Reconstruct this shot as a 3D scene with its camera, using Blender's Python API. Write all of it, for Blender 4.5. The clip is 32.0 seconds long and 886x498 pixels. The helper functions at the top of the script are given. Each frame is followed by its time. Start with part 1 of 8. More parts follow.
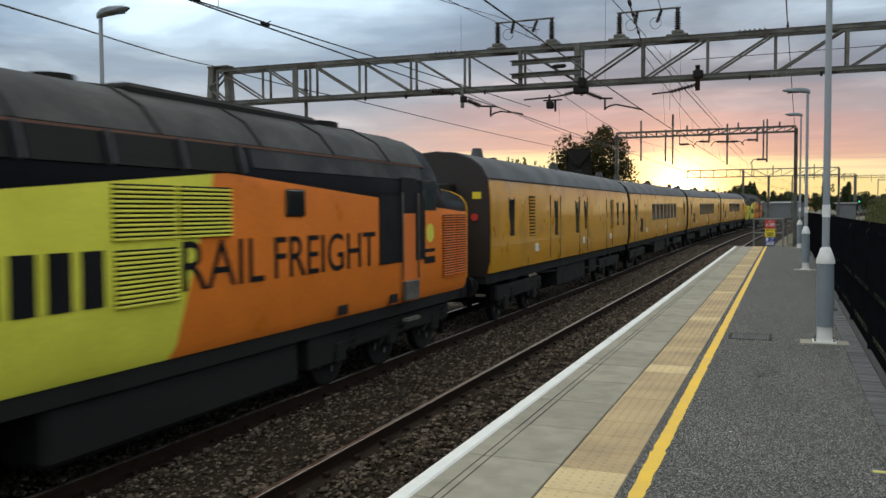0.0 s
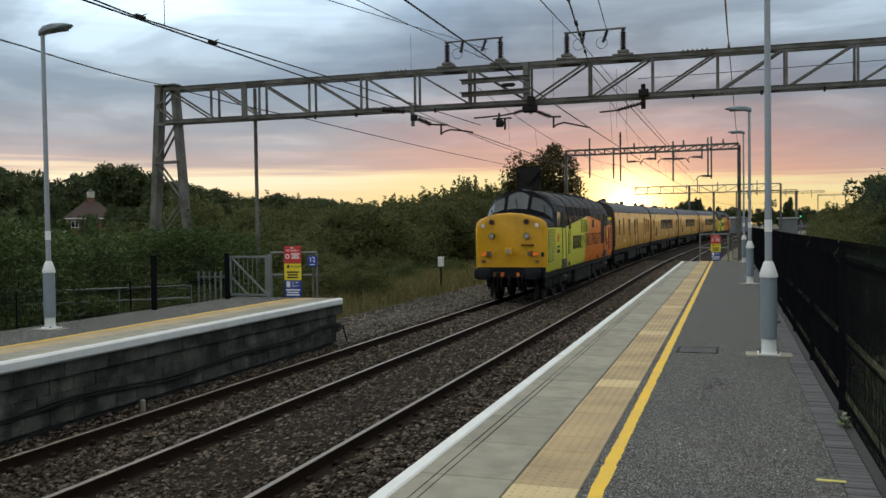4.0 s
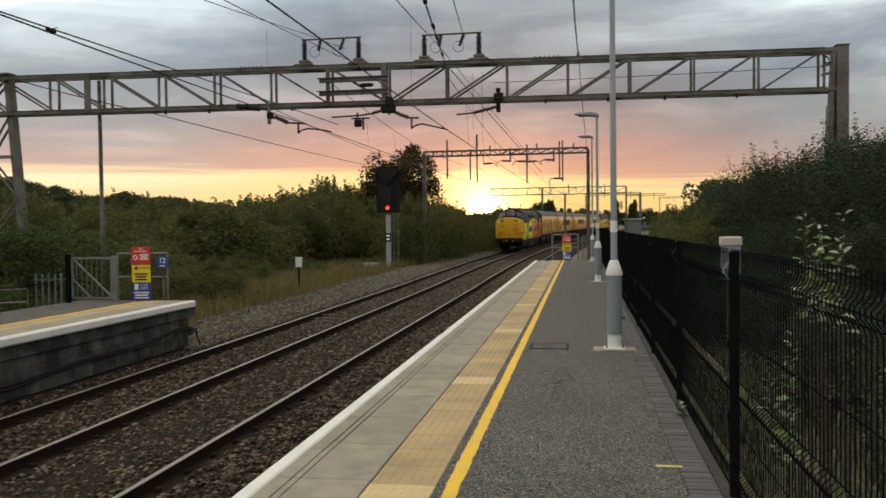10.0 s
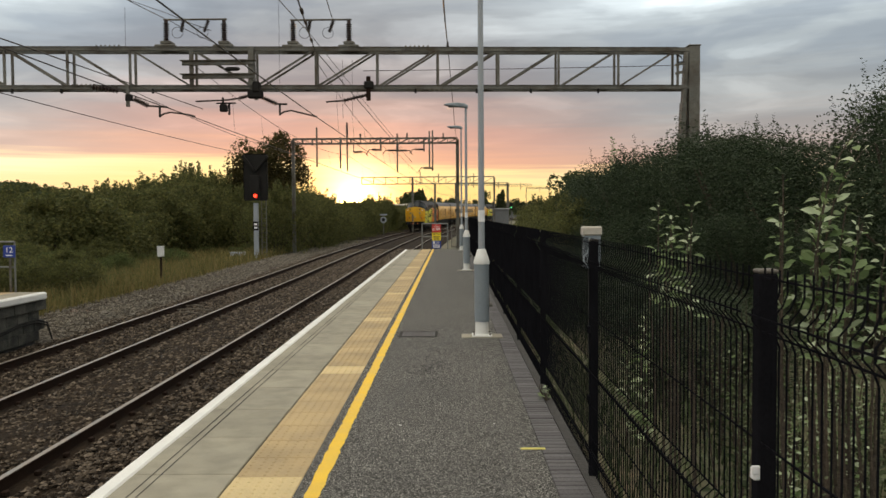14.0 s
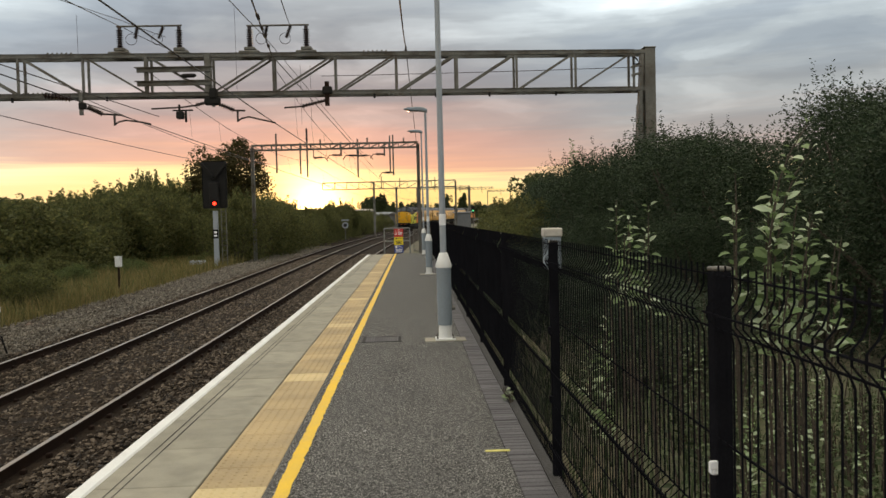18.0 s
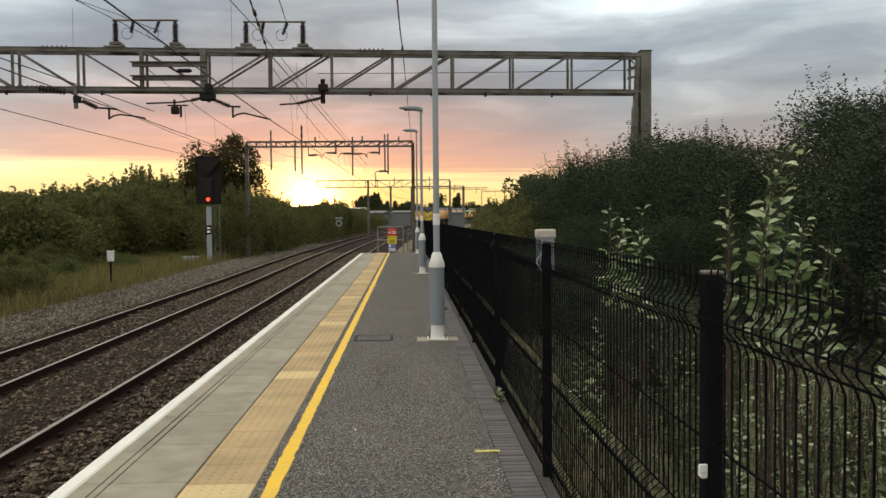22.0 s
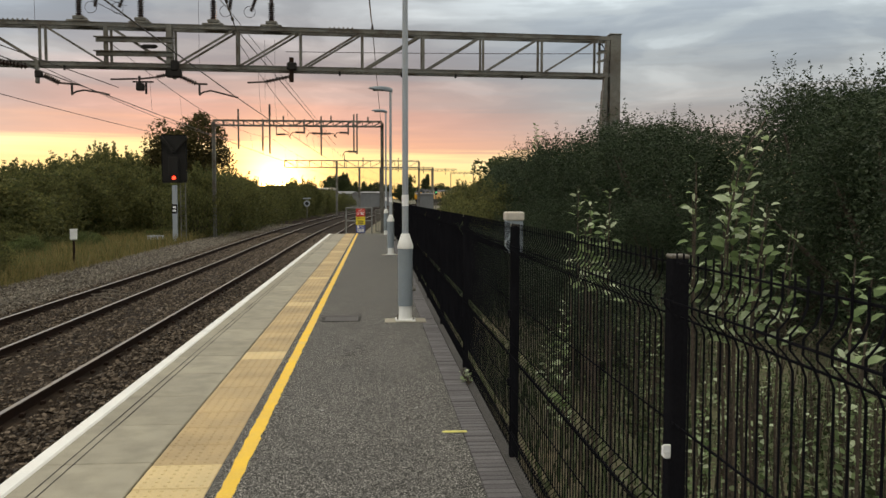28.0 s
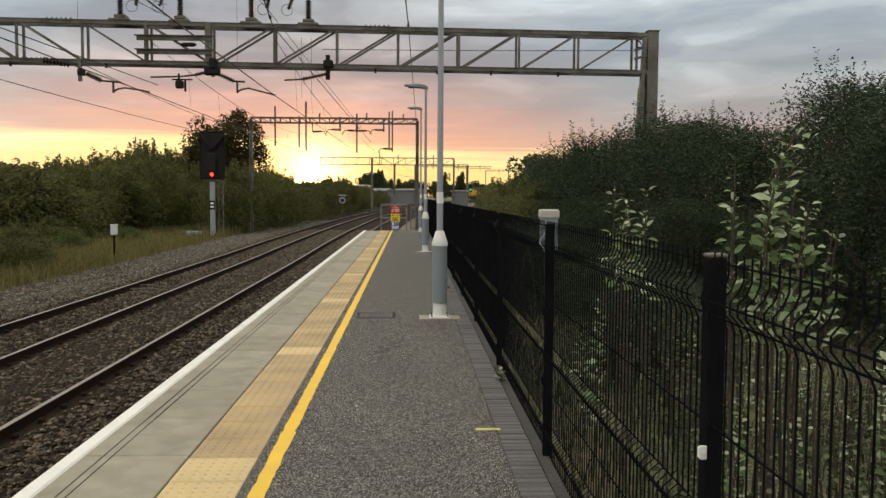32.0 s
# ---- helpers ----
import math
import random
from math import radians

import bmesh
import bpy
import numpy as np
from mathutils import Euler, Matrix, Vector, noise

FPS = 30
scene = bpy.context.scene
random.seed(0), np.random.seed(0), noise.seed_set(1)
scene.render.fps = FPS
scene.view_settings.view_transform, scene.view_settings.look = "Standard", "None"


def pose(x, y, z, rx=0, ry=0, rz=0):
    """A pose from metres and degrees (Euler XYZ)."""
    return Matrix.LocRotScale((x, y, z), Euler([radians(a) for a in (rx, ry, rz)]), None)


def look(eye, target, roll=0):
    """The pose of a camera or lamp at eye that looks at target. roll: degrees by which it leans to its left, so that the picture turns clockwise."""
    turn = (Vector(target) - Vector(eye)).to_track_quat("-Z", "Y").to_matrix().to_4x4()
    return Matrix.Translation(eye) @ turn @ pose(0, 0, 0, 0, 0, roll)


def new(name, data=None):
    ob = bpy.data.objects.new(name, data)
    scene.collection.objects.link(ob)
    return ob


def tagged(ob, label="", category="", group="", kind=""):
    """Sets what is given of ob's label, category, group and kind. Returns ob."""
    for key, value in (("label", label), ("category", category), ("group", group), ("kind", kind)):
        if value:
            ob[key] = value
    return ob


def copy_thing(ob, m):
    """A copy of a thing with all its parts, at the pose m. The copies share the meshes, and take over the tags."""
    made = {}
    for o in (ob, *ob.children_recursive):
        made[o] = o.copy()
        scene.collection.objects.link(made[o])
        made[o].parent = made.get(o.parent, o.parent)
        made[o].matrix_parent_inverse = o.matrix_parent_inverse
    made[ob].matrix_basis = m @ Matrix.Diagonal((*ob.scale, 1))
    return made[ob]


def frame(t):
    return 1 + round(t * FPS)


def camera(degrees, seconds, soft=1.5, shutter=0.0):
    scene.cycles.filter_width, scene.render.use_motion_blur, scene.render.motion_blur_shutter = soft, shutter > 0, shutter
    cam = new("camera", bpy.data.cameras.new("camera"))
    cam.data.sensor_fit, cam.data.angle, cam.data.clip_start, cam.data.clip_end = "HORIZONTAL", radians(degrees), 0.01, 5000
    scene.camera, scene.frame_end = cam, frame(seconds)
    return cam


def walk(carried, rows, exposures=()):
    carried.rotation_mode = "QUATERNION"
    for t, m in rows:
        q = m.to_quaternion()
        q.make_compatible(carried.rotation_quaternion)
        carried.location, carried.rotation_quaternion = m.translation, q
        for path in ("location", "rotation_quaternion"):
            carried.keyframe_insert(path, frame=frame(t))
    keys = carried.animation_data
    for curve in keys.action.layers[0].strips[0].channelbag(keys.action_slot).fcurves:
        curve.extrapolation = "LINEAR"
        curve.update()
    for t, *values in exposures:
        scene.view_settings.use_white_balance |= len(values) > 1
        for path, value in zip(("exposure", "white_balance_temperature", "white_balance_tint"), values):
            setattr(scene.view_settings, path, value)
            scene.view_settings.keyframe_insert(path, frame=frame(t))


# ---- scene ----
cam = camera(55.75, 32.0, soft=1.5, shutter=0.5)
PATH = [
    (0.0, pose(-0.042, 0, 1.62, 87.40, 0.33, 22.23)),
    (0.5, pose(-0.040, 0, 1.62, 87.85, 0.40, 21.72)),
    (1.0, pose(-0.039, 0, 1.62, 88.10, 0.56, 21.28)),
    (1.5, pose(-0.037, 0, 1.62, 88.13, 0.69, 21.01)),
    (2.0, pose(-0.036, 0, 1.62, 88.16, 0.79, 20.50)),
    (2.5, pose(-0.034, 0, 1.62, 88.11, 0.81, 19.95)),
    (3.0, pose(-0.033, 0, 1.62, 88.21, 0.78, 19.56)),
    (3.5, pose(-0.031, 0, 1.62, 88.38, 0.83, 19.36)),
    (5.5, pose(-0.025, 0, 1.62, 89.08, 0.75, 17.53)),
    (6.0, pose(-0.023, 0, 1.62, 89.12, 0.85, 17.52)),
    (6.5, pose(-0.022, 0, 1.62, 89.25, 0.77, 17.34)),
    (7.0, pose(-0.020, 0, 1.62, 89.30, 0.73, 16.68)),
    (7.5, pose(-0.019, 0, 1.62, 89.32, 0.76, 15.21)),
    (8.0, pose(-0.017, 0, 1.62, 89.43, 0.64, 12.85)),
    (8.5, pose(-0.015, 0, 1.62, 89.50, 0.64, 11.43)),
    (9.0, pose(-0.014, 0, 1.62, 88.88, 0.80, 12.58)),
    (9.5, pose(-0.012, 0, 1.62, 88.52, 0.80, 11.47)),
    (10.0, pose(-0.011, 0, 1.62, 88.47, 0.72, 9.34)),
    (10.5, pose(-0.009, 0, 1.62, 88.76, 0.75, 7.68)),
    (11.0, pose(-0.007, 0, 1.62, 88.88, 0.61, 5.74)),
    (11.5, pose(-0.006, 0, 1.62, 88.36, 0.44, 4.51)),
    (12.0, pose(-0.005, 0, 1.62, 87.96, 0.29, 3.81)),
    (12.5, pose(-0.003, 0, 1.62, 87.78, 0.33, 2.86)),
    (13.0, pose(-0.001, 0, 1.62, 87.76, 0.43, 2.08)),
    (13.5, pose(0.000, 0, 1.62, 87.82, 0.38, 1.44)),
    (14.0, pose(0.002, 0, 1.62, 87.63, 0.39, 0.51)),
    (14.5, pose(0.005, 0, 1.62, 87.28, 0.43, -0.40)),
    (16.5, pose(0.014, 0, 1.62, 86.60, 1.26, -2.48)),
    (17.0, pose(0.016, 0, 1.62, 87.06, 1.23, -2.42)),
    (17.5, pose(0.016, 0, 1.62, 87.55, 1.30, -2.15)),
    (18.0, pose(0.016, 0, 1.62, 87.86, 1.46, -2.08)),
    (18.5, pose(0.016, 0, 1.62, 88.14, 1.42, -2.24)),
    (19.0, pose(0.015, 0, 1.62, 87.99, 1.27, -2.35)),
    (19.5, pose(0.015, 0, 1.62, 87.65, 0.96, -2.06)),
    (20.0, pose(0.015, 0, 1.62, 87.46, 0.89, -1.06)),
    (20.5, pose(0.015, 0, 1.62, 87.48, 0.86, -0.98)),
    (21.0, pose(0.015, 0, 1.62, 87.64, 0.74, -1.79)),
    (21.5, pose(0.015, 0, 1.62, 87.79, 0.65, -2.23)),
    (22.0, pose(0.015, 0, 1.62, 87.83, 0.52, -2.50)),
    (22.5, pose(0.015, 0, 1.62, 87.75, 0.49, -2.57)),
    (23.0, pose(0.014, 0, 1.62, 87.71, 0.50, -2.47)),
    (23.5, pose(0.014, 0, 1.62, 87.64, 0.58, -2.56)),
    (24.0, pose(0.014, 0, 1.62, 87.67, 0.61, -2.80)),
    (24.5, pose(0.014, 0, 1.62, 87.71, 0.62, -2.92)),
    (25.0, pose(0.014, 0, 1.62, 87.53, 0.56, -3.25)),
    (25.5, pose(0.014, 0, 1.62, 87.23, 0.51, -3.27)),
    (27.5, pose(0.013, 0, 1.62, 86.96, -0.01, -4.63)),
    (28.0, pose(0.013, 0, 1.62, 86.56, -0.10, -4.63)),
    (28.5, pose(0.013, 0, 1.62, 85.93, -0.07, -3.89)),
    (29.0, pose(0.013, 0, 1.62, 85.92, -0.12, -3.63)),
    (29.5, pose(0.013, 0, 1.62, 86.06, -0.25, -3.40)),
    (30.0, pose(0.013, 0, 1.62, 86.21, -0.47, -2.79)),
    (30.5, pose(0.012, 0, 1.62, 86.72, -0.67, -2.84)),
    (31.0, pose(0.012, 0, 1.62, 86.61, -0.55, -2.85)),
    (31.5, pose(0.012, 0, 1.62, 86.53, -0.38, -2.39)),
    (32.0, pose(0.012, 0, 1.62, 86.37, -0.33, -2.26)),
]
# the picture turns a little warmer once the low sun stands free of the train
walk(cam, PATH, [(0.0, 0.05, 6500, 10), (1.2, 0.03, 6500, 10), (3.0, -0.12, 6500, 10), (7.6, -0.16, 6500, 10), (9.2, -0.13, 7600, 14), (11.0, -0.03, 7700, 14), (14.0, 0.12, 7700, 14), (32.0, 0.18, 7700, 14)])

# ---- world, sun ----
SUN_AZ, SUN_EL = -6.45, 1.0          # degrees right of the platform's line, above the horizon
SUN_DIR = Vector((math.sin(radians(SUN_AZ)) * math.cos(radians(SUN_EL)), math.cos(radians(SUN_AZ)) * math.cos(radians(SUN_EL)), math.sin(radians(SUN_EL))))


def build_world():
    w = bpy.data.worlds.new("sunset_sky")
    scene.world = w
    w.use_nodes = True
    nt = w.node_tree
    nt.nodes.clear()
    N, L = nt.nodes.new, nt.links.new

    def math_node(op, a, b=None, c=None, clamp=False):
        n = N("ShaderNodeMath")
        n.operation, n.use_clamp = op, clamp
        for k, v in enumerate((a, b, c)):
            if v is None:
                continue
            if isinstance(v, (int, float)):
                n.inputs[k].default_value = v
            else:
                L(v, n.inputs[k])
        return n.outputs[0]

    def mix(kind, fac, a, b):
        n = N("ShaderNodeMix")
        n.data_type, n.blend_type = "RGBA", kind
        for sock, v in ((n.inputs[0], fac), (n.inputs[6], a), (n.inputs[7], b)):
            if isinstance(v, (int, float)):
                sock.default_value = v
            elif isinstance(v, tuple):
                sock.default_value = (*v, 1)
            else:
                L(v, sock)
        return n.outputs[2]

    def ramp(fac, stops):
        n = N("ShaderNodeValToRGB")
        n.color_ramp.interpolation = "EASE"
        el = n.color_ramp.elements
        el[0].position, el[0].color = stops[0][0], (*stops[0][1], 1)
        el[1].position, el[1].color = stops[-1][0], (*stops[-1][1], 1)
        for p, c in stops[1:-1]:
            e = el.new(p)
            e.color = (*c, 1)
        L(fac, n.inputs[0])
        return n.outputs[0]

    tc = N("ShaderNodeTexCoord")
    way = tc.outputs["Generated"]
    sep = N("ShaderNodeSeparateXYZ")
    L(way, sep.inputs[0])
    dot = N("ShaderNodeVectorMath")
    dot.operation = "DOT_PRODUCT"
    L(way, dot.inputs[0])
    dot.inputs[1].default_value = SUN_DIR
    near = dot.outputs["Value"]
    # cloud sheet seen in perspective: layers stretched along the horizon
    low = math_node("MAXIMUM", math_node("ADD", sep.outputs["Z"], 0.10), 0.05)
    com = N("ShaderNodeCombineXYZ")
    L(math_node("DIVIDE", sep.outputs["X"], low), com.inputs[0])
    L(math_node("DIVIDE", sep.outputs["Y"], low), com.inputs[1])
    mp = N("ShaderNodeMapping")
    mp.inputs["Scale"].default_value = (0.8, 0.85, 1.0)
    mp.inputs["Location"].default_value = (3.1, 0.4, 0.0)
    L(com.outputs[0], mp.inputs[0])
    n1 = N("ShaderNodeTexNoise")
    n1.inputs["Scale"].default_value, n1.inputs["Detail"].default_value, n1.inputs["Roughness"].default_value = 1.5, 8.0, 0.5
    n1.inputs["Distortion"].default_value = 0.4
    L(mp.outputs[0], n1.inputs["Vector"])
    # long flat streaks, and a cloud edge that sinks towards the right
    mp2 = N("ShaderNodeMapping")
    mp2.inputs["Scale"].default_value = (2.6, 2.6, 85.0)
    L(way, mp2.inputs[0])
    n2 = N("ShaderNodeTexNoise")
    n2.inputs["Scale"].default_value, n2.inputs["Detail"].default_value = 1.0, 4.0
    L(mp2.outputs[0], n2.inputs["Vector"])
    side_x = math_node("MINIMUM", math_node("MAXIMUM", sep.outputs["X"], -0.35), 0.12)
    z = math_node("MULTIPLY_ADD", side_x, 0.045, sep.outputs["Z"])
    z = math_node("ADD", z, math_node("MULTIPLY_ADD", n2.outputs["Fac"], 0.034, -0.017))
    mp3 = N("ShaderNodeMapping")
    mp3.inputs["Scale"].default_value = (6.0, 6.0, 190.0)
    L(way, mp3.inputs[0])
    n3 = N("ShaderNodeTexNoise")
    n3.inputs["Scale"].default_value, n3.inputs["Detail"].default_value = 1.0, 3.0
    L(mp3.outputs[0], n3.inputs["Vector"])
    z = math_node("ADD", z, math_node("MULTIPLY_ADD", n3.outputs["Fac"], 0.026, -0.013))
    z = math_node("MAXIMUM", z, 0.0)
    warm = ramp(z, SKY_WARM)
    cool = ramp(z, SKY_COOL)
    side = N("ShaderNodeMapRange")
    side.interpolation_type = "SMOOTHSTEP"
    L(near, side.inputs["Value"])
    side.inputs["From Min"].default_value, side.inputs["From Max"].default_value = 0.92, 0.999
    sky = mix("MIX", side.outputs[0], cool, warm)
    lit = mix("MULTIPLY", 1.0, sky, ramp(n1.outputs["Fac"], [(0.30, (1.75, 1.72, 1.66)), (0.41, (1.28, 1.27, 1.25)), (0.48, (1.0, 1.0, 1.0)), (0.56, (0.80, 0.82, 0.86)), (0.66, (0.66, 0.69, 0.74))]))
    keep = math_node("MULTIPLY_ADD", sep.outputs["Z"], 8.0, -0.5, True)
    sky = mix("MIX", keep, sky, lit)
    # the cloud is thinner over the hills than over the bank on the other side
    thin = N("ShaderNodeMapRange")
    L(sep.outputs["X"], thin.inputs["Value"])
    for k, v in enumerate((-0.55, 0.35, 1.10, 0.86)):
        thin.inputs[k + 1].default_value = v
    com2 = N("ShaderNodeCombineColor")
    for k in range(3):
        L(thin.outputs[0], com2.inputs[k])
    sky = mix("MULTIPLY", 1.0, sky, com2.outputs[0])
    # glow round the sun
    halo = math_node("POWER", math_node("MAXIMUM", near, 0.0), 620.0)
    core = math_node("POWER", math_node("MAXIMUM", near, 0.0), 20000.0)
    ring = math_node("POWER", math_node("MAXIMUM", near, 0.0), 1700.0)
    sky = mix("ADD", 1.0, sky, mix("MIX", halo, (0, 0, 0), (1.0, 0.55, 0.19)))
    sky = mix("ADD", 1.0, sky, mix("MIX", ring, (0, 0, 0), (2.6, 1.8, 0.85)))
    sky = mix("ADD", 1.0, sky, mix("MIX", core, (0, 0, 0), (40.0, 28.0, 11.0)))
    bg = N("ShaderNodeBackground")
    L(sky, bg.inputs[0])
    bg.inputs[1].default_value = 1.0
    nis = N("ShaderNodeTexSky")
    nis.sky_type, nis.sun_disc = "NISHITA", False
    nis.sun_elevation, nis.sun_rotation = radians(SUN_EL), radians(SUN_AZ)
    bg2 = N("ShaderNodeBackground")
    L(nis.outputs[0], bg2.inputs[0])
    bg2.inputs[1].default_value = 0.006
    add = N("ShaderNodeAddShader")
    L(bg.outputs[0], add.inputs[0])
    L(bg2.outputs[0], add.inputs[1])
    out = N("ShaderNodeOutputWorld")
    L(add.outputs[0], out.inputs[0])


SKY_WARM = [(0.0, (1.0, 0.66, 0.20)), (0.02, (1.0, 0.78, 0.32)), (0.044, (1.0, 0.86, 0.46)), (0.053, (0.98, 0.72, 0.42)), (0.062, (0.76, 0.46, 0.36)), (0.092, (0.61, 0.395, 0.37)), (0.12, (0.46, 0.375, 0.39)),
            (0.155, (0.335, 0.35, 0.40)), (0.21, (0.26, 0.315, 0.385)), (0.33, (0.32, 0.40, 0.49)), (0.6, (1.03, 1.08, 1.06)), (1.0, (1.32, 1.34, 1.24))]
SKY_COOL = [(0.0, (0.86, 0.58, 0.33)), (0.02, (1.0, 0.80, 0.48)), (0.044, (1.08, 0.94, 0.66)), (0.053, (0.86, 0.68, 0.50)), (0.062, (0.55, 0.45, 0.43)), (0.10, (0.40, 0.42, 0.46)), (0.14, (0.36, 0.435, 0.51)),
            (0.19, (0.42, 0.54, 0.655)), (0.26, (0.62, 0.80, 0.96)), (0.33, (0.76, 0.96, 1.12)), (0.6, (1.03, 1.08, 1.06)), (1.0, (1.32, 1.34, 1.24))]
build_world()
sun = new("sun", bpy.data.lights.new("sun", "SUN"))
sun.data.energy, sun.data.angle, sun.data.color = 0.10, radians(0.6), (1.0, 0.50, 0.22)
sun.matrix_world = look((0, 0, 60), Vector((0, 0, 60)) - SUN_DIR)

# ---- materials ----
MATS = {}


def mat(name, col, rough=0.7, metal=0.0, var=0.25, scale=8.0, fine=90.0, bump=0.15, spread=0.0, col2=None, mixat=(0.45, 0.62), mscale=3.0,
        transl=0.0, coat=0.0, space="Object", emit=None, spec=0.5, stretch=None):
    """Painted or raw surface: base colour, blotches and grain in size of metres, a second colour in patches, per-object spread."""
    if name in MATS:
        return MATS[name]
    m = bpy.data.materials.new(name)
    m.use_nodes = True
    nt = m.node_tree
    N, L = nt.nodes.new, nt.links.new
    bs = nt.nodes["Principled BSDF"]
    tc = N("ShaderNodeTexCoord")
    vec = tc.outputs[space] if space != "World" else None
    if vec is None:
        geo = N("ShaderNodeNewGeometry")
        vec = geo.outputs["Position"]
    if stretch:
        mp = N("ShaderNodeMapping")
        mp.inputs["Scale"].default_value = stretch
        L(vec, mp.inputs[0])
        vec = mp.outputs[0]

    def noise_tex(sc, detail=4.0):
        n = N("ShaderNodeTexNoise")
        n.inputs["Scale"].default_value, n.inputs["Detail"].default_value = sc, detail
        L(vec, n.inputs["Vector"])
        return n.outputs["Fac"]

    def mixc(kind, fac, a, b):
        n = N("ShaderNodeMix")
        n.data_type, n.blend_type = "RGBA", kind
        for sock, v in ((n.inputs[0], fac), (n.inputs[6], a), (n.inputs[7], b)):
            if isinstance(v, (int, float)):
                sock.default_value = v
            elif isinstance(v, tuple):
                sock.default_value = (*v, 1) if len(v) == 3 else v
            else:
                L(v, sock)
        return n.outputs[2]

    def remap(v, a, b, c, d):
        n = N("ShaderNodeMapRange")
        L(v, n.inputs[0])
        for k, x in enumerate((a, b, c, d)):
            n.inputs[k + 1].default_value = x
        return n.outputs[0]

    big, small = noise_tex(scale), noise_tex(fine, 2.0)
    c = col
    if col2:
        c = mixc("MIX", remap(noise_tex(mscale, 6.0), mixat[0], mixat[1], 0, 1), col, col2)
    grey = remap(big, 0.3, 0.7, 1 - var, 1 + var)
    g2 = remap(small, 0.3, 0.7, 1 - var * 0.7, 1 + var * 0.7)
    mul = N("ShaderNodeMath")
    mul.operation = "MULTIPLY"
    L(grey, mul.inputs[0]), L(g2, mul.inputs[1])
    val = mul.outputs[0]
    if spread:
        oi = N("ShaderNodeObjectInfo")
        sp = remap(oi.outputs["Random"], 0, 1, 1 - spread, 1 + spread)
        m2 = N("ShaderNodeMath")
        m2.operation = "MULTIPLY"
        L(val, m2.inputs[0]), L(sp, m2.inputs[1])
        val = m2.outputs[0]
    hsv = N("ShaderNodeHueSaturation")
    if isinstance(c, tuple):
        hsv.inputs["Color"].default_value = (*c, 1)
    else:
        L(c, hsv.inputs["Color"])
    L(val, hsv.inputs["Value"])
    L(hsv.outputs[0], bs.inputs["Base Color"])
    L(remap(big, 0.3, 0.7, max(0.02, rough - 0.12), min(1, rough + 0.12)), bs.inputs["Roughness"])
    bs.inputs["Metallic"].default_value = metal
    bs.inputs["Specular IOR Level"].default_value = spec
    bs.inputs["Coat Weight"].default_value = coat
    if bump:
        b = N("ShaderNodeBump")
        b.inputs["Strength"].default_value, b.inputs["Distance"].default_value = bump, 0.02
        L(small, b.inputs["Height"])
        L(b.outputs[0], bs.inputs["Normal"])
    if emit:
        bs.inputs["Emission Color"].default_value, bs.inputs["Emission Strength"].default_value = (*emit[0], 1), emit[1]
    if transl:
        tr = N("ShaderNodeBsdfTranslucent")
        L(hsv.outputs[0], tr.inputs["Color"])
        ms = N("ShaderNodeMixShader")
        ms.inputs[0].default_value = transl
        L(bs.outputs[0], ms.inputs[1]), L(tr.outputs[0], ms.inputs[2])
        L(ms.outputs[0], nt.nodes["Material Output"].inputs[0])
    MATS[name] = m
    return m


def leaf_mat(name, a, b, c, transl=0.35):
    """Leaves: three greens spread leaf by leaf."""
    if name in MATS:
        return MATS[name]
    m = mat(name, a, rough=0.6, var=0.2, scale=3.0, fine=20.0, bump=0.0, transl=transl, space="World", spec=0.15)
    nt = m.node_tree
    N, L = nt.nodes.new, nt.links.new
    geo = N("ShaderNodeNewGeometry")
    rp = N("ShaderNodeValToRGB")
    el = rp.color_ramp.elements
    el[0].color, el[1].color = (*a, 1), (*c, 1)
    e = el.new(0.5)
    e.color = (*b, 1)
    L(geo.outputs["Random Per Island"], rp.inputs[0])
    hsv = [n for n in nt.nodes if n.bl_idname == "ShaderNodeHueSaturation"][0]
    L(rp.outputs[0], hsv.inputs["Color"])
    return m


def asphalt_mat():
    """Worn asphalt: dark binder with pale and dark chippings, each of its own shade, and broad stains."""
    m = mat("asphalt_chips", (0.1, 0.1, 0.1), 0.92, var=0.14, scale=1.1, fine=30, bump=0.0, space="World", spec=0.2)
    nt = m.node_tree
    N, L = nt.nodes.new, nt.links.new
    geo = N("ShaderNodeNewGeometry")
    vo = N("ShaderNodeTexVoronoi")
    vo.inputs["Scale"].default_value = 175.0
    L(geo.outputs["Position"], vo.inputs["Vector"])
    sep = N("ShaderNodeSeparateColor")
    L(vo.outputs["Color"], sep.inputs[0])
    rp = N("ShaderNodeValToRGB")
    el = rp.color_ramp.elements
    el[0].position, el[0].color = 0.0, (0.020, 0.020, 0.020, 1)
    el[1].position, el[1].color = 1.0, (0.50, 0.485, 0.455, 1)
    for p, v in ((0.40, 0.033), (0.66, 0.085), (0.86, 0.22)):
        e = el.new(p)
        e.color = (v, v * 0.975, v * 0.91, 1)
    L(sep.outputs[0], rp.inputs[0])
    hsv = [n for n in nt.nodes if n.bl_idname == "ShaderNodeHueSaturation"][0]
    L(rp.outputs[0], hsv.inputs["Color"])
    bs = nt.nodes["Principled BSDF"]
    b = N("ShaderNodeBump")
    b.inputs["Strength"].default_value, b.inputs["Distance"].default_value = 0.25, 0.004
    L(sep.outputs[1], b.inputs["Height"])
    L(b.outputs[0], bs.inputs["Normal"])
    return m


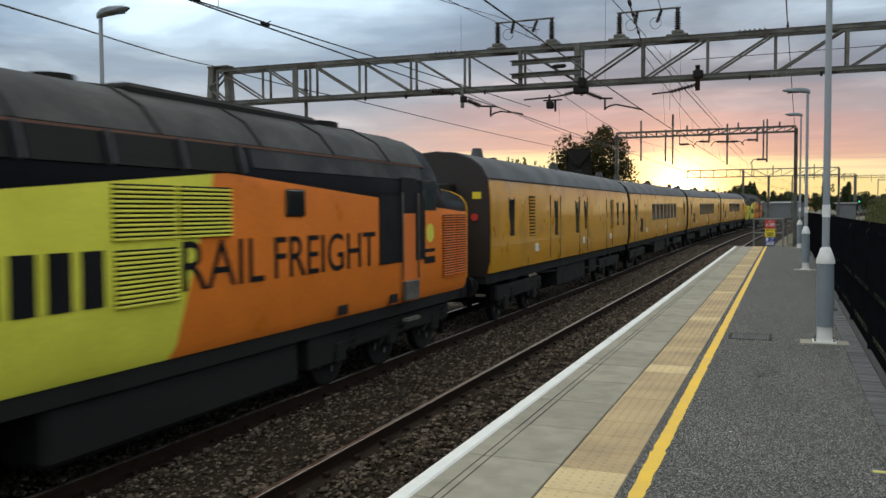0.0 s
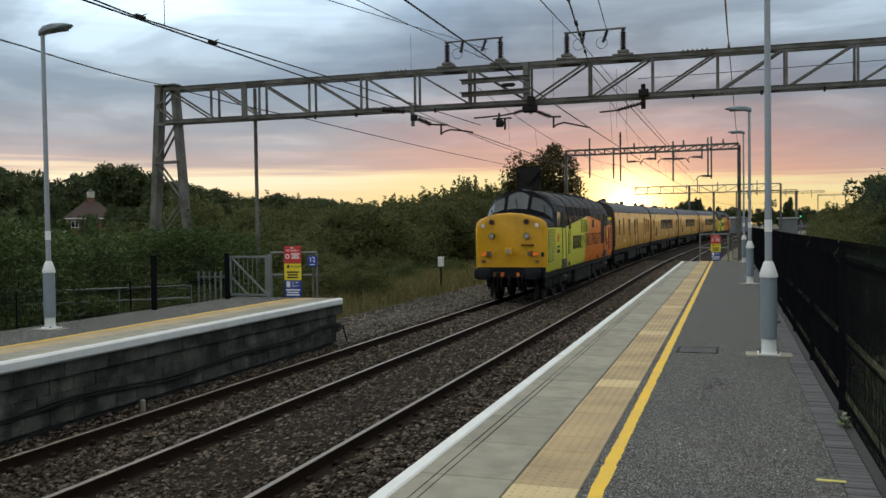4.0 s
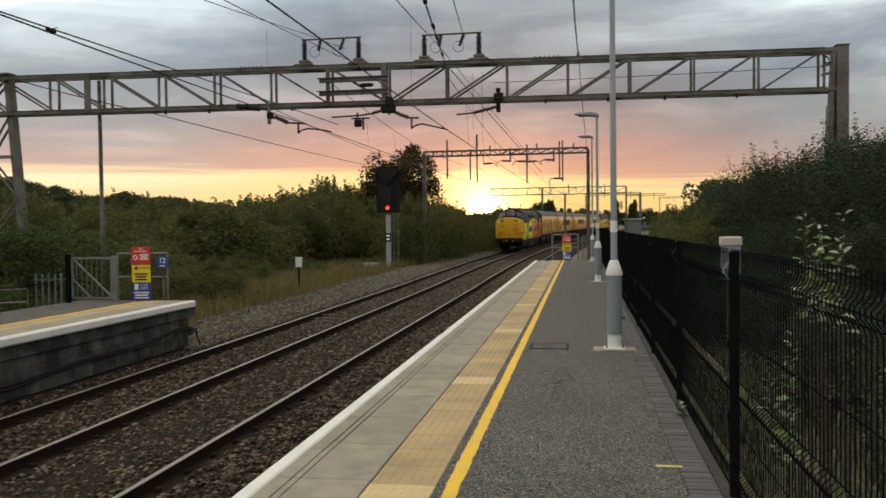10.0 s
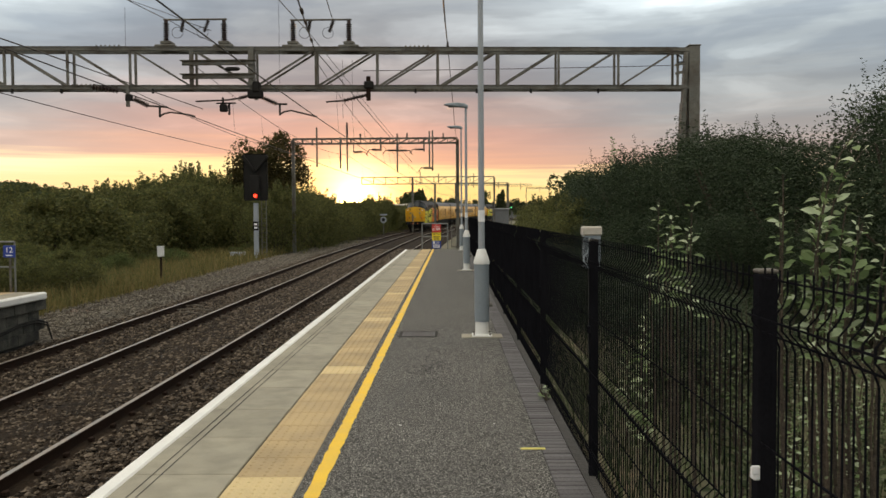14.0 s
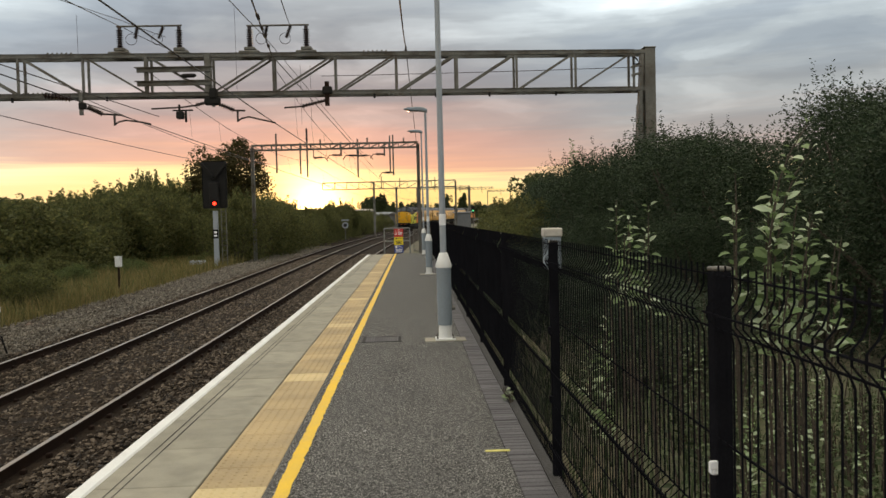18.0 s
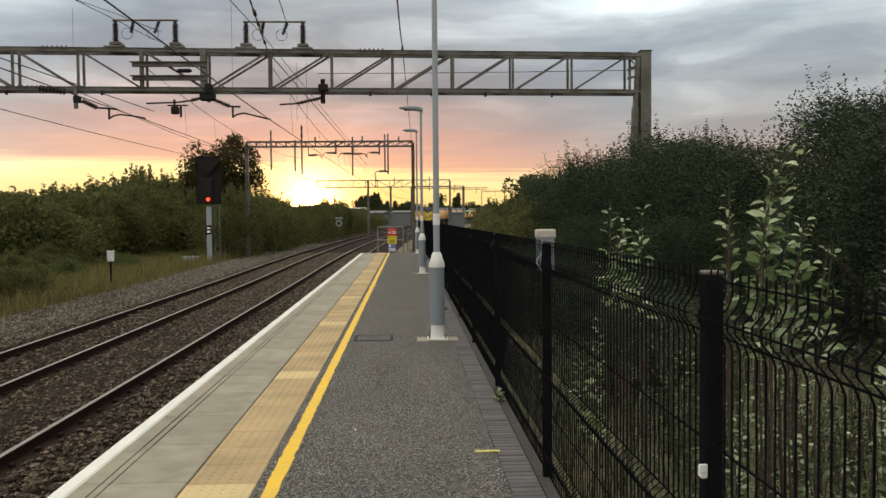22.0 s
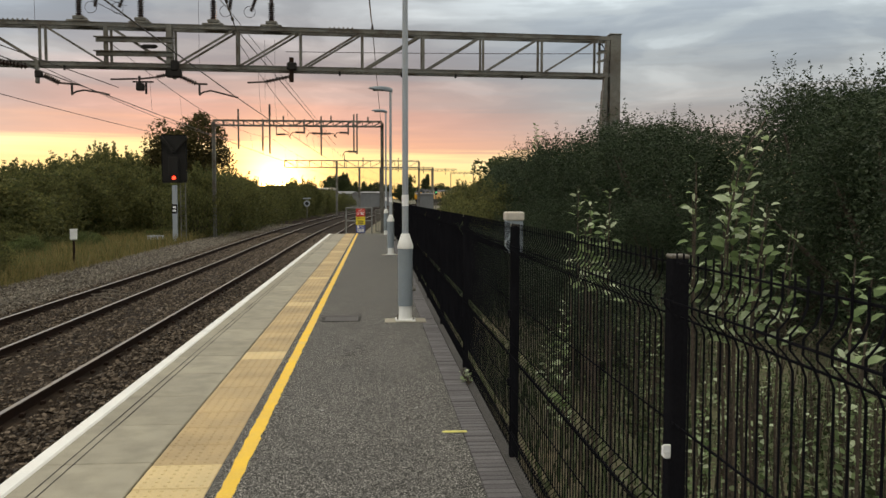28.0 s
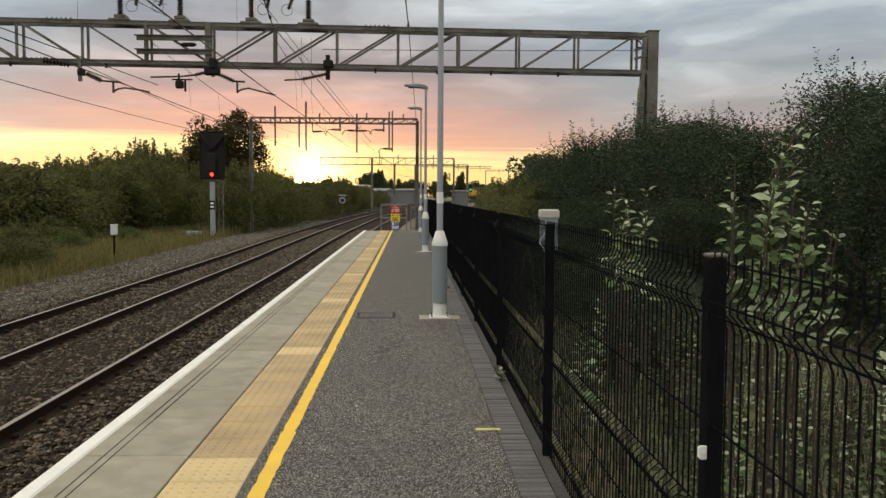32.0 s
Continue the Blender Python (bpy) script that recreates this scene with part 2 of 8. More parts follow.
M_asphalt = asphalt_mat()
M_slab = mat("concrete_slab", (0.305, 0.283, 0.222), 0.88, var=0.12, scale=2.2, fine=160, bump=0.3, spread=0.10, col2=(0.242, 0.226, 0.178), mixat=(0.42, 0.68), mscale=5, space="World")
M_white = mat("white_paint", (0.72, 0.725, 0.70), 0.6, var=0.07, scale=2.5, fine=60, bump=0.1, col2=(0.52, 0.51, 0.48), mixat=(0.6, 0.78), mscale=4, space="World")
M_tactile = mat("buff_tactile", (0.455, 0.335, 0.18), 0.8, var=0.10, scale=3, fine=80, bump=0.2, spread=0.08, col2=(0.385, 0.285, 0.155), mscale=2.0, space="World")
M_tactile_pale = mat("pale_buff_tactile", (0.58, 0.45, 0.24), 0.8, var=0.1, scale=3, fine=80, bump=0.2, spread=0.05, space="World")
M_yellow_line = mat("yellow_road_paint", (0.80, 0.50, 0.03), 0.55, var=0.1, scale=3, fine=70, bump=0.25, space="World")
M_mark = mat("pale_yellow_mark", (0.62, 0.57, 0.15), 0.6, var=0.2, scale=14, fine=90, bump=0.1, space="World")
M_paver = mat("dark_block_paver", (0.105, 0.10, 0.105), 0.85, var=0.2, scale=4, fine=90, bump=0.3, spread=0.22, space="World")
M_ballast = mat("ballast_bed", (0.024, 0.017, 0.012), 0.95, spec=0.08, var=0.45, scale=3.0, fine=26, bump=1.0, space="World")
M_earth = mat("rough_ground", (0.085, 0.085, 0.045), 0.95, var=0.4, scale=0.5, fine=6, bump=0.6, col2=(0.13, 0.11, 0.07), mscale=0.25, space="World")
M_rail_side = mat("rusty_rail", (0.024, 0.014, 0.010), 0.85, spec=0.08, var=0.3, scale=4, fine=60, space="World")
M_rail_top = mat("worn_rail_head", (0.30, 0.25, 0.21), 0.4, 1.0, var=0.1, scale=5, fine=40, bump=0.03, space="World")
M_sleeper = mat("concrete_sleeper", (0.05, 0.038, 0.029), 0.95, spec=0.1, var=0.25, scale=3, fine=50, spread=0.15, space="World")
M_steel = mat("galvanised_steel", (0.145, 0.142, 0.126), 0.65, 0.15, var=0.25, scale=1.5, fine=25, bump=0.1, col2=(0.078, 0.064, 0.048), mixat=(0.44, 0.66), mscale=1.8, space="World")
M_galv = mat("pale_galvanised_tube", (0.185, 0.195, 0.19), 0.55, 0.2, var=0.15, scale=2.5, fine=30, bump=0.05, col2=(0.16, 0.155, 0.14), mixat=(0.5, 0.7), mscale=3, space="World")
M_lamp_grey = mat("grey_column_paint", (0.31, 0.34, 0.37), 0.5, 0.1, var=0.08, scale=2, fine=50, bump=0.05, space="World")
M_sleeve = mat("blue_grey_sleeve", (0.22, 0.26, 0.29), 0.55, var=0.08, scale=2, fine=50, bump=0.05, space="World")
M_black = mat("black_powder_coat", (0.010, 0.010, 0.012), 0.9, var=0.2, scale=4, fine=80, bump=0.1, space="World", spec=0.0)
M_dark = mat("sooty_black", (0.015, 0.014, 0.013), 0.8, var=0.3, scale=3, fine=40, bump=0.3, spec=0.25)
M_insul = mat("brown_porcelain", (0.028, 0.014, 0.012), 0.35, var=0.1, scale=3, fine=40, bump=0.0)
M_wire = mat("dull_copper_wire", (0.045, 0.038, 0.035), 0.6, 0.5, var=0.1, bump=0.0)
M_block = mat("stained_blockwork", (0.075, 0.073, 0.060), 0.95, var=0.45, scale=2.5, fine=50, bump=0.7, spread=0.22, col2=(0.020, 0.021, 0.018), mixat=(0.42, 0.60), mscale=2.3, space="World")
M_mortar = mat("dark_mortar", (0.045, 0.042, 0.04), 0.95, var=0.3, scale=3, fine=60, bump=0.5, space="World")
M_red = mat("red_sign", (0.55, 0.035, 0.03), 0.5, var=0.06, bump=0.0)
M_sign_yellow = mat("yellow_sign", (0.80, 0.62, 0.03), 0.5, var=0.06, bump=0.0)
M_blue = mat("blue_sign", (0.02, 0.05, 0.28), 0.5, var=0.06, bump=0.0)
M_sign_white = mat("sign_white", (0.8, 0.8, 0.8), 0.5, var=0.03, bump=0.0)
M_sign_black = mat("sign_black", (0.02, 0.02, 0.02), 0.5, var=0.05, bump=0.0)
M_bark = mat("bark", (0.06, 0.045, 0.032), 0.95, var=0.35, scale=6, fine=40, bump=0.8)
M_leaf = leaf_mat("bush_leaves", (0.046, 0.070, 0.023), (0.086, 0.118, 0.040), (0.175, 0.195, 0.075))
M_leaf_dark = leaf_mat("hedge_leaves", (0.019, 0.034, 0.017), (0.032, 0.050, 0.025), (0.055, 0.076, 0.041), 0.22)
M_leaf_mid = leaf_mat("thicket_leaves", (0.034, 0.058, 0.018), (0.060, 0.092, 0.028), (0.11, 0.145, 0.045), 0.3)
M_leaf_line = leaf_mat("backlit_bush_leaves", (0.070, 0.084, 0.034), (0.112, 0.122, 0.046), (0.185, 0.172, 0.064), 0.5)
M_leaf_far = leaf_mat("far_leaves", (0.042, 0.058, 0.026), (0.060, 0.078, 0.032), (0.085, 0.10, 0.042), 0.25)
# sapling greens raised: skylight on the upturned leaves is put into the colour
M_leaf_sap = leaf_mat("sapling_leaves", (0.085, 0.135, 0.055), (0.21, 0.29, 0.135), (0.46, 0.53, 0.37), 0.3)
M_leaf_weed = leaf_mat("weed_leaves", (0.028, 0.042, 0.017), (0.055, 0.078, 0.033), (0.15, 0.18, 0.10), 0.25)
M_grass = leaf_mat("dry_grass", (0.10, 0.10, 0.035), (0.17, 0.145, 0.055), (0.26, 0.20, 0.09), 0.4)
M_stone_pale = leaf_mat("pale_ballast_stones", (0.070, 0.058, 0.044), (0.13, 0.112, 0.088), (0.27, 0.24, 0.20), 0.0)
M_leaf_brown = leaf_mat("brown_tree_leaves", (0.040, 0.038, 0.014), (0.066, 0.056, 0.020), (0.105, 0.082, 0.030), 0.45)
M_stone = leaf_mat("ballast_stones", (0.028, 0.020, 0.014), (0.072, 0.054, 0.038), (0.21, 0.165, 0.125), 0.0)
M_glass = mat("dark_window_glass", (0.012, 0.015, 0.018), 0.08, var=0.05, bump=0.0, spec=0.6)
M_screen = mat("windscreen_glass", (0.030, 0.040, 0.048), 0.10, var=0.08, bump=0.0, spec=0.6)
M_red_light = mat("red_signal_lens", (0.3, 0.01, 0.01), 0.3, var=0.0, bump=0.0, emit=((1.0, 0.04, 0.02), 4.0))
M_tail = mat("tail_lamp_lens", (0.4, 0.03, 0.01), 0.3, var=0.0, bump=0.0, emit=((1.0, 0.15, 0.03), 0.5))
M_green_light = mat("green_signal_lens", (0.01, 0.3, 0.1), 0.3, var=0.0, bump=0.0, emit=((0.1, 1.0, 0.4), 0.8))
M_train_yellow = mat("warning_yellow_paint", (0.80, 0.405, 0.014), 0.42, var=0.07, scale=1.5, fine=12, bump=0.02, coat=0.2, col2=(0.66, 0.335, 0.015), mixat=(0.5, 0.75), mscale=1.2)
M_coach_yellow = mat("coach_yellow_paint", (0.74, 0.34, 0.012), 0.36, var=0.08, scale=1.2, fine=10, bump=0.02, coat=0.3, col2=(0.50, 0.235, 0.014), mixat=(0.48, 0.75), mscale=0.9)
M_train_roof = mat("weathered_roof", (0.055, 0.055, 0.058), 0.6, var=0.2, scale=1.2, fine=15, bump=0.1)
M_train_black = mat("gloss_black_paint", (0.009, 0.009, 0.011), 0.5, var=0.12, scale=1.5, fine=20, bump=0.02, spec=0.15)
M_brown_end = mat("dark_brown_end", (0.022, 0.016, 0.014), 0.6, var=0.15, scale=2, fine=20, bump=0.05)
M_lamp_rim = mat("dull_brass_rim", (0.20, 0.115, 0.03), 0.5, 0.3, var=0.15, scale=6, fine=40, bump=0.05)
M_lens = mat("clear_lamp_lens", (0.36, 0.36, 0.31), 0.15, var=0.08, scale=20, fine=60, bump=0.1, coat=0.5)
M_loco_roof = mat("dusty_loco_roof", (0.022, 0.022, 0.024), 0.7, var=0.3, scale=1.1, fine=15, bump=0.1, spec=0.3, col2=(0.048, 0.047, 0.046), mixat=(0.45, 0.65), mscale=1.4)
M_lime = mat("lime_paint", (0.80, 0.76, 0.085), 0.45, var=0.06, scale=1.5, fine=20, bump=0.02)
M_orange = mat("orange_paint", (0.78, 0.19, 0.025), 0.42, var=0.06, scale=1.5, fine=20, bump=0.02)
M_brick_red = mat("red_brick", (0.17, 0.085, 0.06), 0.9, var=0.2, scale=2, fine=20)
M_rooftile = mat("brown_roof_tiles", (0.055, 0.034, 0.027), 0.9, var=0.25, scale=3, fine=14, bump=0.5, stretch=(1, 1, 4))
M_render_wall = mat("pale_render", (0.5, 0.46, 0.4), 0.85, var=0.1, scale=2, fine=20)
M_far_metal = mat("far_shed_cladding", (0.14, 0.145, 0.15), 0.7, var=0.12, scale=0.5, fine=3)


def livery_mat():
    """Loco side paint in the body's own space: lime, then orange past a slanted cut, black above two sloping lines."""
    m = mat("loco_livery", (0.60, 0.66, 0.05), 0.38, var=0.07, scale=1.5, fine=20, bump=0.02, spec=0.15)
    nt = m.node_tree
    N, L = nt.nodes.new, nt.links.new
    tc = N("ShaderNodeTexCoord")
    sep = N("ShaderNodeSeparateXYZ")
    L(tc.outputs["Object"], sep.inputs[0])

    def mt(op, a, b, c=None):
        n = N("ShaderNodeMath")
        n.operation = op
        for k, v in enumerate((a, b, c)):
            if v is None:
                continue
            if isinstance(v, (int, float)):
                n.inputs[k].default_value = v
            else:
                L(v, n.inputs[k])
        return n.outputs[0]

    def mx(fac, a, b):
        n = N("ShaderNodeMix")
        n.data_type = "RGBA"
        L(fac, n.inputs[0])
        for s, v in ((n.inputs[6], a), (n.inputs[7], b)):
            if isinstance(v, tuple):
                s.default_value = (*v, 1)
            else:
                L(v, s)
        return n.outputs[2]

    y, z = sep.outputs["Y"], sep.outputs["Z"]
    cut = mt("MULTIPLY_ADD", z, 0.367, -0.96)
    orange = mt("GREATER_THAN", y, cut)
    up = mt("MINIMUM", mt("MULTIPLY_ADD", y, 0.084, 3.007), mt("MULTIPLY_ADD", y, -0.062, 3.064))
    up = mt("MAXIMUM", up, 2.58)
    black = mt("GREATER_THAN", z, up)
    col = mx(black, mx(orange, (0.80, 0.76, 0.085), (0.84, 0.22, 0.028)), (0.009, 0.009, 0.011))
    hsv = [n for n in nt.nodes if n.bl_idname == "ShaderNodeHueSaturation"][0]
    L(col, hsv.inputs["Color"])
    L(mt("MULTIPLY_ADD", black, -0.115, 0.15), nt.nodes["Principled BSDF"].inputs["Specular IOR Level"])
    return m


M_livery = livery_mat()


# ---- mesh builder ----
class MB:
    """Collects verts and faces of one part."""

    def __init__(self):
        self.v, self.f, self.s = [], [], False

    def add(self, vs, fs):
        o = len(self.v)
        self.v += [tuple(p) for p in vs]
        self.f += [tuple(i + o for i in f) for f in fs]
        return self

    def box(self, x0, x1, y0, y1, z0, z1, c=0.0):
        if c <= 0:
            vs = [(x, y, z) for z in (z0, z1) for y in (y0, y1) for x in (x0, x1)]
            fs = [(0, 2, 3, 1), (4, 5, 7, 6), (0, 1, 5, 4), (2, 6, 7, 3), (0, 4, 6, 2), (1, 3, 7, 5)]
            return self.add(vs, fs)
        lo, hi = (x0, y0, z0), (x1, y1, z1)
        vs, idx = [], {}
        for a in (0, 1):
            for b in (0, 1):
                for d in (0, 1):
                    for ax in range(3):
                        p = [(lo, hi)[k][i] for i, k in enumerate((a, b, d))]
                        for i, k in enumerate((a, b, d)):
                            if i != ax:
                                p[i] += c if k == 0 else -c
                        idx[(a, b, d, ax)] = len(vs)
                        vs.append(p)
        fs = []
        cyc = ((0, 0), (1, 0), (1, 1), (0, 1))
        for ax in range(3):
            u, w = (ax + 1) % 3, (ax + 2) % 3
            for k in (0, 1):
                q = []
                for i, j in cyc:
                    key = [0, 0, 0]
                    key[ax], key[u], key[w] = k, i, j
                    q.append(idx[(*key, ax)])
                fs.append(tuple(q if k else q[::-1]))
        for ax in range(3):
            u, w = (ax + 1) % 3, (ax + 2) % 3
            for i in (0, 1):
                for j in (0, 1):
                    k0, k1 = [0, 0, 0], [0, 0, 0]
                    k0[u] = k1[u] = i
                    k0[w] = k1[w] = j
                    k0[ax], k1[ax] = 0, 1
                    q = (idx[(*k0, u)], idx[(*k1, u)], idx[(*k1, w)], idx[(*k0, w)])
                    fs.append(q if i == j else q[::-1])
        for a in (0, 1):
            for b in (0, 1):
                for d in (0, 1):
                    q = (idx[(a, b, d, 0)], idx[(a, b, d, 1)], idx[(a, b, d, 2)])
                    fs.append(q if (a + b + d) % 2 else q[::-1])
        return self.add(vs, fs)

    def tube(self, pts, r, n=8, cap=True):
        """Round bar along points; r one number or one a point."""
        pts = [Vector(p) for p in pts]
        rs = r if isinstance(r, (list, tuple)) else [r] * len(pts)
        rings = []
        ref = Vector((0, 0, 1)) if abs((pts[-1] - pts[0]).normalized().z) < 0.9 else Vector((1, 0, 0))
        for i, p in enumerate(pts):
            d = (pts[min(i + 1, len(pts) - 1)] - pts[max(i - 1, 0)]).normalized()
            u = d.cross(ref).normalized()
            w = u.cross(d)
            rings.append([p + (u * math.cos(2 * math.pi * k / n) + w * math.sin(2 * math.pi * k / n)) * rs[i] for k in range(n)])
        vs = [q for ring in rings for q in ring]
        fs = [(i * n + k, i * n + (k + 1) % n, (i + 1) * n + (k + 1) % n, (i + 1) * n + k) for i in range(len(pts) - 1) for k in range(n)]
        if cap:
            fs += [tuple(range(n))[::-1], tuple((len(pts) - 1) * n + k for k in range(n))]
        return self.add(vs, fs)

    def bar(self, a, b, w, h=None):
        """Square bar from a to b, w across and h deep."""
        h = h or w
        a, b = Vector(a), Vector(b)
        d = (b - a).normalized()
        ref = Vector((0, 0, 1)) if abs(d.z) < 0.95 else Vector((0, 1, 0))
        u = d.cross(ref).normalized()
        t = u.cross(d)
        vs = [p + u * (i * w / 2) + t * (j * h / 2) for p in (a, b) for i, j in ((-1, -1), (1, -1), (1, 1), (-1, 1))]
        return self.add(vs, [(3, 2, 1, 0), (4, 5, 6, 7), (0, 1, 5, 4), (1, 2, 6, 5), (2, 3, 7, 6), (3, 0, 4, 7)])

    def loft(self, secs, closed=False, caps=True):
        """Sections with equal counts of points, joined in turn."""
        n = len(secs[0])
        vs = [p for s in secs for p in s]
        fs = []
        for i in range(len(secs) - 1):
            for k in range(n if closed else n - 1):
                fs.append((i * n + k, i * n + (k + 1) % n, (i + 1) * n + (k + 1) % n, (i + 1) * n + k))
        if caps:
            fs += [tuple(range(n))[::-1], tuple((len(secs) - 1) * n + k for k in range(n))]
        return self.add(vs, fs)

    def disc(self, c, axis, r, depth, n=16, r2=None):
        a = Vector(c)
        d = Vector(axis).normalized() * depth
        return self.tube([a, a + d], [r, r if r2 is None else r2], n)

    def mesh(self, name, material):
        me = bpy.data.meshes.new(name)
        me.from_pydata(self.v, [], self.f)
        me.materials.append(material)
        if self.s:
            me.polygons.foreach_set("use_smooth", [True] * len(me.polygons))
        me.update()
        return me

    def smooth(self):
        self.s = True
        return self


def part(name, mb, material, parent=None, label="", smooth_angle=None):
    me = mb if isinstance(mb, bpy.types.Mesh) else mb.mesh(name, material)
    ob = new(name, me)
    if parent is not None:
        ob.parent = parent
    if label:
        ob["label"] = label
    if smooth_angle:
        me.polygons.foreach_set("use_smooth", [True] * len(me.polygons))
        me.set_sharp_from_angle(angle=radians(smooth_angle))
    return ob


def thing(name, label, category, group="", kind="", at=None):
    ob = tagged(new(name), label, category, group, kind)
    ob.empty_display_size = 0.2
    if at is not None:
        ob.matrix_basis = at
    return ob


def single(name, mb, material, label, category, group="", kind="", smooth_angle=None, at=None):
    ob = part(name, mb, material, smooth_angle=smooth_angle)
    if at is not None:
        ob.matrix_basis = at
    return tagged(ob, label, category, group, kind)


def words(text, size, material, parent, m, name="lettering"):
    """Readable words as a thin raised mesh."""
    cu = bpy.data.curves.new(name, "FONT")
    cu.body, cu.size, cu.extrude, cu.align_x, cu.align_y = text, size, 0.001, "CENTER", "CENTER"
    ob = new(name, cu)
    cu.materials.append(material)
    ob.parent = parent
    ob.matrix_basis = m
    return ob


# ---- plan ----
RZ = -0.97                       # rail head
TRACKS = (-3.71, -7.21)          # centre lines of the near and the far track
GAUGE = 0.79                     # half the rail spacing, head to head
EDGE, LEDGE = -2.125, -8.72       # platform edges
BEND_Y, BEND = 36.0, 1900.0      # the tracks bend to the right from here on


def bend(y):
    return max(0.0, y - BEND_Y) ** 2 / BEND


def rise(y):
    """The line climbs gently beyond the platform."""
    return 0.0062 * min(max(0.0, y - BEND_Y), 300.0)


def heading(y):
    return math.atan(2 * max(0.0, y - BEND_Y) / BEND)


def track_point(c, y, side=0.0):
    h = heading(y)
    return Vector((c + bend(y) + side * math.cos(h), y - side * math.sin(h), RZ + rise(y)))


rng = np.random.default_rng(7)


def ground_z(x, y):
    """Height of the open ground: low by the line, a bank behind the right fence, wooded hills far left."""
    cx = bend(y)
    z = -1.3 + rise(y)
    z += 1.15 * np.clip(x - cx, 0, 1) * (1 - np.clip((y - 60) / 60, 0, 1))
    z += 0.7 * np.clip((x - cx - 5.0) / 10, 0, 1)
    z -= 0.5 * np.clip((-x + cx - 13) / 12, 0, 1) * np.clip(1 - (-x - 60) / 60, 0, 1)
    z += 10 * np.clip((np.hypot(x, y) - 170) / 330, 0, 1) ** 1.4 * np.clip((-x - 0.22 * y) / 60, 0, 1)
    return z


def build_ground():
    xs = np.unique(np.concatenate([np.linspace(-3000, -400, 14), np.linspace(-400, -60, 35), np.linspace(-60, 60, 121), np.linspace(60, 400, 35), np.linspace(400, 3000, 14)]))
    ys = np.unique(np.concatenate([np.linspace(-3000, -60, 14), np.linspace(-60, 140, 101), np.linspace(140, 600, 60), np.linspace(600, 3000, 14)]))
    X, Y = np.meshgrid(xs, ys)
    Z = np.vectorize(ground_z)(X, Y)
    bump = np.array([noise.noise((x * 0.13, y * 0.13, 0.0)) for x, y in zip(X.ravel(), Y.ravel())]).reshape(X.shape) * 0.25
    away = np.clip((np.abs(X + 5 - np.vectorize(bend)(Y)) - 5.5) / 4, 0, 1)
    Z = Z + bump * away
    nx, ny = len(xs), len(ys)
    mb = MB()
    mb.v = list(zip(X.ravel(), Y.ravel(), Z.ravel()))
    mb.f = [(j * nx + i, j * nx + i + 1, (j + 1) * nx + i + 1, (j + 1) * nx + i) for j in range(ny - 1) for i in range(nx - 1)]
    tagged(part("ground", mb.smooth(), M_earth), "rough grassy ground with earth showing, reaching the hills", "ground", kind="structure")


build_ground()


# ---- track ----
def y_steps(y0, y1):
    out, y = [], y0
    while y < y1:
        out.append(y)
        y += 4.0 if y < 60 else 8.0
    return out + [y1]


def build_track():
    bed = MB()
    secs = []
    for y in y_steps(-40, 420):
        h = heading(y)
        row = []
        for s, z in ((-7.4, -1.45), (-6.1, -1.13), (-3.55, -1.12), (-1.75, -1.14), (0.0, -1.09), (1.75, -1.14), (3.7, -1.12), (4.4, -1.45)):
            m = track_point(TRACKS[0] - 1.75, y, s)
            row.append((m.x, m.y, z + rise(y)))
        secs.append(row)
    bed.loft(secs, caps=False)
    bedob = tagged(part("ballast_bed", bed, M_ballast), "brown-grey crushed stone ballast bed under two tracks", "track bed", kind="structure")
    for n, c in enumerate(TRACKS):
        tr = thing("railway_track", "rusty steel rails with worn bright heads on concrete sleepers in ballast", "railway track", group="tracks", kind="structure")
        for side in (-GAUGE, GAUGE):
            foot, head = [], []
            for y in y_steps(-40, 420):
                h = heading(y)
                a, b = [], []
                for u, z in ((-0.07, -0.185), (-0.07, -0.165), (-0.012, -0.145), (-0.010, -0.045), (-0.036, -0.035), (-0.036, -0.006), (0.036, -0.006), (0.036, -0.035), (0.010, -0.045), (0.012, -0.145), (0.07, -0.165), (0.07, -0.185)):
                    p = track_point(c, y, side + u)
                    a.append((p.x, p.y, p.z + z))
                for u, z in ((-0.034, -0.008), (-0.026, 0.0), (0.026, 0.0), (0.034, -0.008)):
                    p = track_point(c, y, side + u)
                    b.append((p.x, p.y, p.z + z))
                foot.append(a)
                head.append(b)
            r = part("rail", MB().loft(foot, closed=True), M_rail_side, tr)
            part("rail_head", MB().loft(head, closed=True), M_rail_top, r, "bright worn rail head")
        sl = MB().box(-1.25, 1.25, -0.125, 0.125, -0.2, -0.150, 0.02).mesh("sleeper", M_sleeper)
        for k in range(-18, 95):
            y = 1.5 + 0.66 * k
            s = part("sleeper", sl, M_sleeper, tr)
            p = track_point(c, y)
            s.matrix_basis = pose(p.x + rng.normal(0, 0.01), p.y, p.z - 0.012 + rng.normal(0, 0.004), 0, 0, -math.degrees(heading(y)) + rng.normal(0, 0.4))
        clip = MB()
        for k in range(-18, 95):
            y = 1.5 + 0.66 * k
            for side in (-GAUGE, GAUGE):
                for q in (-0.1, 0.1):
                    p = track_point(c, y, side + q)
                    clip.box(p.x - 0.03, p.x + 0.03, p.y - 0.04, p.y + 0.04, p.z - 0.15, p.z - 0.10, 0.008)
        part("rail_clips", clip, M_rail_side, tr)


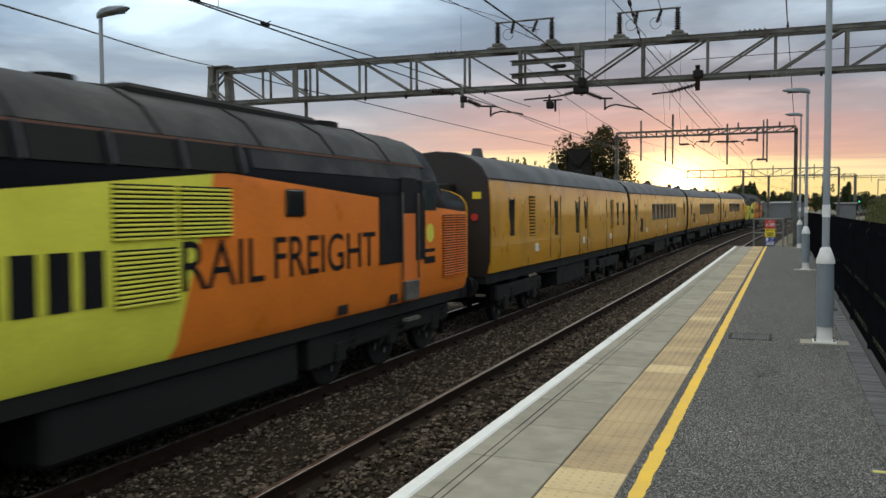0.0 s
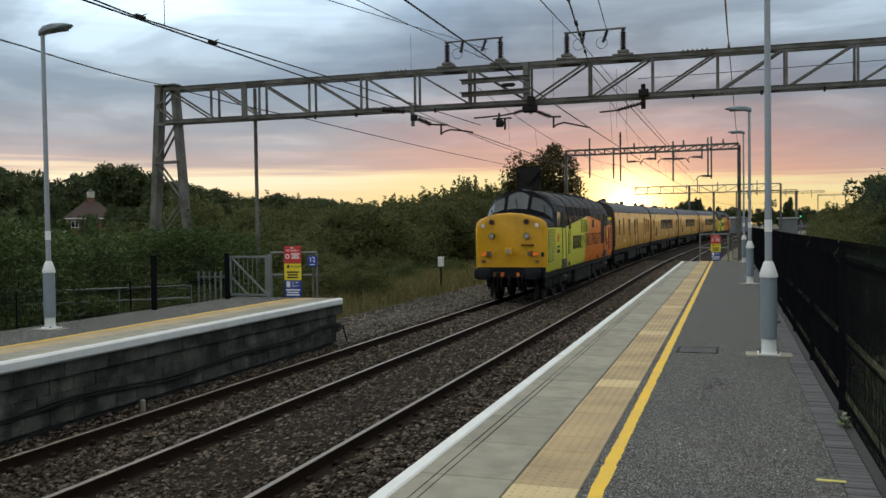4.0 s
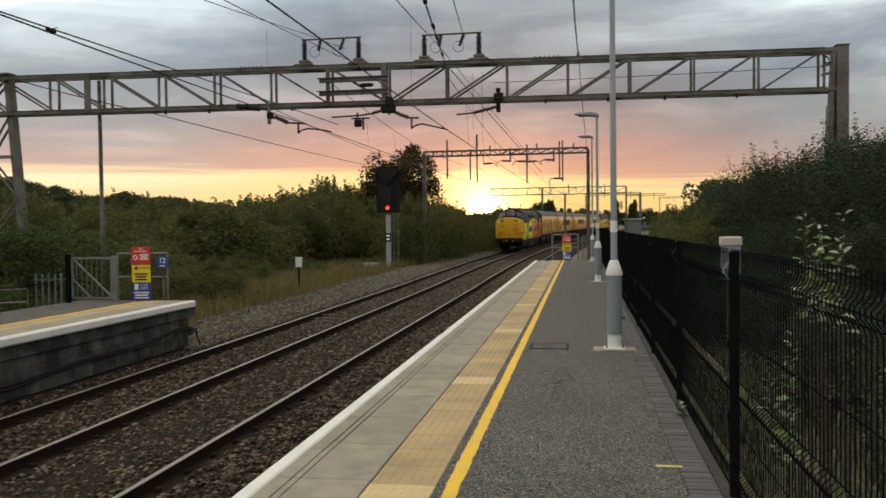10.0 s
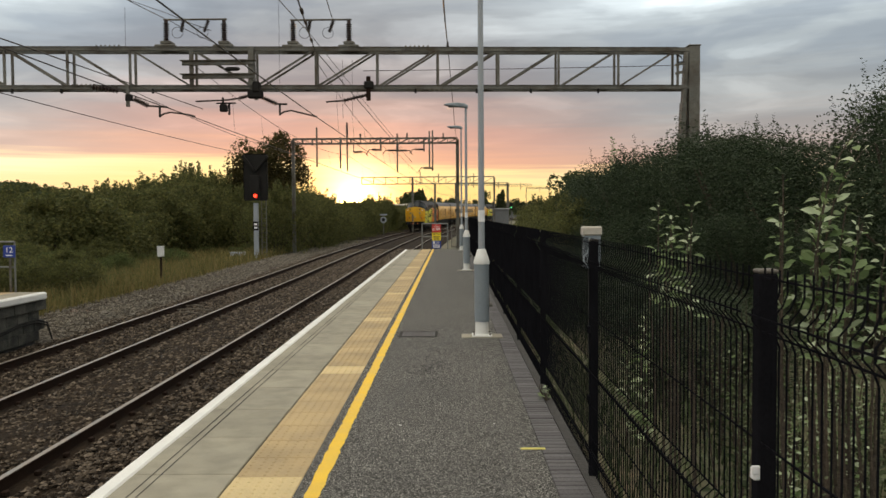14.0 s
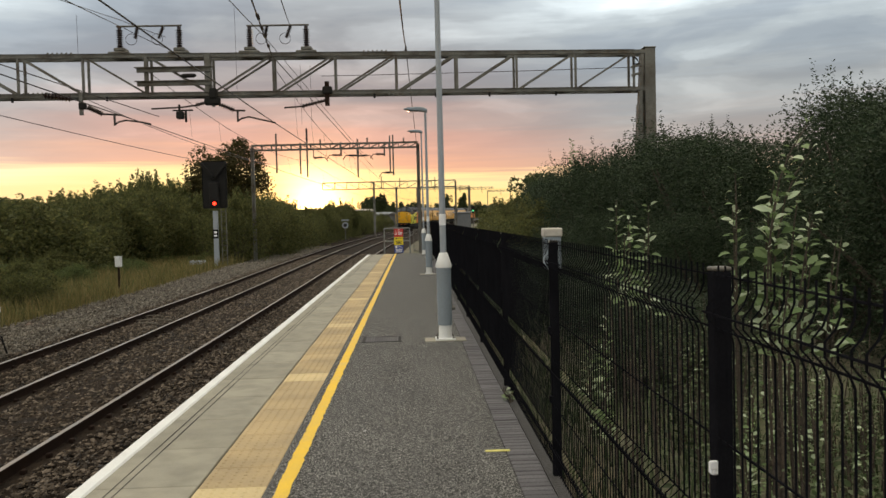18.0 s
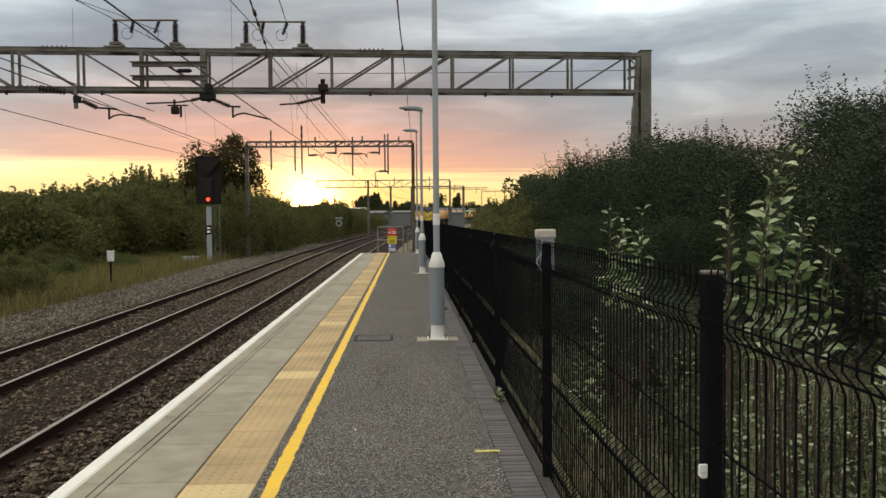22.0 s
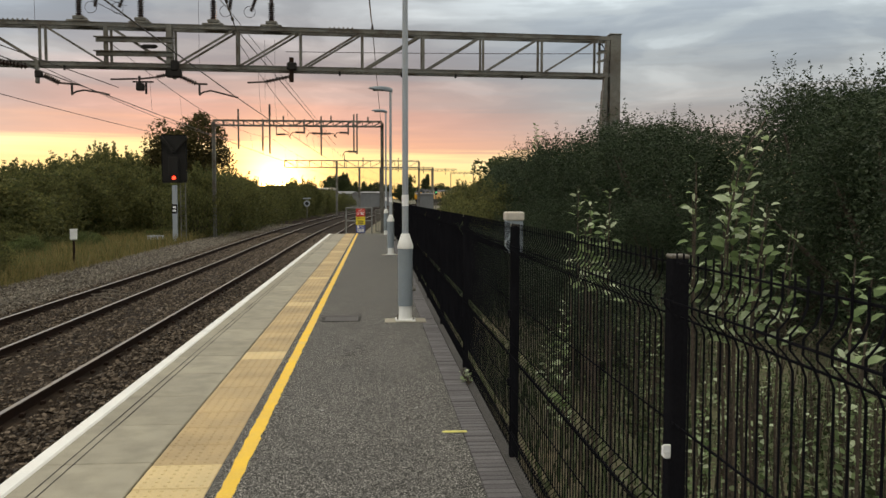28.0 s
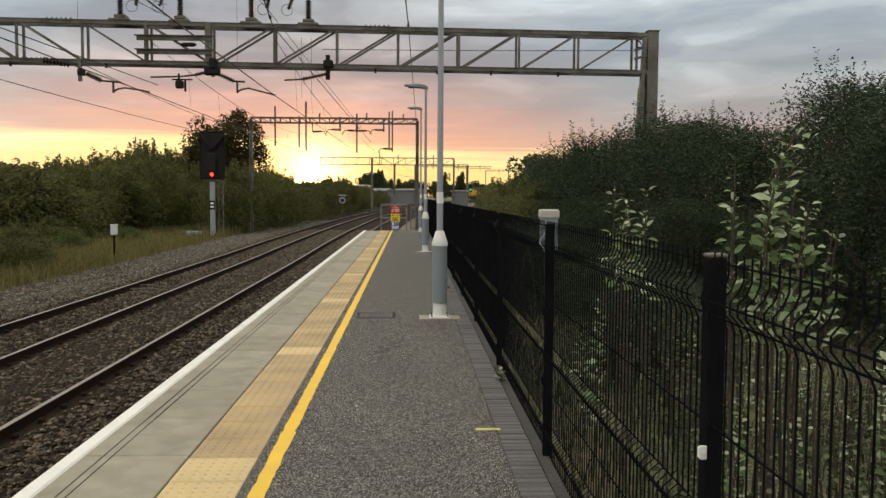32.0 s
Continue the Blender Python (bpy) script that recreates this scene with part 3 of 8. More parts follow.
def scatter_stones(count, y0, y1, x0, x1, size, seed, follow=True, material=None):
    """Loose angular stones as one mesh."""
    material = material or M_stone
    r = np.random.default_rng(seed)
    base = np.array([(1, 0, 0), (-1, 0, 0), (0, 1, 0), (0, -1, 0), (0, 0, 1), (0, 0, -1)], float)
    tri = np.array([(0, 2, 4), (2, 1, 4), (1, 3, 4), (3, 0, 4), (2, 0, 5), (1, 2, 5), (3, 1, 5), (0, 3, 5)])
    y = y0 + (y1 - y0) * r.random(count) ** (1.5 if y1 > y0 else 1.0)
    x = x0 + (x1 - x0) * r.random(count)
    sc = size * (0.55 + 0.9 * r.random(count) ** 2) * (1 + 0.012 * np.maximum(y - y0, 0))
    v = base[None] * (0.55 + 0.7 * r.random((count, 6, 1)))
    a = r.random(count) * 6.283
    ca, sa = np.cos(a), np.sin(a)
    vx = v[..., 0] * ca[:, None] - v[..., 1] * sa[:, None] + 0.35 * v[..., 2]
    vy = v[..., 0] * sa[:, None] + v[..., 1] * ca[:, None] - 0.2 * v[..., 2]
    vz = v[..., 2] * 0.8 + 0.25 * v[..., 0]
    b = np.array([bend(q) for q in y]) if follow else 0 * y
    u = x + 5.46
    near_rail = np.min(np.abs(x[:, None] - np.array([c + s * GAUGE for c in TRACKS for s in (-1, 1)])), axis=1) < 0.2
    sc = np.where(near_rail, sc * 0.6, sc)
    edge = 4.4 if material is M_stone else 6.0
    zz = -1.11 - 0.06 * near_rail + np.where(np.abs(u) > edge, -0.25 * (np.abs(u) - edge), 0)
    zz = np.maximum(zz, -1.45) + np.array([rise(q) for q in y])
    P = np.stack([x[:, None] + b[:, None] + vx * sc[:, None], y[:, None] + vy * sc[:, None], (zz + 0.03 * r.random(count))[:, None] + vz * sc[:, None] * 0.8], -1)
    F = (np.arange(count)[:, None, None] * 6 + tri[None]).reshape(-1, 3)
    me = bpy.data.meshes.new("stones")
    me.from_pydata(P.reshape(-1, 3).tolist(), [], F.tolist())
    me.materials.append(material)
    return me


build_track()
stones = new("ballast_stones", scatter_stones(84000, 4.0, 62.0, -8.9, -2.1, 0.033, 3))
tagged(stones, "loose brown and grey crushed ballast stones between the rails", "ballast", kind="stuff")
stones3 = new("ballast_stones", scatter_stones(22000, 4.3, -12.0, -8.9, -2.1, 0.033, 6))
tagged(stones3, "loose brown and grey crushed ballast stones between the rails", "ballast", kind="stuff")
stones2 = new("ballast_shoulder", scatter_stones(42000, 17.9, 80.0, -12.6, -8.7, 0.036, 4, True, M_stone_pale))
tagged(stones2, "pale brown crushed stone on the shoulder of the track", "ballast", kind="stuff")


# ---- platform with its paving ----
P_END = 39.0
FENCE_X = 0.88


def build_platform():
    tagged(part("platform_body", MB().box(EDGE + 0.12, 0.86, -30, P_END, -1.5, -0.085), M_mortar), "brick and concrete body of the platform", "platform", kind="structure")
    top = thing("platform", "grey asphalt station platform with concrete edge slabs and buff tactile paving", "platform", kind="structure")
    part("asphalt", MB().box(-0.918, 0.613, -30, P_END, -0.084, 0.0), M_asphalt, top, "coarse grey asphalt with pale chippings")
    # mastic strip behind the tactile blocks is asphalt too; yellow line on it
    nose = MB().box(EDGE, EDGE + 0.122, -30, P_END, -0.085, 0.0, 0.018)
    part("white_edge", nose, M_white, top, "white painted edge, scuffed")
    r = random.Random(5)
    slab = MB().box(-0.025, 0.619, 0.006, 0.876, -0.08, 0.0, 0.006).mesh("edge_slab", M_slab)
    y = -8.05
    while y < P_END - 0.5:
        s = part("edge_slab", slab, M_slab, top)
        s.matrix_basis = pose(EDGE + 0.15, y, r.uniform(-0.002, 0.002))
        y += 0.882
    part("edge_slabs_behind", MB().box(EDGE + 0.125, EDGE + 0.77, -30, -8.05, -0.08, 0.0), M_slab, top)
    part("joint_bed", MB().box(EDGE + 0.123, -0.93, -30, P_END, -0.084, -0.022), M_mortar, top)
    for gx in (0.245, 0.30):
        part("groove", MB().box(EDGE + gx, EDGE + gx + 0.006, -10, P_END, -0.004, 0.0032), M_mortar, top, "dark groove along the edge slabs")

    def block(domes):
        mb = MB().box(0.003, 0.427, 0.003, 0.4195, -0.08, 0.0, 0.005)
        if domes:
            for i in range(6):
                for j in range(6):
                    cx, cy = 0.045 + i * 0.067, 0.038 + j * 0.0695
                    ring = [(cx + 0.013 * math.cos(a), cy + 0.013 * math.sin(a)) for a in (0.5, 1.55, 2.6, 3.65, 4.7, 5.75)]
                    mb.add([(x, q, 0.0) for x, q in ring] + [(cx + 0.6 * (x - cx), cy + 0.6 * (q - cy), 0.005) for x, q in ring],
                           [(k, (k + 1) % 6, 6 + (k + 1) % 6, 6 + k) for k in range(6)] + [(6, 7, 8, 9, 10, 11)])
        return mb
    tact = block(True).mesh("tactile_block", M_tactile)
    pale = block(True).mesh("pale_tactile_block", M_tactile_pale)
    y, k = -7.9775, 0
    while y < P_END - 0.3:
        is_pale = (y - 4.2) % 4.225 < 0.2 or 4.6 < y < 4.8
        b = part("tactile_block", pale if is_pale else tact, M_tactile, top)
        b.matrix_basis = pose(EDGE + 0.778, y, r.uniform(-0.0015, 0.0015))
        y += 0.4225
        k += 1
    # yellow line with uneven edges
    mb, n = MB(), 800
    vs, fs = [], []
    for i in range(n):
        yy = -10 + (P_END + 10) * i / (n - 1)
        w0, w1 = r.gauss(0, 0.004), r.gauss(0, 0.004)
        vs += [(-0.853 + w0, yy, 0.004), (-0.763 + w1, yy, 0.004)]
        if i:
            fs.append((2 * i - 2, 2 * i - 1, 2 * i + 1, 2 * i))
    part("yellow_line", mb.add(vs, fs), M_yellow_line, top, "hand-painted yellow safety line with ragged edges")
    # block pavers along the fence
    pav = MB().box(0.003, 0.197, 0.003, 0.072, -0.08, 0.0, 0.006).mesh("paver", M_paver)
    for k in range(300):
        b = part("paver", pav, M_paver, top)
        b.matrix_basis = pose(0.615, 2.4 + 0.075 * k, -0.004 + r.uniform(-0.003, 0.003))
    far = MB()
    for k in range(-140, 490):
        yy = 2.4 + 0.075 * k
        if not 0 <= k < 300 and yy < P_END - 0.1:
            far.box(0.618, 0.812, yy + 0.003, yy + 0.072, -0.08, -0.004)
    tagged(part("pavers_far", far, M_paver, top), kind="stuff")
    part("kerb", MB().box(0.815, 0.90, -30, P_END, -0.085, -0.006), M_mortar, top)
    # drain grate, sunk in the asphalt
    grate = thing("drain_grate", "dark cast-iron slotted drain grate set in the asphalt", "drain grate")
    part("grate_rim", MB().box(-0.70, -0.18, 11.02, 11.06, -0.01, 0.005).box(-0.70, -0.18, 11.5, 11.54, -0.01, 0.005).box(-0.70, -0.66, 11.06, 11.5, -0.01, 0.005).box(-0.22, -0.18, 11.06, 11.5, -0.01, 0.005), M_dark, grate)
    gb = MB().box(-0.66, -0.22, 11.06, 11.5, -0.01, 0.002)
    part("grate_base", gb, M_mortar, grate)
    for i in range(14):
        x = -0.65 + i * 0.0315
        part("grate_bar", MB().box(x, x + 0.018, 11.06, 11.5, -0.005, 0.004), M_paver, grate)
    dash = MB().box(0.475, 0.645, 5.70, 5.74, 0.0, 0.004)
    single("paint_mark", dash, M_mark, "short pale yellow paint mark on the asphalt", "paint mark")
    # dark oily scuffs and pale gum spots
    for i in range(14):
        cx, cy = r.uniform(-0.4, -0.1), r.uniform(8.3, 9.6)
        n = 9
        ring = [(cx + (0.008 + 0.022 * r.random()) * math.cos(2 * math.pi * k / n) * 1.8, cy + (0.01 + 0.022 * r.random()) * math.sin(2 * math.pi * k / n), 0.003) for k in range(n)]
        part("oil_stain", MB().add(ring, [tuple(range(n))]), M_dark, top)
    for i in range(12):
        cx, cy, q = r.uniform(-0.7, 0.55), r.uniform(4, 16), r.uniform(0.006, 0.014)
        ring = [(cx + q * math.cos(k) * 1.3, cy + q * math.sin(k), 0.003) for k in (0, 1.05, 2.1, 3.14, 4.2, 5.2)]
        part("gum_spot", MB().add(ring, [tuple(range(6))]), M_sign_white, top)


def lamp_post(x, y, flip=1, tall=5.05, label=""):
    """Hinged platform lamp column: base plate, sleeve, taper, shaft, flat lantern."""
    t = thing("platform_lamp", label or "grey steel lamp column with blue-grey sleeve and flat lantern", "lamp post", group="platform lamps", at=pose(x, y, 0))
    part("foundation_pad", MB().box(-0.27, 0.27, -0.17, 0.17, -0.05, 0.008, 0.003), M_slab, t)
    bp = MB().box(-0.13, 0.13, -0.13, 0.13, 0.0, 0.03, 0.006)
    part("base_plate", bp, M_white, t, "pale grey painted base plate")
    for sx in (-1, 1):
        for sy in (-1, 1):
            part("bolt", MB().disc((sx * 0.105, sy * 0.105, 0.03), (0, 0, 1), 0.014, 0.025, 6), M_steel, t)
    part("foot", MB().tube([(0, 0, 0.03), (0, 0, 0.06), (0, 0, 0.2)], [0.095, 0.088, 0.086], 20), M_white, t, "pale grey foot", 40)
    part("sleeve", MB().tube([(0, 0, 0.2), (0, 0, 0.96)], [0.097, 0.097], 20), M_sleeve, t, "", 40)
    part("collar", MB().tube([(0, 0, 0.96), (0, 0, 1.0), (0, 0, 1.15), (0, 0, 1.16)], [0.106, 0.106, 0.056, 0.045], 20), M_white, t, "white tapered collar", 30)
    part("shaft", MB().tube([(0, 0, 1.16), (0, 0, 3.0), (0, 0, tall - 0.12)], [0.043, 0.039, 0.034], 14), M_lamp_grey, t, "", 40)
    part("number_band", MB().tube([(0, 0, 1.52), (0, 0, 1.67)], [0.0455, 0.0455], 14), M_sign_white, t, "white number band")
    part("hinge", MB().disc((0.09 * flip, 0, 0.42), (flip, 0, 0), 0.03, 0.05, 10).box(0.085 * flip - 0.012, 0.085 * flip + 0.02, -0.02, 0.02, 0.42, 0.52, 0.004), M_steel, t)
    hd = MB()
    secs = []
    for u, w, z0, z1 in ((0.06, 0.035, -0.13, -0.02), (-0.05, 0.08, -0.10, 0.03), (-0.25, 0.12, -0.075, 0.05), (-0.5, 0.10, -0.05, 0.035), (-0.62, 0.03, -0.025, 0.01)):
        u *= flip
        secs.append([(u, -w, z0 + 0.02), (u, -w, z1 - 0.03), (u, -w * 0.5, z1), (u, w * 0.5, z1), (u, w, z1 - 0.03), (u, w, z0 + 0.02), (u, w * 0.7, z0), (u, -w * 0.7, z0)])
    hd.loft(secs, closed=True)
    for i, p in enumerate(hd.v):
        hd.v[i] = (p[0], p[1], p[2] + tall)
    part("lantern", hd, M_sleeve, t, "flat grey lantern head", 45)
    part("lens", MB().box(min(-0.12 * flip, -0.5 * flip), max(-0.12 * flip, -0.5 * flip), -0.06, 0.06, tall - 0.082, tall - 0.05, 0.005), M_glass, t)
    return t


build_platform()
lamp_post(0.41, 11.08)
lamp_post(0.46, 24.2, tall=4.77)
lamp_post(0.50, 37.7, tall=5.54)
lamp_post(-11.02, 11.3, flip=-1, tall=5.1, label="grey lamp column on the far platform, sleeve scuffed")


# ---- mesh fence beside the platform ----
def build_fence():
    fence = thing("mesh_fence", "black welded wire mesh fence with V folds beside the platform", "fence", at=pose(FENCE_X, 0, 0))
    tube = MB().box(-0.026, 0.026, -0.028, 0.028, -0.5, 1.45, 0.005).mesh("fence_post", M_black)
    cap = MB().box(-0.027, 0.027, -0.029, 0.029, 1.45, 1.462, 0.004).mesh("post_cap", M_steel)
    clip = MB().box(-0.042, -0.022, -0.042, -0.012, 0.0, 0.05, 0.004).mesh("clip", M_black)
    pale = MB().box(-0.048, -0.028, -0.052, -0.024, 0.0, 0.035, 0.004).box(-0.052, -0.03, -0.056, -0.046, 0.018, 0.042, 0.002).mesh("clip", M_sign_white)
    ys = [2.34 + 2.82 * k for k in range(-3, 14)]
    # welded wire panel with V folds
    folds = [(0.05, 0), (0.16, 0), (0.185, -0.03), (0.215, -0.03), (0.24, 0), (0.64, 0), (0.665, -0.03), (0.695, -0.03), (0.72, 0), (1.27, 0), (1.30, -0.012), (1.325, -0.034), (1.355, -0.034), (1.38, -0.012), (1.41, 0), (1.47, 0)]
    n = 54

    def upright(mb, y):
        d = 0.0029
        for a, b in zip(folds[:-1], folds[1:]):
            p, q = (a[1], y, a[0]), (b[1], y, b[0])
            mb.add([(p[0] - d, p[1] - d, p[2]), (p[0] + d, p[1] - d, p[2]), (p[0], p[1] + d, p[2]), (q[0] - d, q[1] - d, q[2]), (q[0] + d, q[1] - d, q[2]), (q[0], q[1] + d, q[2])],
                   [(0, 1, 4, 3), (1, 2, 5, 4), (2, 0, 3, 5)])
        return mb

    cross = ((0.06, 0.006), (0.16, 0.006), (0.24, 0.006), (0.44, 0.006), (0.64, 0.006), (0.98, 0.006), (1.29, 0.006), (1.44, 0.006), (0.20, -0.03), (0.68, -0.03), (1.34, -0.034), (0.72, 0.006))
    places = [0.06 + (2.82 - 0.12) * k / (n - 1) for k in range(n)]
    one = upright(MB(), 0.0).mesh("upright_wire", M_black)
    lay = MB().bar((0, 0.03, 0), (0, 2.79, 0), 0.0045).mesh("cross_wire", M_black)
    whole = MB()
    for y in places:
        upright(whole, y)
    for z, x in cross + ((0.648, -0.002), (0.66, -0.02), (0.692, -0.03), (0.706, -0.018), (0.178, -0.01), (0.222, -0.01)):
        whole.bar((x, 0.03, z), (x, 2.79, z), 0.005)
    grid = whole.mesh("wire_panel", M_black)
    for i, y in enumerate(ys):
        p = part("fence_post", tube, M_black, fence)
        p.matrix_basis = pose(0, y, 0)
        part("post_cap", cap, M_steel, p, "pale grey plastic cap")
        for z in (0.45, 0.88):
            c = part("clip", pale if z > 0.7 and 0 < y < 3 else clip, M_black, p)
            c.matrix_basis = pose(0, 0, z)
        if i == len(ys) - 1:
            continue
        if 1 < y < 7:
            pan = part("fence_panel", lay, M_black, fence)
            pan.matrix_basis = pose(-0.019, y, 0.06)
            for k in places:
                part("upright_wire", one, M_black, pan).matrix_basis = pose(-0.006, k, -0.06)
            for z, x in cross[1:]:
                part("cross_wire", lay, M_black, pan).matrix_basis = pose(x - 0.006, 0, z - 0.06)
        else:
            pan = tagged(part("fence_panel", grid, M_black, fence), kind="stuff")
            pan.matrix_basis = pose(-0.025, y, 0)
    return grid


GRID = build_fence()

# pale cabinet on a post behind the fence
cab = thing("equipment_cabinet", "pale grey weatherproof equipment cabinet on a post behind the fence", "cabinet", at=pose(1.73, 10.3, 0))
# darker grey than the lid: the housing's shade is put into its colour
part("housing", MB().box(-0.10, 0.10, -0.10, 0.10, 0.95, 1.36, 0.012), M_sleeve, cab)
part("lid", MB().box(-0.115, 0.115, -0.115, 0.115, 1.35, 1.46, 0.015), M_render_wall, cab, "white overhanging lid")
part("post", MB().box(-0.04, 0.04, -0.04, 0.04, -0.6, 1.0), M_steel, cab)


# ---- warning boards ----
def bars(t, x0, x1, y, z0, z1, rows, material):
    for k in range(rows):
        z = z1 - (z1 - z0) * (k + 0.5) / rows
        h = (z1 - z0) / rows * 0.28
        inset = (0.0, 0.03, 0.015)[k % 3]
        part("text_bar", MB().box(x0 + inset, x1 - inset, y - 0.003, y, z - h, z + h), material, t)


def warning_sign(x, y, w, z0, z1, label):
    """Three boards one over the other: red, yellow, blue."""
    t = thing("warning_sign", label, "warning sign", group="platform end signs", at=pose(x, y, 0))
    h = (z1 - z0) / 3
    part("blue_board", MB().box(-w / 2, w / 2, -0.01, 0.01, z0, z0 + h - 0.01, 0.003), M_blue, t, "blue staff notice board")
    part("yellow_board", MB().box(-w / 2, w / 2, -0.01, 0.01, z0 + h, z0 + 2 * h - 0.01, 0.003), M_sign_yellow, t, "yellow danger board")
    part("red_board", MB().box(-w / 2, w / 2, -0.01, 0.01, z0 + 2 * h, z1, 0.003), M_red, t, "red prohibition board")
    s = w / 0.46
    words("NO", 0.07 * s, M_sign_white, t, pose(0, -0.012, z1 - 0.04 * s, 90, 0, 0))
    words("TRESPASSING", 0.058 * s, M_sign_white, t, pose(0, -0.012, z1 - 0.11 * s, 90, 0, 0))
    part("pictogram", MB().disc((-w * 0.3, -0.013, z0 + 2.4 * h), (0, 1, 0), 0.06 * s, 0.003, 20), M_sign_white, t, "white round pictogram")
    part("pictogram_bar", MB().disc((-w * 0.3, -0.015, z0 + 2.4 * h), (0, 1, 0), 0.035 * s, 0.003, 20), M_red, t)
    bars(t, -0.04 * s, w * 0.44, -0.01, z0 + 2.25 * h, z0 + 2.6 * h, 3, M_sign_white)
    words("DANGER", 0.085 * s, M_sign_black, t, pose(0.06 * s, -0.012, z0 + 1.8 * h, 90, 0, 0))
    tri = [(-0.17 * s, -0.012, z0 + 1.72 * h), (-0.07 * s, -0.012, z0 + 1.72 * h), (-0.12 * s, -0.012, z0 + 1.95 * h)]
    part("warning_triangle", MB().add(tri + [(a, b - 0.002, c) for a, b, c in tri], [(0, 1, 2), (5, 4, 3), (0, 3, 4, 1), (1, 4, 5, 2), (2, 5, 3, 0)]), M_sign_black, t)
    bars(t, -w * 0.36, w * 0.36, -0.01, z0 + 1.08 * h, z0 + 1.55 * h, 3, M_sign_black)
    words("STAFF\nONLY", 0.075 * s, M_sign_white, t, pose(0.07 * s, -0.012, z0 + 0.75 * h, 90, 0, 0))
    part("notice_mark", MB().box(-w * 0.38, -w * 0.16, -0.012, -0.01, z0 + 0.58 * h, z0 + 0.92 * h), M_sign_white, t)
    bars(t, -w * 0.42, w * 0.42, -0.01, z0 + 0.06 * h, z0 + 0.5 * h, 3, M_sign_white)
    for sx in (-1, 1):
        part("sign_leg", MB().box(sx * w * 0.3 - 0.02, sx * w * 0.3 + 0.02, 0.012, 0.05, -0.1, z1 - 0.05), M_steel, t)
    return t


warning_sign(-0.66, 39.15, 0.42, 0.03, 1.15, "red, yellow and blue warning board at the platform end")
warning_sign(-10.1, 18.05, 0.46, 0.0, 1.24, "red, yellow and blue warning board by the far platform gate")


def tube_fence(name, pts, tops, parent_label, radius=0.022, rails=2, z0=0.0, h=1.1, material=None, foot=0.2):
    t = thing(name, parent_label, "railing")
    material = material or M_galv
    for p in pts:
        part("upright", MB().tube([(p[0], p[1], z0 - foot), (p[0], p[1], z0 + h)], radius, 8), material, t, "", 40)
    for a, b in zip(pts[:-1], pts[1:]):
        for k in range(rails):
            z = z0 + h * (1 - k / rails)
            part("rail", MB().tube([(a[0], a[1], z - 0.015), (b[0], b[1], z - 0.015)], radius, 8), material, t, "", 40)
    return t


tube_fence("end_railing", [(-1.33, 39.22), (-0.14, 39.26)], None, "galvanised tube railing round the sign at the platform end", radius=0.03, h=1.2)
for gx in (0.05, 0.45):
    g = thing("end_gate", "grey steel mesh gate at the platform end", "gate", group="platform end gates", at=pose(gx, 39.2, 0))
    part("gate_frame", MB().bar((0, 0, 0.08), (0, 0, 1.12), 0.04).bar((0.36, 0, 0.08), (0.36, 0, 1.12), 0.04).bar((0, 0, 1.1), (0.36, 0, 1.1), 0.04).bar((0, 0, 0.1), (0.36, 0, 0.1), 0.04), M_steel, g)
    for k in range(5):
        part("gate_bar", MB().bar((0.06 + 0.06 * k, 0, 0.1), (0.06 + 0.06 * k, 0, 1.1), 0.014), M_steel, g)


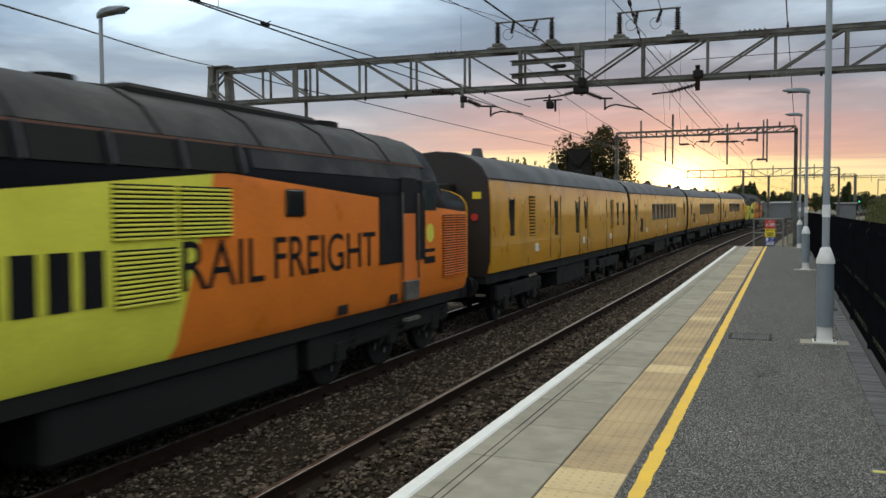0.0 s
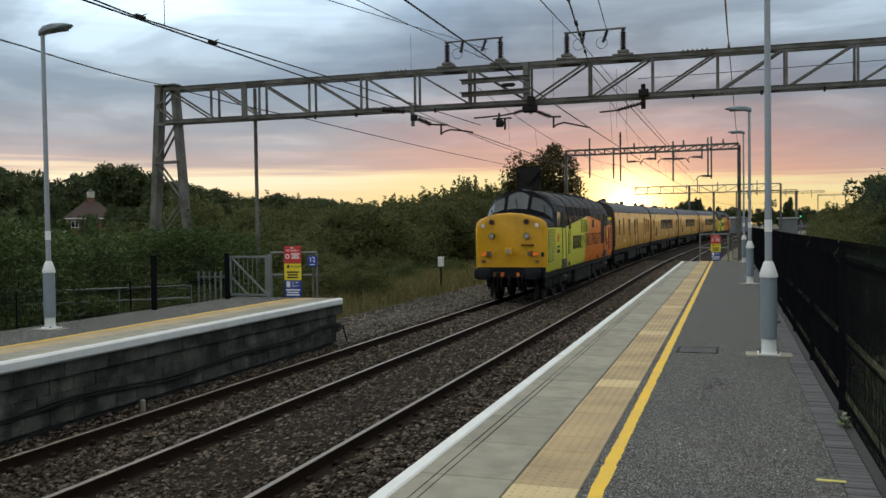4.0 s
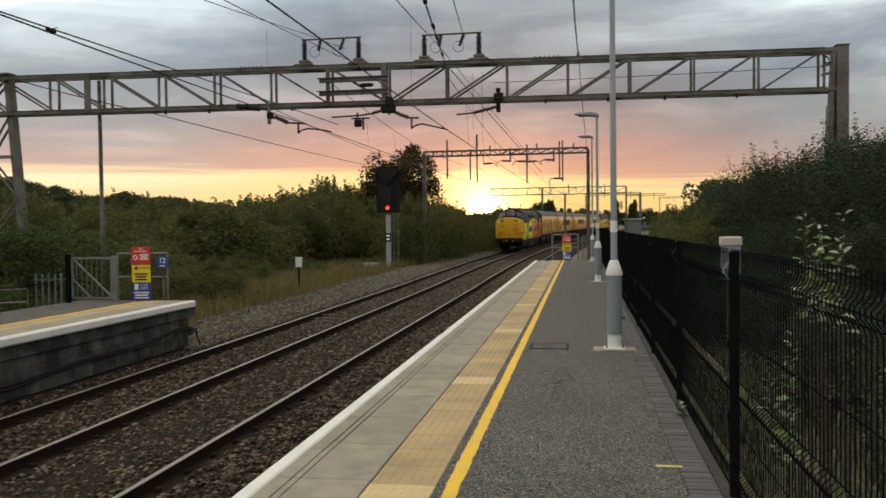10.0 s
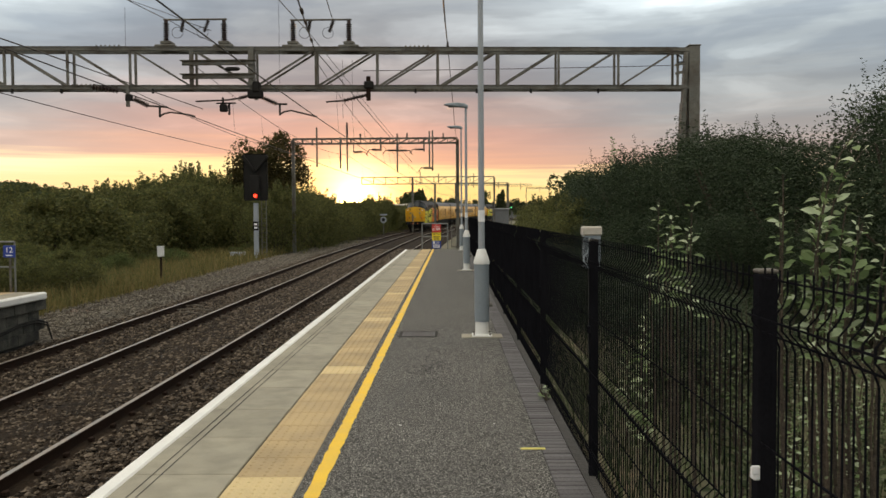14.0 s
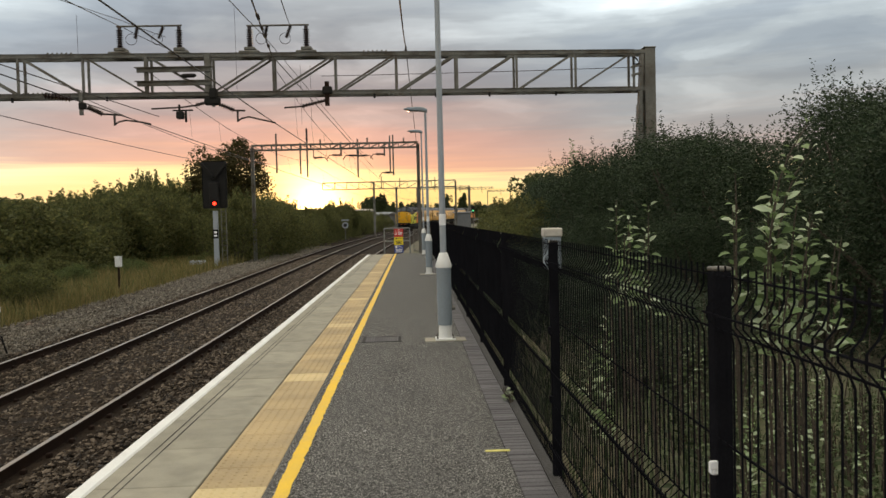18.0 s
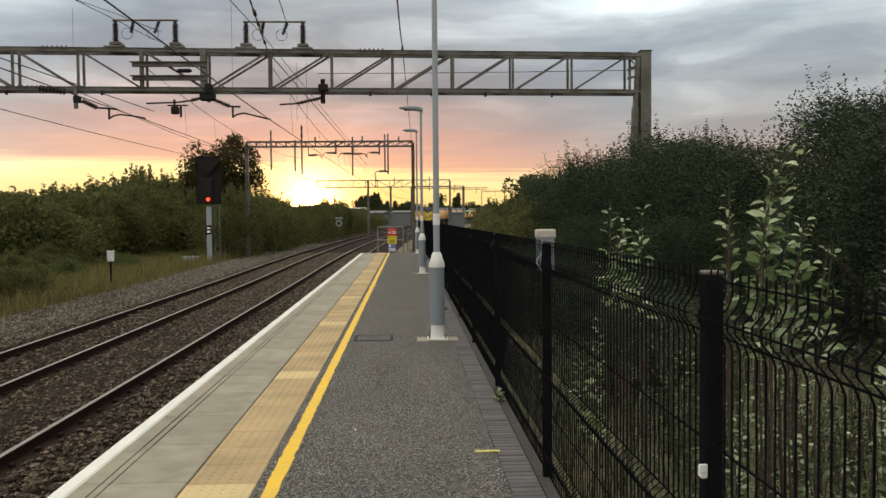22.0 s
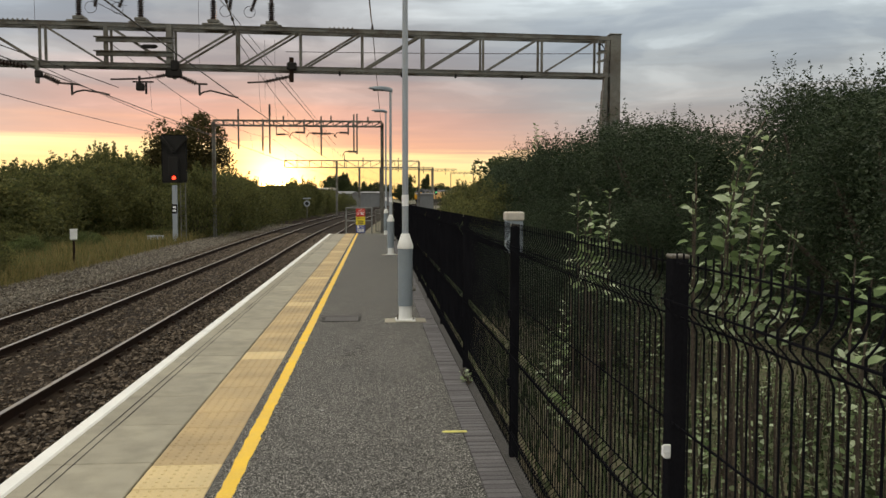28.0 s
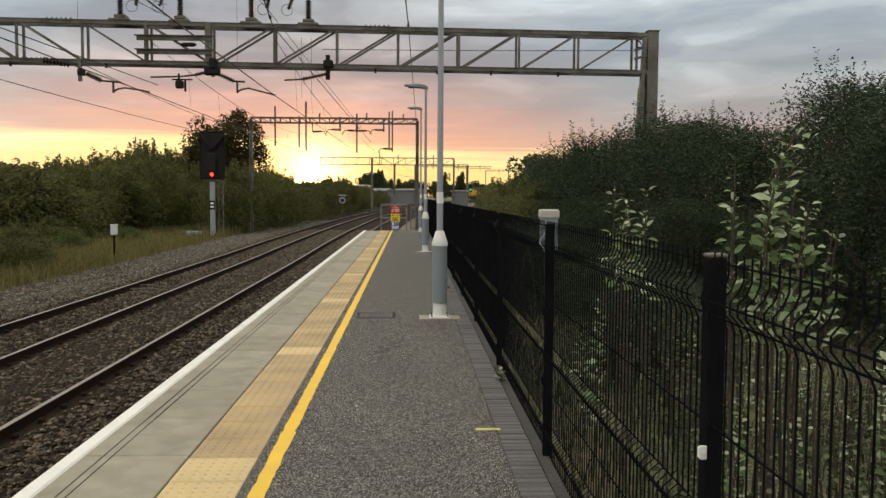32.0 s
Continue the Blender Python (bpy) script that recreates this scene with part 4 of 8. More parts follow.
# ---- far platform ----
def build_far_platform():
    y1 = 17.95
    body = thing("far_platform", "far station platform with white edge, asphalt top and stained block wall", "platform", kind="structure")
    part("core", MB().box(-11.56, -8.98, -30, y1 - 0.06, -1.5, -0.09), M_mortar, body)
    part("asphalt", MB().box(-11.6, -9.95, -30, y1, -0.09, 0.0), M_asphalt, body, "grey asphalt")
    part("edge_paving", MB().box(-9.95, -8.86, -30, y1, -0.09, -0.002, 0.004), M_tactile, body, "buff paving")
    r = random.Random(9)
    slab = MB().box(-0.52, 0, 0.004, 0.896, -0.09, 0.003, 0.004).mesh("edge_slab", M_slab)
    for k in range(18):
        part("edge_slab", slab, M_slab, body).matrix_basis = pose(-8.87, y1 - 0.9 * (k + 1), r.uniform(-0.002, 0.002))
    part("white_edge", MB().box(-8.87, LEDGE, -30, y1 + 0.02, -0.15, 0.006, 0.03), M_white, body, "rounded white painted nosing")
    vs, fs = [], []
    for i in range(80):
        yy = -4 + (y1 + 3.6) * i / 79
        a = -9.93 + r.gauss(0, 0.008)
        vs += [(a - 0.05, yy, 0.004), (a + 0.05, yy, 0.004)]
        if i:
            fs.append((2 * i - 2, 2 * i - 1, 2 * i + 1, 2 * i))
    part("yellow_line", MB().add(vs, fs), M_yellow_line, body)
    # block wall under the edge, three courses and a corbel course
    blk = MB().box(0.0, 0.10, 0.003, 0.439, 0.002, 0.216, 0.006).mesh("wall_block", M_block)
    for c in range(4):
        for k in range(24):
            y = y1 - 0.05 - 0.442 * (k + 1) + (0.22 if c % 2 else 0)
            if y + 0.44 > y1 + 0.2:
                continue
            b = part("wall_block", blk, M_block, body)
            b.matrix_basis = pose(-8.98 + r.uniform(-0.006, 0.006) + (0.06 if c == 3 else 0), y, -1.03 + 0.218 * c)
    part("wall_rest", MB().box(-8.98, -8.90, -30, 7.1, -1.2, -0.15), M_block, body)
    for c in range(4):
        for k in range(6):
            b = part("wall_block", blk, M_block, body)
            b.matrix_basis = pose(-9.2 - 0.44 * k + (0.2 if c % 2 else 0), y1 - 0.06, -1.03 + 0.218 * c, 0, 0, 90)
    cable = MB()
    r2 = random.Random(2)
    for off in (0.0, 0.05):
        pts = [(-8.84 + r2.uniform(-0.01, 0.02), -4 + 0.6 * k, -0.78 + off + 0.05 * math.sin(k * 0.9) + (0.0 if k < 30 else 0.03 * (k - 30))) for k in range(36)]
        pts += [(-8.82, 17.7, -0.62 + off), (-8.78, 18.05, -0.72 + off), (-8.75, 18.2, -1.05)]
        cable.tube(pts, 0.018, 6)
    single("wall_cable", cable, M_dark, "black cables slung along the platform wall", "cable")
    mk = thing("marker_stone", "small white concrete marker by the platform wall", "marker", at=pose(-8.5, 10.5, -1.12))
    part("stone", MB().box(-0.035, 0.035, -0.03, 0.03, 0, 0.2, 0.012), M_slab, mk)


build_far_platform()

# railings, gate and posts on the far platform
rail_pts = [(-17.6, 12.9), (-16.3, 14.0), (-15.0, 15.1), (-13.7, 16.2), (-12.45, 17.25)]
tube_fence("platform_railing", rail_pts, None, "low galvanised tube railing behind the far platform", radius=0.022, rails=3, z0=-0.55, h=0.88, foot=0.9)
for px, py, ph in ((-11.42, 14.55, 1.12), (-11.46, 17.3, 1.08), (-12.1, 9.0, 1.1)):
    p = thing("black_post", "black square steel post at the back of the far platform", "fence post", group="far platform posts", at=pose(px, py, 0))
    part("tube", MB().box(-0.045, 0.045, -0.045, 0.045, -1.4 if px < -12 else -0.4, ph, 0.006), M_black, p)
    part("cap", MB().box(-0.05, 0.05, -0.05, 0.05, ph, ph + 0.02, 0.006), M_black, p)
back = thing("mesh_fence", "black wire mesh fence behind the far platform", "fence")
for py in (8.9, 11.72, 14.54):
    tagged(part("fence_panel", GRID, M_black, back), kind="stuff").matrix_basis = pose(-12.35 + (py - 8.9) * 0.06, py, -0.25, 0, 0, -4)
    part("fence_post", MB().box(-0.012, 0.012, -0.012, 0.012, -1.4, 0.6, 0.003), M_black, back).matrix_basis = pose(-12.35 + (py - 8.9) * 0.06, py, 0)
for k in range(6):
    x = -12.34 + 0.145 * k
    p = thing("palisade_pale", "grey galvanised palisade fence pale", "fence pale", group="palisade pales", at=pose(x, 17.4 + 0.02 * k, 0))
    part("pale", MB().box(-0.027, 0.027, -0.01, 0.01, -1.4, 0.66 - 0.02 * (k % 2), 0.004), M_galv, p)
    part("bracket", MB().box(-0.07, 0.07, 0.012, 0.03, 0.5, 0.54), M_galv, p)
gate = thing("access_gate", "grey galvanised steel access gate with diagonal braces, closed", "gate", at=pose(-11.58, 17.62, 0))
part("gate_frame", MB().bar((0, 0, 0.05), (0, 0, 1.02), 0.05).bar((1.0, 0, 0.05), (1.0, 0, 1.02), 0.05).bar((0, 0, 1.0), (1.0, 0, 1.0), 0.05).bar((0, 0, 0.08), (1.0, 0, 0.08), 0.05), M_galv, gate)
part("brace", MB().bar((0.03, 0.01, 0.98), (0.97, 0.01, 0.12), 0.035), M_galv, gate)
part("brace", MB().bar((0.03, 0.01, 0.5), (0.45, 0.01, 0.1), 0.03), M_galv, gate)
for k in range(6):
    part("gate_bar", MB().bar((0.12 + 0.125 * k, 0, 0.08), (0.12 + 0.125 * k, 0, 1.0), 0.012), M_galv, gate)
part("gate_post", MB().box(1.04, 1.12, -0.04, 0.04, -0.3, 1.05, 0.008), M_galv, gate)
tube_fence("ramp_railing", [(-10.72, 18.1), (-9.5, 18.15)], None, "galvanised tube railing at the far platform ramp", h=1.1)
st = thing("ramp_strut", "steel strut bracing the ramp railing", "strut")
part("strut", MB().tube([(-10.4, 18.1, 0.95), (-9.95, 18.5, -0.6)], 0.02, 8), M_galv, st)
num = thing("car_stop_sign", "blue number board with white 12 on the ramp railing", "sign", at=pose(-9.55, 18.02, 0.88))
part("board", MB().box(-0.13, 0.13, -0.01, 0.01, -0.13, 0.13, 0.006), M_blue, num)
words("12", 0.17, M_sign_white, num, pose(0, -0.012, 0.03, 90, 0, 0))
part("text_bar", MB().box(-0.07, 0.07, -0.013, -0.01, -0.095, -0.075), M_sign_white, num)
part("sign_bracket", MB().box(-0.02, 0.02, 0.01, 0.05, -0.9, 0.1), M_steel, num)


# ---- overhead line ----
def insulator(parent, p, h=0.62, name="post_insulator"):
    mb = MB()
    prof = [(0.0, 0.09), (0.03, 0.09)]
    for k in range(8):
        z = 0.06 + k * (h - 0.12) / 8
        prof += [(z, 0.055), (z + 0.02, 0.10), (z + 0.035, 0.06)]
    prof += [(h - 0.04, 0.055), (h, 0.06)]
    mb.tube([(p[0], p[1], p[2] + z) for z, _ in prof], [r for _, r in prof], 12)
    return part(name, mb, M_insul, parent, "brown ribbed porcelain insulator", 30)


def rod_insulator(parent, a, b, thick=1.0):
    a, b = Vector(a), Vector(b)
    pts, rs = [], []
    n = 8
    for k in range(n):
        for u, r in ((0.0, 0.03), (0.35, 0.065), (0.6, 0.03)):
            pts.append(a + (b - a) * ((k + u) / n))
            rs.append(r * thick)
    pts.append(b)
    rs.append(0.03)
    return part("rod_insulator", MB().tube(pts, rs, 8), M_insul, parent, "brown ribbed insulator", 30)


def truss(parent, ax, ay, bx, by, zb, zt, depth, panels, turn, w=0.09):
    """Box truss: four chords, posts and leaning diagonals on both faces."""
    A, B = Vector((ax, ay, 0)), Vector((bx, by, 0))
    d = (B - A) / panels
    nrm = Vector((-d.y, d.x, 0)).normalized() * depth / 2
    for s in (-1, 1):
        for z in (zb, zt):
            o = nrm * s + Vector((0, 0, z))
            part("chord", MB().bar(A + o, B + o, w, w * 1.25), M_steel, parent)
            part("chord_flange", MB().bar(A + o + Vector((0, 0, w * 0.62)), B + o + Vector((0, 0, w * 0.62)), w * 1.5, 0.012), M_steel, parent)
        for k in range(panels + 1):
            p = A + d * k + nrm * s
            part("post", MB().bar(p + Vector((0, 0, zb)), p + Vector((0, 0, zt)), w * 0.75, w * 0.6), M_steel, parent)
            if k < panels:
                q = A + d * (k + 1) + nrm * s
                up = (p.x + q.x) / 2 > turn
                z0, z1 = (zb, zt) if up else (zt, zb)
                part("diagonal", MB().bar(p + Vector((0, 0, z0)), q + Vector((0, 0, z1)), w * 0.6, w * 0.6), M_steel, parent)
    for k in range(panels):
        p, q = A + d * k, A + d * (k + 1)
        for z in (zb, zt):
            part("lacing", MB().bar(p - nrm + Vector((0, 0, z)), q + nrm + Vector((0, 0, z)), w * 0.5, 0.03), M_steel, parent)


GY = lambda x: 25.1 + 0.05 * x


def build_gantry():
    g = thing("overhead_gantry", "galvanised lattice portal gantry carrying the overhead line", "gantry")
    zb, zt = 5.36, 6.47
    truss(g, -18.18, GY(-18.18), 6.78, GY(6.78), zb, zt, 0.5, 14, -5.6)
    for s in (-0.25, 0.25):
        for z in (zb, zt):
            part("chord_end", MB().bar((6.78, GY(6.78) + s, z), (7.14, GY(7.14) + s, z), 0.09, 0.11), M_steel, g)
    # twin column right: heavy section and a laced leg beside it
    y = GY(7.3)
    col = MB()
    col.box(7.13, 7.45, y - 0.30, y - 0.28, -1.0, 6.58).box(7.13, 7.45, y + 0.28, y + 0.30, -1.0, 6.58).box(7.27, 7.31, y - 0.28, y + 0.28, -1.0, 6.58)
    part("column", col, M_steel, g)
    part("column_leg", MB().bar((7.06, y - 0.2, 6.4), (6.98, y - 0.2, 4.9), 0.10, 0.22).bar((6.98, y - 0.2, 4.9), (6.72, y - 0.2, -1.0), 0.14, 0.28), M_steel, g)
    part("column_cap", MB().box(7.10, 7.48, y - 0.33, y + 0.33, 6.58, 6.61, 0.01), M_steel, g)
    for z0, z1 in ((5.0, 4.3), (4.3, 3.6), (3.6, 2.9)):
        part("column_lacing", MB().bar((6.98 - 0.044 * (4.9 - z0), y - 0.2, z0), (7.2, y - 0.2, z1), 0.05), M_steel, g)
    for k, z in enumerate((5.3, 5.75, 6.0)):
        part("bracket_arm", MB().bar((6.72, y - 0.3, z), (7.1, y - 0.3, z + 0.1), 0.07), M_steel, g)
    part("cable_coil", MB().tube([(6.86, y - 0.35, 6.25 + 0.14 * 0), (6.75, y - 0.35, 6.3), (6.78, y - 0.35, 6.08), (6.95, y - 0.35, 6.1), (6.86, y - 0.35, 6.25)], 0.025, 6), M_dark, g)
    # splayed lattice legs left
    yl = GY(-18.3)
    lx = lambda z: -18.5 - 0.07 * (6.6 - z)
    rx = lambda z: -17.92 + 0.075 * (6.6 - z)
    part("leg", MB().bar((lx(6.6), yl, 6.62), (lx(-1.6), yl, -1.6), 0.22, 0.34), M_steel, g)
    part("leg", MB().bar((rx(6.5), yl, 6.5), (rx(-1.6), yl, -1.6), 0.18, 0.30), M_steel, g)
    zs = (6.45, 5.9, 5.3, 4.0, 2.7, 1.2, -0.3)
    for k, (a, b) in enumerate(zip(zs[:-1], zs[1:])):
        for s in (-0.14, 0.14):
            p, q = ((lx(a), a), (rx(b), b)) if k % 2 else ((rx(a), a), (lx(b), b))
            part("leg_brace", MB().bar((p[0], yl + s, p[1]), (q[0], yl + s, q[1]), 0.06, 0.05), M_steel, g)
    for z in (5.3, 4.0, 1.2):
        part("leg_tie", MB().bar((lx(z), yl - 0.18, z), (rx(z), yl - 0.18, z), 0.08, 0.10), M_steel, g)
    part("leg_cap", MB().box(lx(6.6) - 0.14, rx(6.5) + 0.12, yl - 0.2, yl + 0.2, 6.60, 6.66, 0.01), M_steel, g)
    # mid-span hanger frame with cross bars
    yy = GY(-6.4) - 0.3
    for x in (-7.5, -5.76):
        part("hanger", MB().bar((x, yy, 6.5), (x, yy, 5.4), 0.16 if x > -6 else 0.1, 0.1), M_steel, g)
    for z in (6.05, 5.66):
        part("cross_channel", MB().box(-7.75, -5.64, yy - 0.1, yy - 0.04, z - 0.07, z + 0.07, 0.01).box(-7.8, -5.6, yy - 0.16, yy - 0.03, z + 0.055, z + 0.08, 0.004), M_steel, g, "rusty steel channel")
    for z in (5.86,):
        part("clamp_box", MB().tube([(-6.5, yy - 0.14, z), (-6.42, yy - 0.14, z), (-6.12, yy - 0.14, z), (-6.05, yy - 0.14, z)], [0.02, 0.06, 0.06, 0.02], 8), M_dark, g, "dark wire clamp", 30)
    # insulators on the top chord in two pairs with a bus bar
    for xa, xb in ((-8.25, -6.58), (-4.58, -2.95)):
        for x in (xa, xb):
            y = GY(x)
            part("insulator_seat", MB().box(x - 0.3, x + 0.3, y - 0.28, y + 0.28, 6.53, 6.60, 0.02).box(x - 0.16, x + 0.16, y - 0.2, y + 0.2, 6.62, 6.72, 0.02), M_steel, g)
            insulator(g, (x, y - 0.1, 6.70), 0.62)
        part("bus_bar", MB().tube([(xa - 0.08, GY(xa) - 0.1, 7.34), (xb + 0.08, GY(xb) - 0.1, 7.36)], 0.028, 8), M_steel, g)
        for x, dx in ((xa + 0.5, 0.05), (xb - 0.45, 0.12)):
            rod_insulator(g, (x, GY(x) - 0.1, 7.32), (x - dx, GY(x) - 0.15, 6.98))
            n = 14
            part("jumper_loop", MB().tube([(x + 0.16 * math.sin(2 * math.pi * k / n) - 0.15, GY(x) - 0.2, 6.95 + 0.16 * math.cos(2 * math.pi * k / n)) for k in range(n + 1)], 0.008, 5), M_wire, g)
    # earth wire post near the column
    part("earth_post", MB().tube([(-0.05, GY(0), 6.5), (-0.05, GY(0), 6.75)], [0.06, 0.02], 8), M_insul, g)
    # registrations under the beam: bracket, ribbed rod, tube, drop and the bowed pull-off arm
    for xb, bot, ia, ib, xe, za, drop, xc, zc in ((-9.3, 4.79, (-9.2, 5.04), (-8.7, 4.81), -8.16, 4.77, 0.29, -7.36, 4.48), (-5.62, 4.98, (-5.6, 5.11), (-5.02, 4.86), -4.72, 4.85, 0.32, -3.86, 4.46)):
        y = GY(xb) - 0.35
        part("drop_bracket", MB().bar((xb, y, 5.42), (xb, y, bot), 0.09, 0.09), M_steel, g)
        part("bracket_clamp", MB().box(xb - 0.06, xb + 0.14, y - 0.07, y + 0.07, ia[1] - 0.09, ia[1] + 0.10, 0.02), M_dark, g)
        rod_insulator(g, (ia[0] + 0.08, y, ia[1] - 0.03), (ib[0], y, ib[1]), 1.25)
        part("arm_tube", MB().tube([(ib[0], y, ib[1]), (xe, y, za)], 0.03, 6), M_wire, g)
        xm = xe - 0.22
        part("arm_drop", MB().bar((xm, y, za + 0.02), (xm, y, za - drop), 0.05), M_wire, g)
        part("arm", MB().tube([(xm, y, za - drop + 0.03), (xm + 0.12, y, za - drop + 0.10), (xm + 0.32, y, za - drop + 0.14), (xc - 0.2, y, zc + 0.07), (xc, y, zc + 0.02)], 0.026, 6), M_wire, g, "curved pull-off arm", 40)
    y = GY(-6) - 0.35
    rod_insulator(g, (-5.66, y, 5.14), (-6.13, y, 5.03), 1.15)
    part("stay_rod", MB().tube([(-6.1, y, 5.03), (-6.5, y, 4.98), (-7.38, y, 4.95)], 0.026, 6), M_wire, g)
    part("tension_block", MB().box(-6.68, -6.46, y - 0.08, y + 0.08, 4.64, 4.86, 0.03).box(-6.78, -6.2, y - 0.04, y + 0.02, 4.87, 4.91, 0.01).box(-6.62, -6.56, y - 0.02, y + 0.02, 4.84, 5.06, 0.01).box(-6.44, -6.38, y - 0.02, y + 0.02, 4.55, 4.9, 0.01), M_dark, g, "dark clamp block")
    part("junction_gear", MB().box(-5.86, -5.42, y - 0.1, y + 0.1, 5.02, 5.26, 0.04).box(-5.7, -5.5, y - 0.14, y + 0.14, 5.2, 5.5, 0.03), M_dark, g, "dark cluster of clamps under the beam")
    y = GY(-2.4) - 0.35
    part("drop_bracket", MB().bar((-2.37, y, 5.66), (-2.37, y, 4.96), 0.12, 0.10), M_rail_side, g)
    part("bracket_clamp", MB().box(-2.5, -2.22, y - 0.08, y + 0.08, 5.30, 5.52, 0.03), M_dark, g)
    rod_insulator(g, (-2.42, y, 5.12), (-3.12, y, 4.96), 1.15)
    part("stay_rod", MB().tube([(-3.12, y, 4.96), (-3.62, y, 4.93)], 0.026, 6), M_wire, g)
    # warning markers and cable ties clipped along the chords
    for x, z in ((-10.2, 6.56), (-10.9, 5.44), (-1.3, 6.56), (-0.6, 5.30)):
        for k in range(6):
            part("chord_clip", MB().box(x + 0.13 * k, x + 0.13 * k + 0.05, GY(x) - 0.33, GY(x) - 0.29, z - 0.07, z + 0.005, 0.012), M_steel, g)
    rod_insulator(g, (-10.3, GY(-10) - 0.35, 5.36), (-9.55, GY(-9.6) - 0.35, 5.26), 1.6)
    for x in (-12.6, -11.2, -8.6, -1.0, 0.8, 2.4, 4.4):
        part("cable_clip", MB().box(x - 0.03, x + 0.03, GY(x) - 0.33, GY(x) - 0.25, 5.18, 5.31, 0.01), M_dark, g)
    # side pole under the left third
    part("side_pole", MB().tube([(-15.12, GY(-15.1) + 0.35, -1.5), (-15.12, GY(-15.1) + 0.35, 6.4)], [0.07, 0.06], 10), M_steel, g, "slim steel pole", 40)
    part("side_pole_collar", MB().box(-15.22, -15.02, GY(-15.1) - 0.33, GY(-15.1) - 0.28, 5.32, 6.5), M_steel, g)


build_gantry()


def portal(y, x0, x1, zt, drops, label, depth=0.35, h=0.42, panels=14, posts=(1, 1), dz=0.0, dirx=0.0):
    t = thing("overhead_portal", label, "gantry", group="far gantries")
    truss(t, x0, y, x1, y + dirx, zt - h, zt, depth, panels, (x0 + x1) / 2, 0.07)
    for k, x in enumerate((x0, x1)):
        if posts[k]:
            yy = y + (dirx if k else 0)
            part("mast", MB().box(x - 0.11, x + 0.11, yy - 0.02, yy + 0.02, -1.4, zt - 0.1).box(x - 0.11, x - 0.08, yy - 0.12, yy + 0.12, -1.4, zt - 0.1).box(x + 0.08, x + 0.11, yy - 0.12, yy + 0.12, -1.4, zt - 0.1), M_steel, t)
    for x, up, down in drops:
        yy = y + dirx * (x - x0) / (x1 - x0) - 0.2
        part("drop_post", MB().bar((x, yy, zt + up), (x, yy, zt - down), 0.1), M_steel, t)
    return t


# second portal with its drop arms, and those beyond
p2y = 57.0
G2 = portal(p2y, -10.65, 0.5, 6.78, [(-9.0, 0.75, 1.9), (-7.41, 0.1, 2.0), (-6.95, 0.75, 2.2), (-3.56, 0.3, 2.3), (-1.39, 0.45, 2.05), (-1.18, 0.5, 2.2), (-6.05, 0.3, 0.0), (-4.68, 0.1, 0.85), (-1.76, 0.0, 0.9), (-2.9, 0.35, 0.0), (-0.45, 0.3, 0.0)],
            "far lattice portal with drop posts over the bend", h=0.33, panels=17)
for x, z, s in ((-6.51, 5.86, 1), (-4.68, 6.0, -1), (-3.6, 5.95, -1), (-3.5, 5.93, 1), (-1.76, 6.0, -1), (-1.2, 4.75, -1)):
    part("arm_hanger", MB().bar((x, p2y - 0.25, z), (x, p2y - 0.25, z + 0.5), 0.06), M_steel, G2)
    rod_insulator(G2, (x, p2y - 0.25, z), (x + 0.6 * s, p2y - 0.25, z + 0.02), 1.7)
    part("arm", MB().tube([(x + 0.5 * s, p2y - 0.25, z), (x + 0.75 * s, p2y - 0.25, z + 0.02), (x + 0.95 * s, p2y - 0.25, z - 0.25)], 0.03, 6), M_wire, G2)
insulator(G2, (-6.95, p2y - 0.2, 7.1), 0.75)
portal(108, -11.4, 5.65, 6.43, [(-3.86, 0.7, 0.9), (-1.5, 0.4, 0.85), (1.0, 0.3, 1.0), (3.0, 0.4, 1.4)], "far lattice portal against the sunset", h=0.88, depth=0.5, panels=11, posts=(0, 1))
for x, z in ((-4.85, 6.4), (-1.97, 5.6)):
    mp = thing("line_mast", "slim steel overhead line mast beyond the platform", "mast", group="line masts", at=pose(x, 108, 0))
    part("mast", MB().box(-0.13, 0.13, -0.12, 0.12, -1.2, z), M_steel, mp)
    part("cap", MB().box(-0.15, 0.15, -0.14, 0.14, z, z + 0.04), M_steel, mp)
portal(165, 1.0, 11.4, 7.75, [(3, 0.2, 1.5), (6, 0.4, 1.8), (9.5, 0.2, 1.2)], "distant lattice portal over the bend", h=0.45, panels=12)
portal(215, 11.3, 20.8, 9.2, [(14.6, 0.5, 1.5), (18, 0.3, 1.5)], "distant steel portal over the bend", h=0.5, panels=10, posts=(1, 0))
mp = thing("line_mast", "slim steel overhead line mast beyond the platform", "mast", group="line masts", at=pose(14.6, 215, 0))
part("mast", MB().box(-0.2, 0.2, -0.15, 0.15, -0.6, 9.3), M_steel, mp)
portal(268, 24.2, 31.5, 9.95, [(28.5, 0.3, 1.5)], "distant plain portal by the depot", h=0.35, panels=6)


def wire(name, pts, r, sag=0.0, label="", cat="wire", n=10):
    """Line through points with sag between each pair."""
    out = []
    for a, b in zip(pts[:-1], pts[1:]):
        a, b = Vector(a), Vector(b)
        for k in range(n):
            u = k / n
            p = a + (b - a) * u
            p.z -= sag * 4 * u * (1 - u)
            out.append(p)
    out.append(Vector(pts[-1]))
    return single(name, MB().tube(out, r, 5), M_wire, label or "thin dark overhead wire", cat, group="overhead wires")


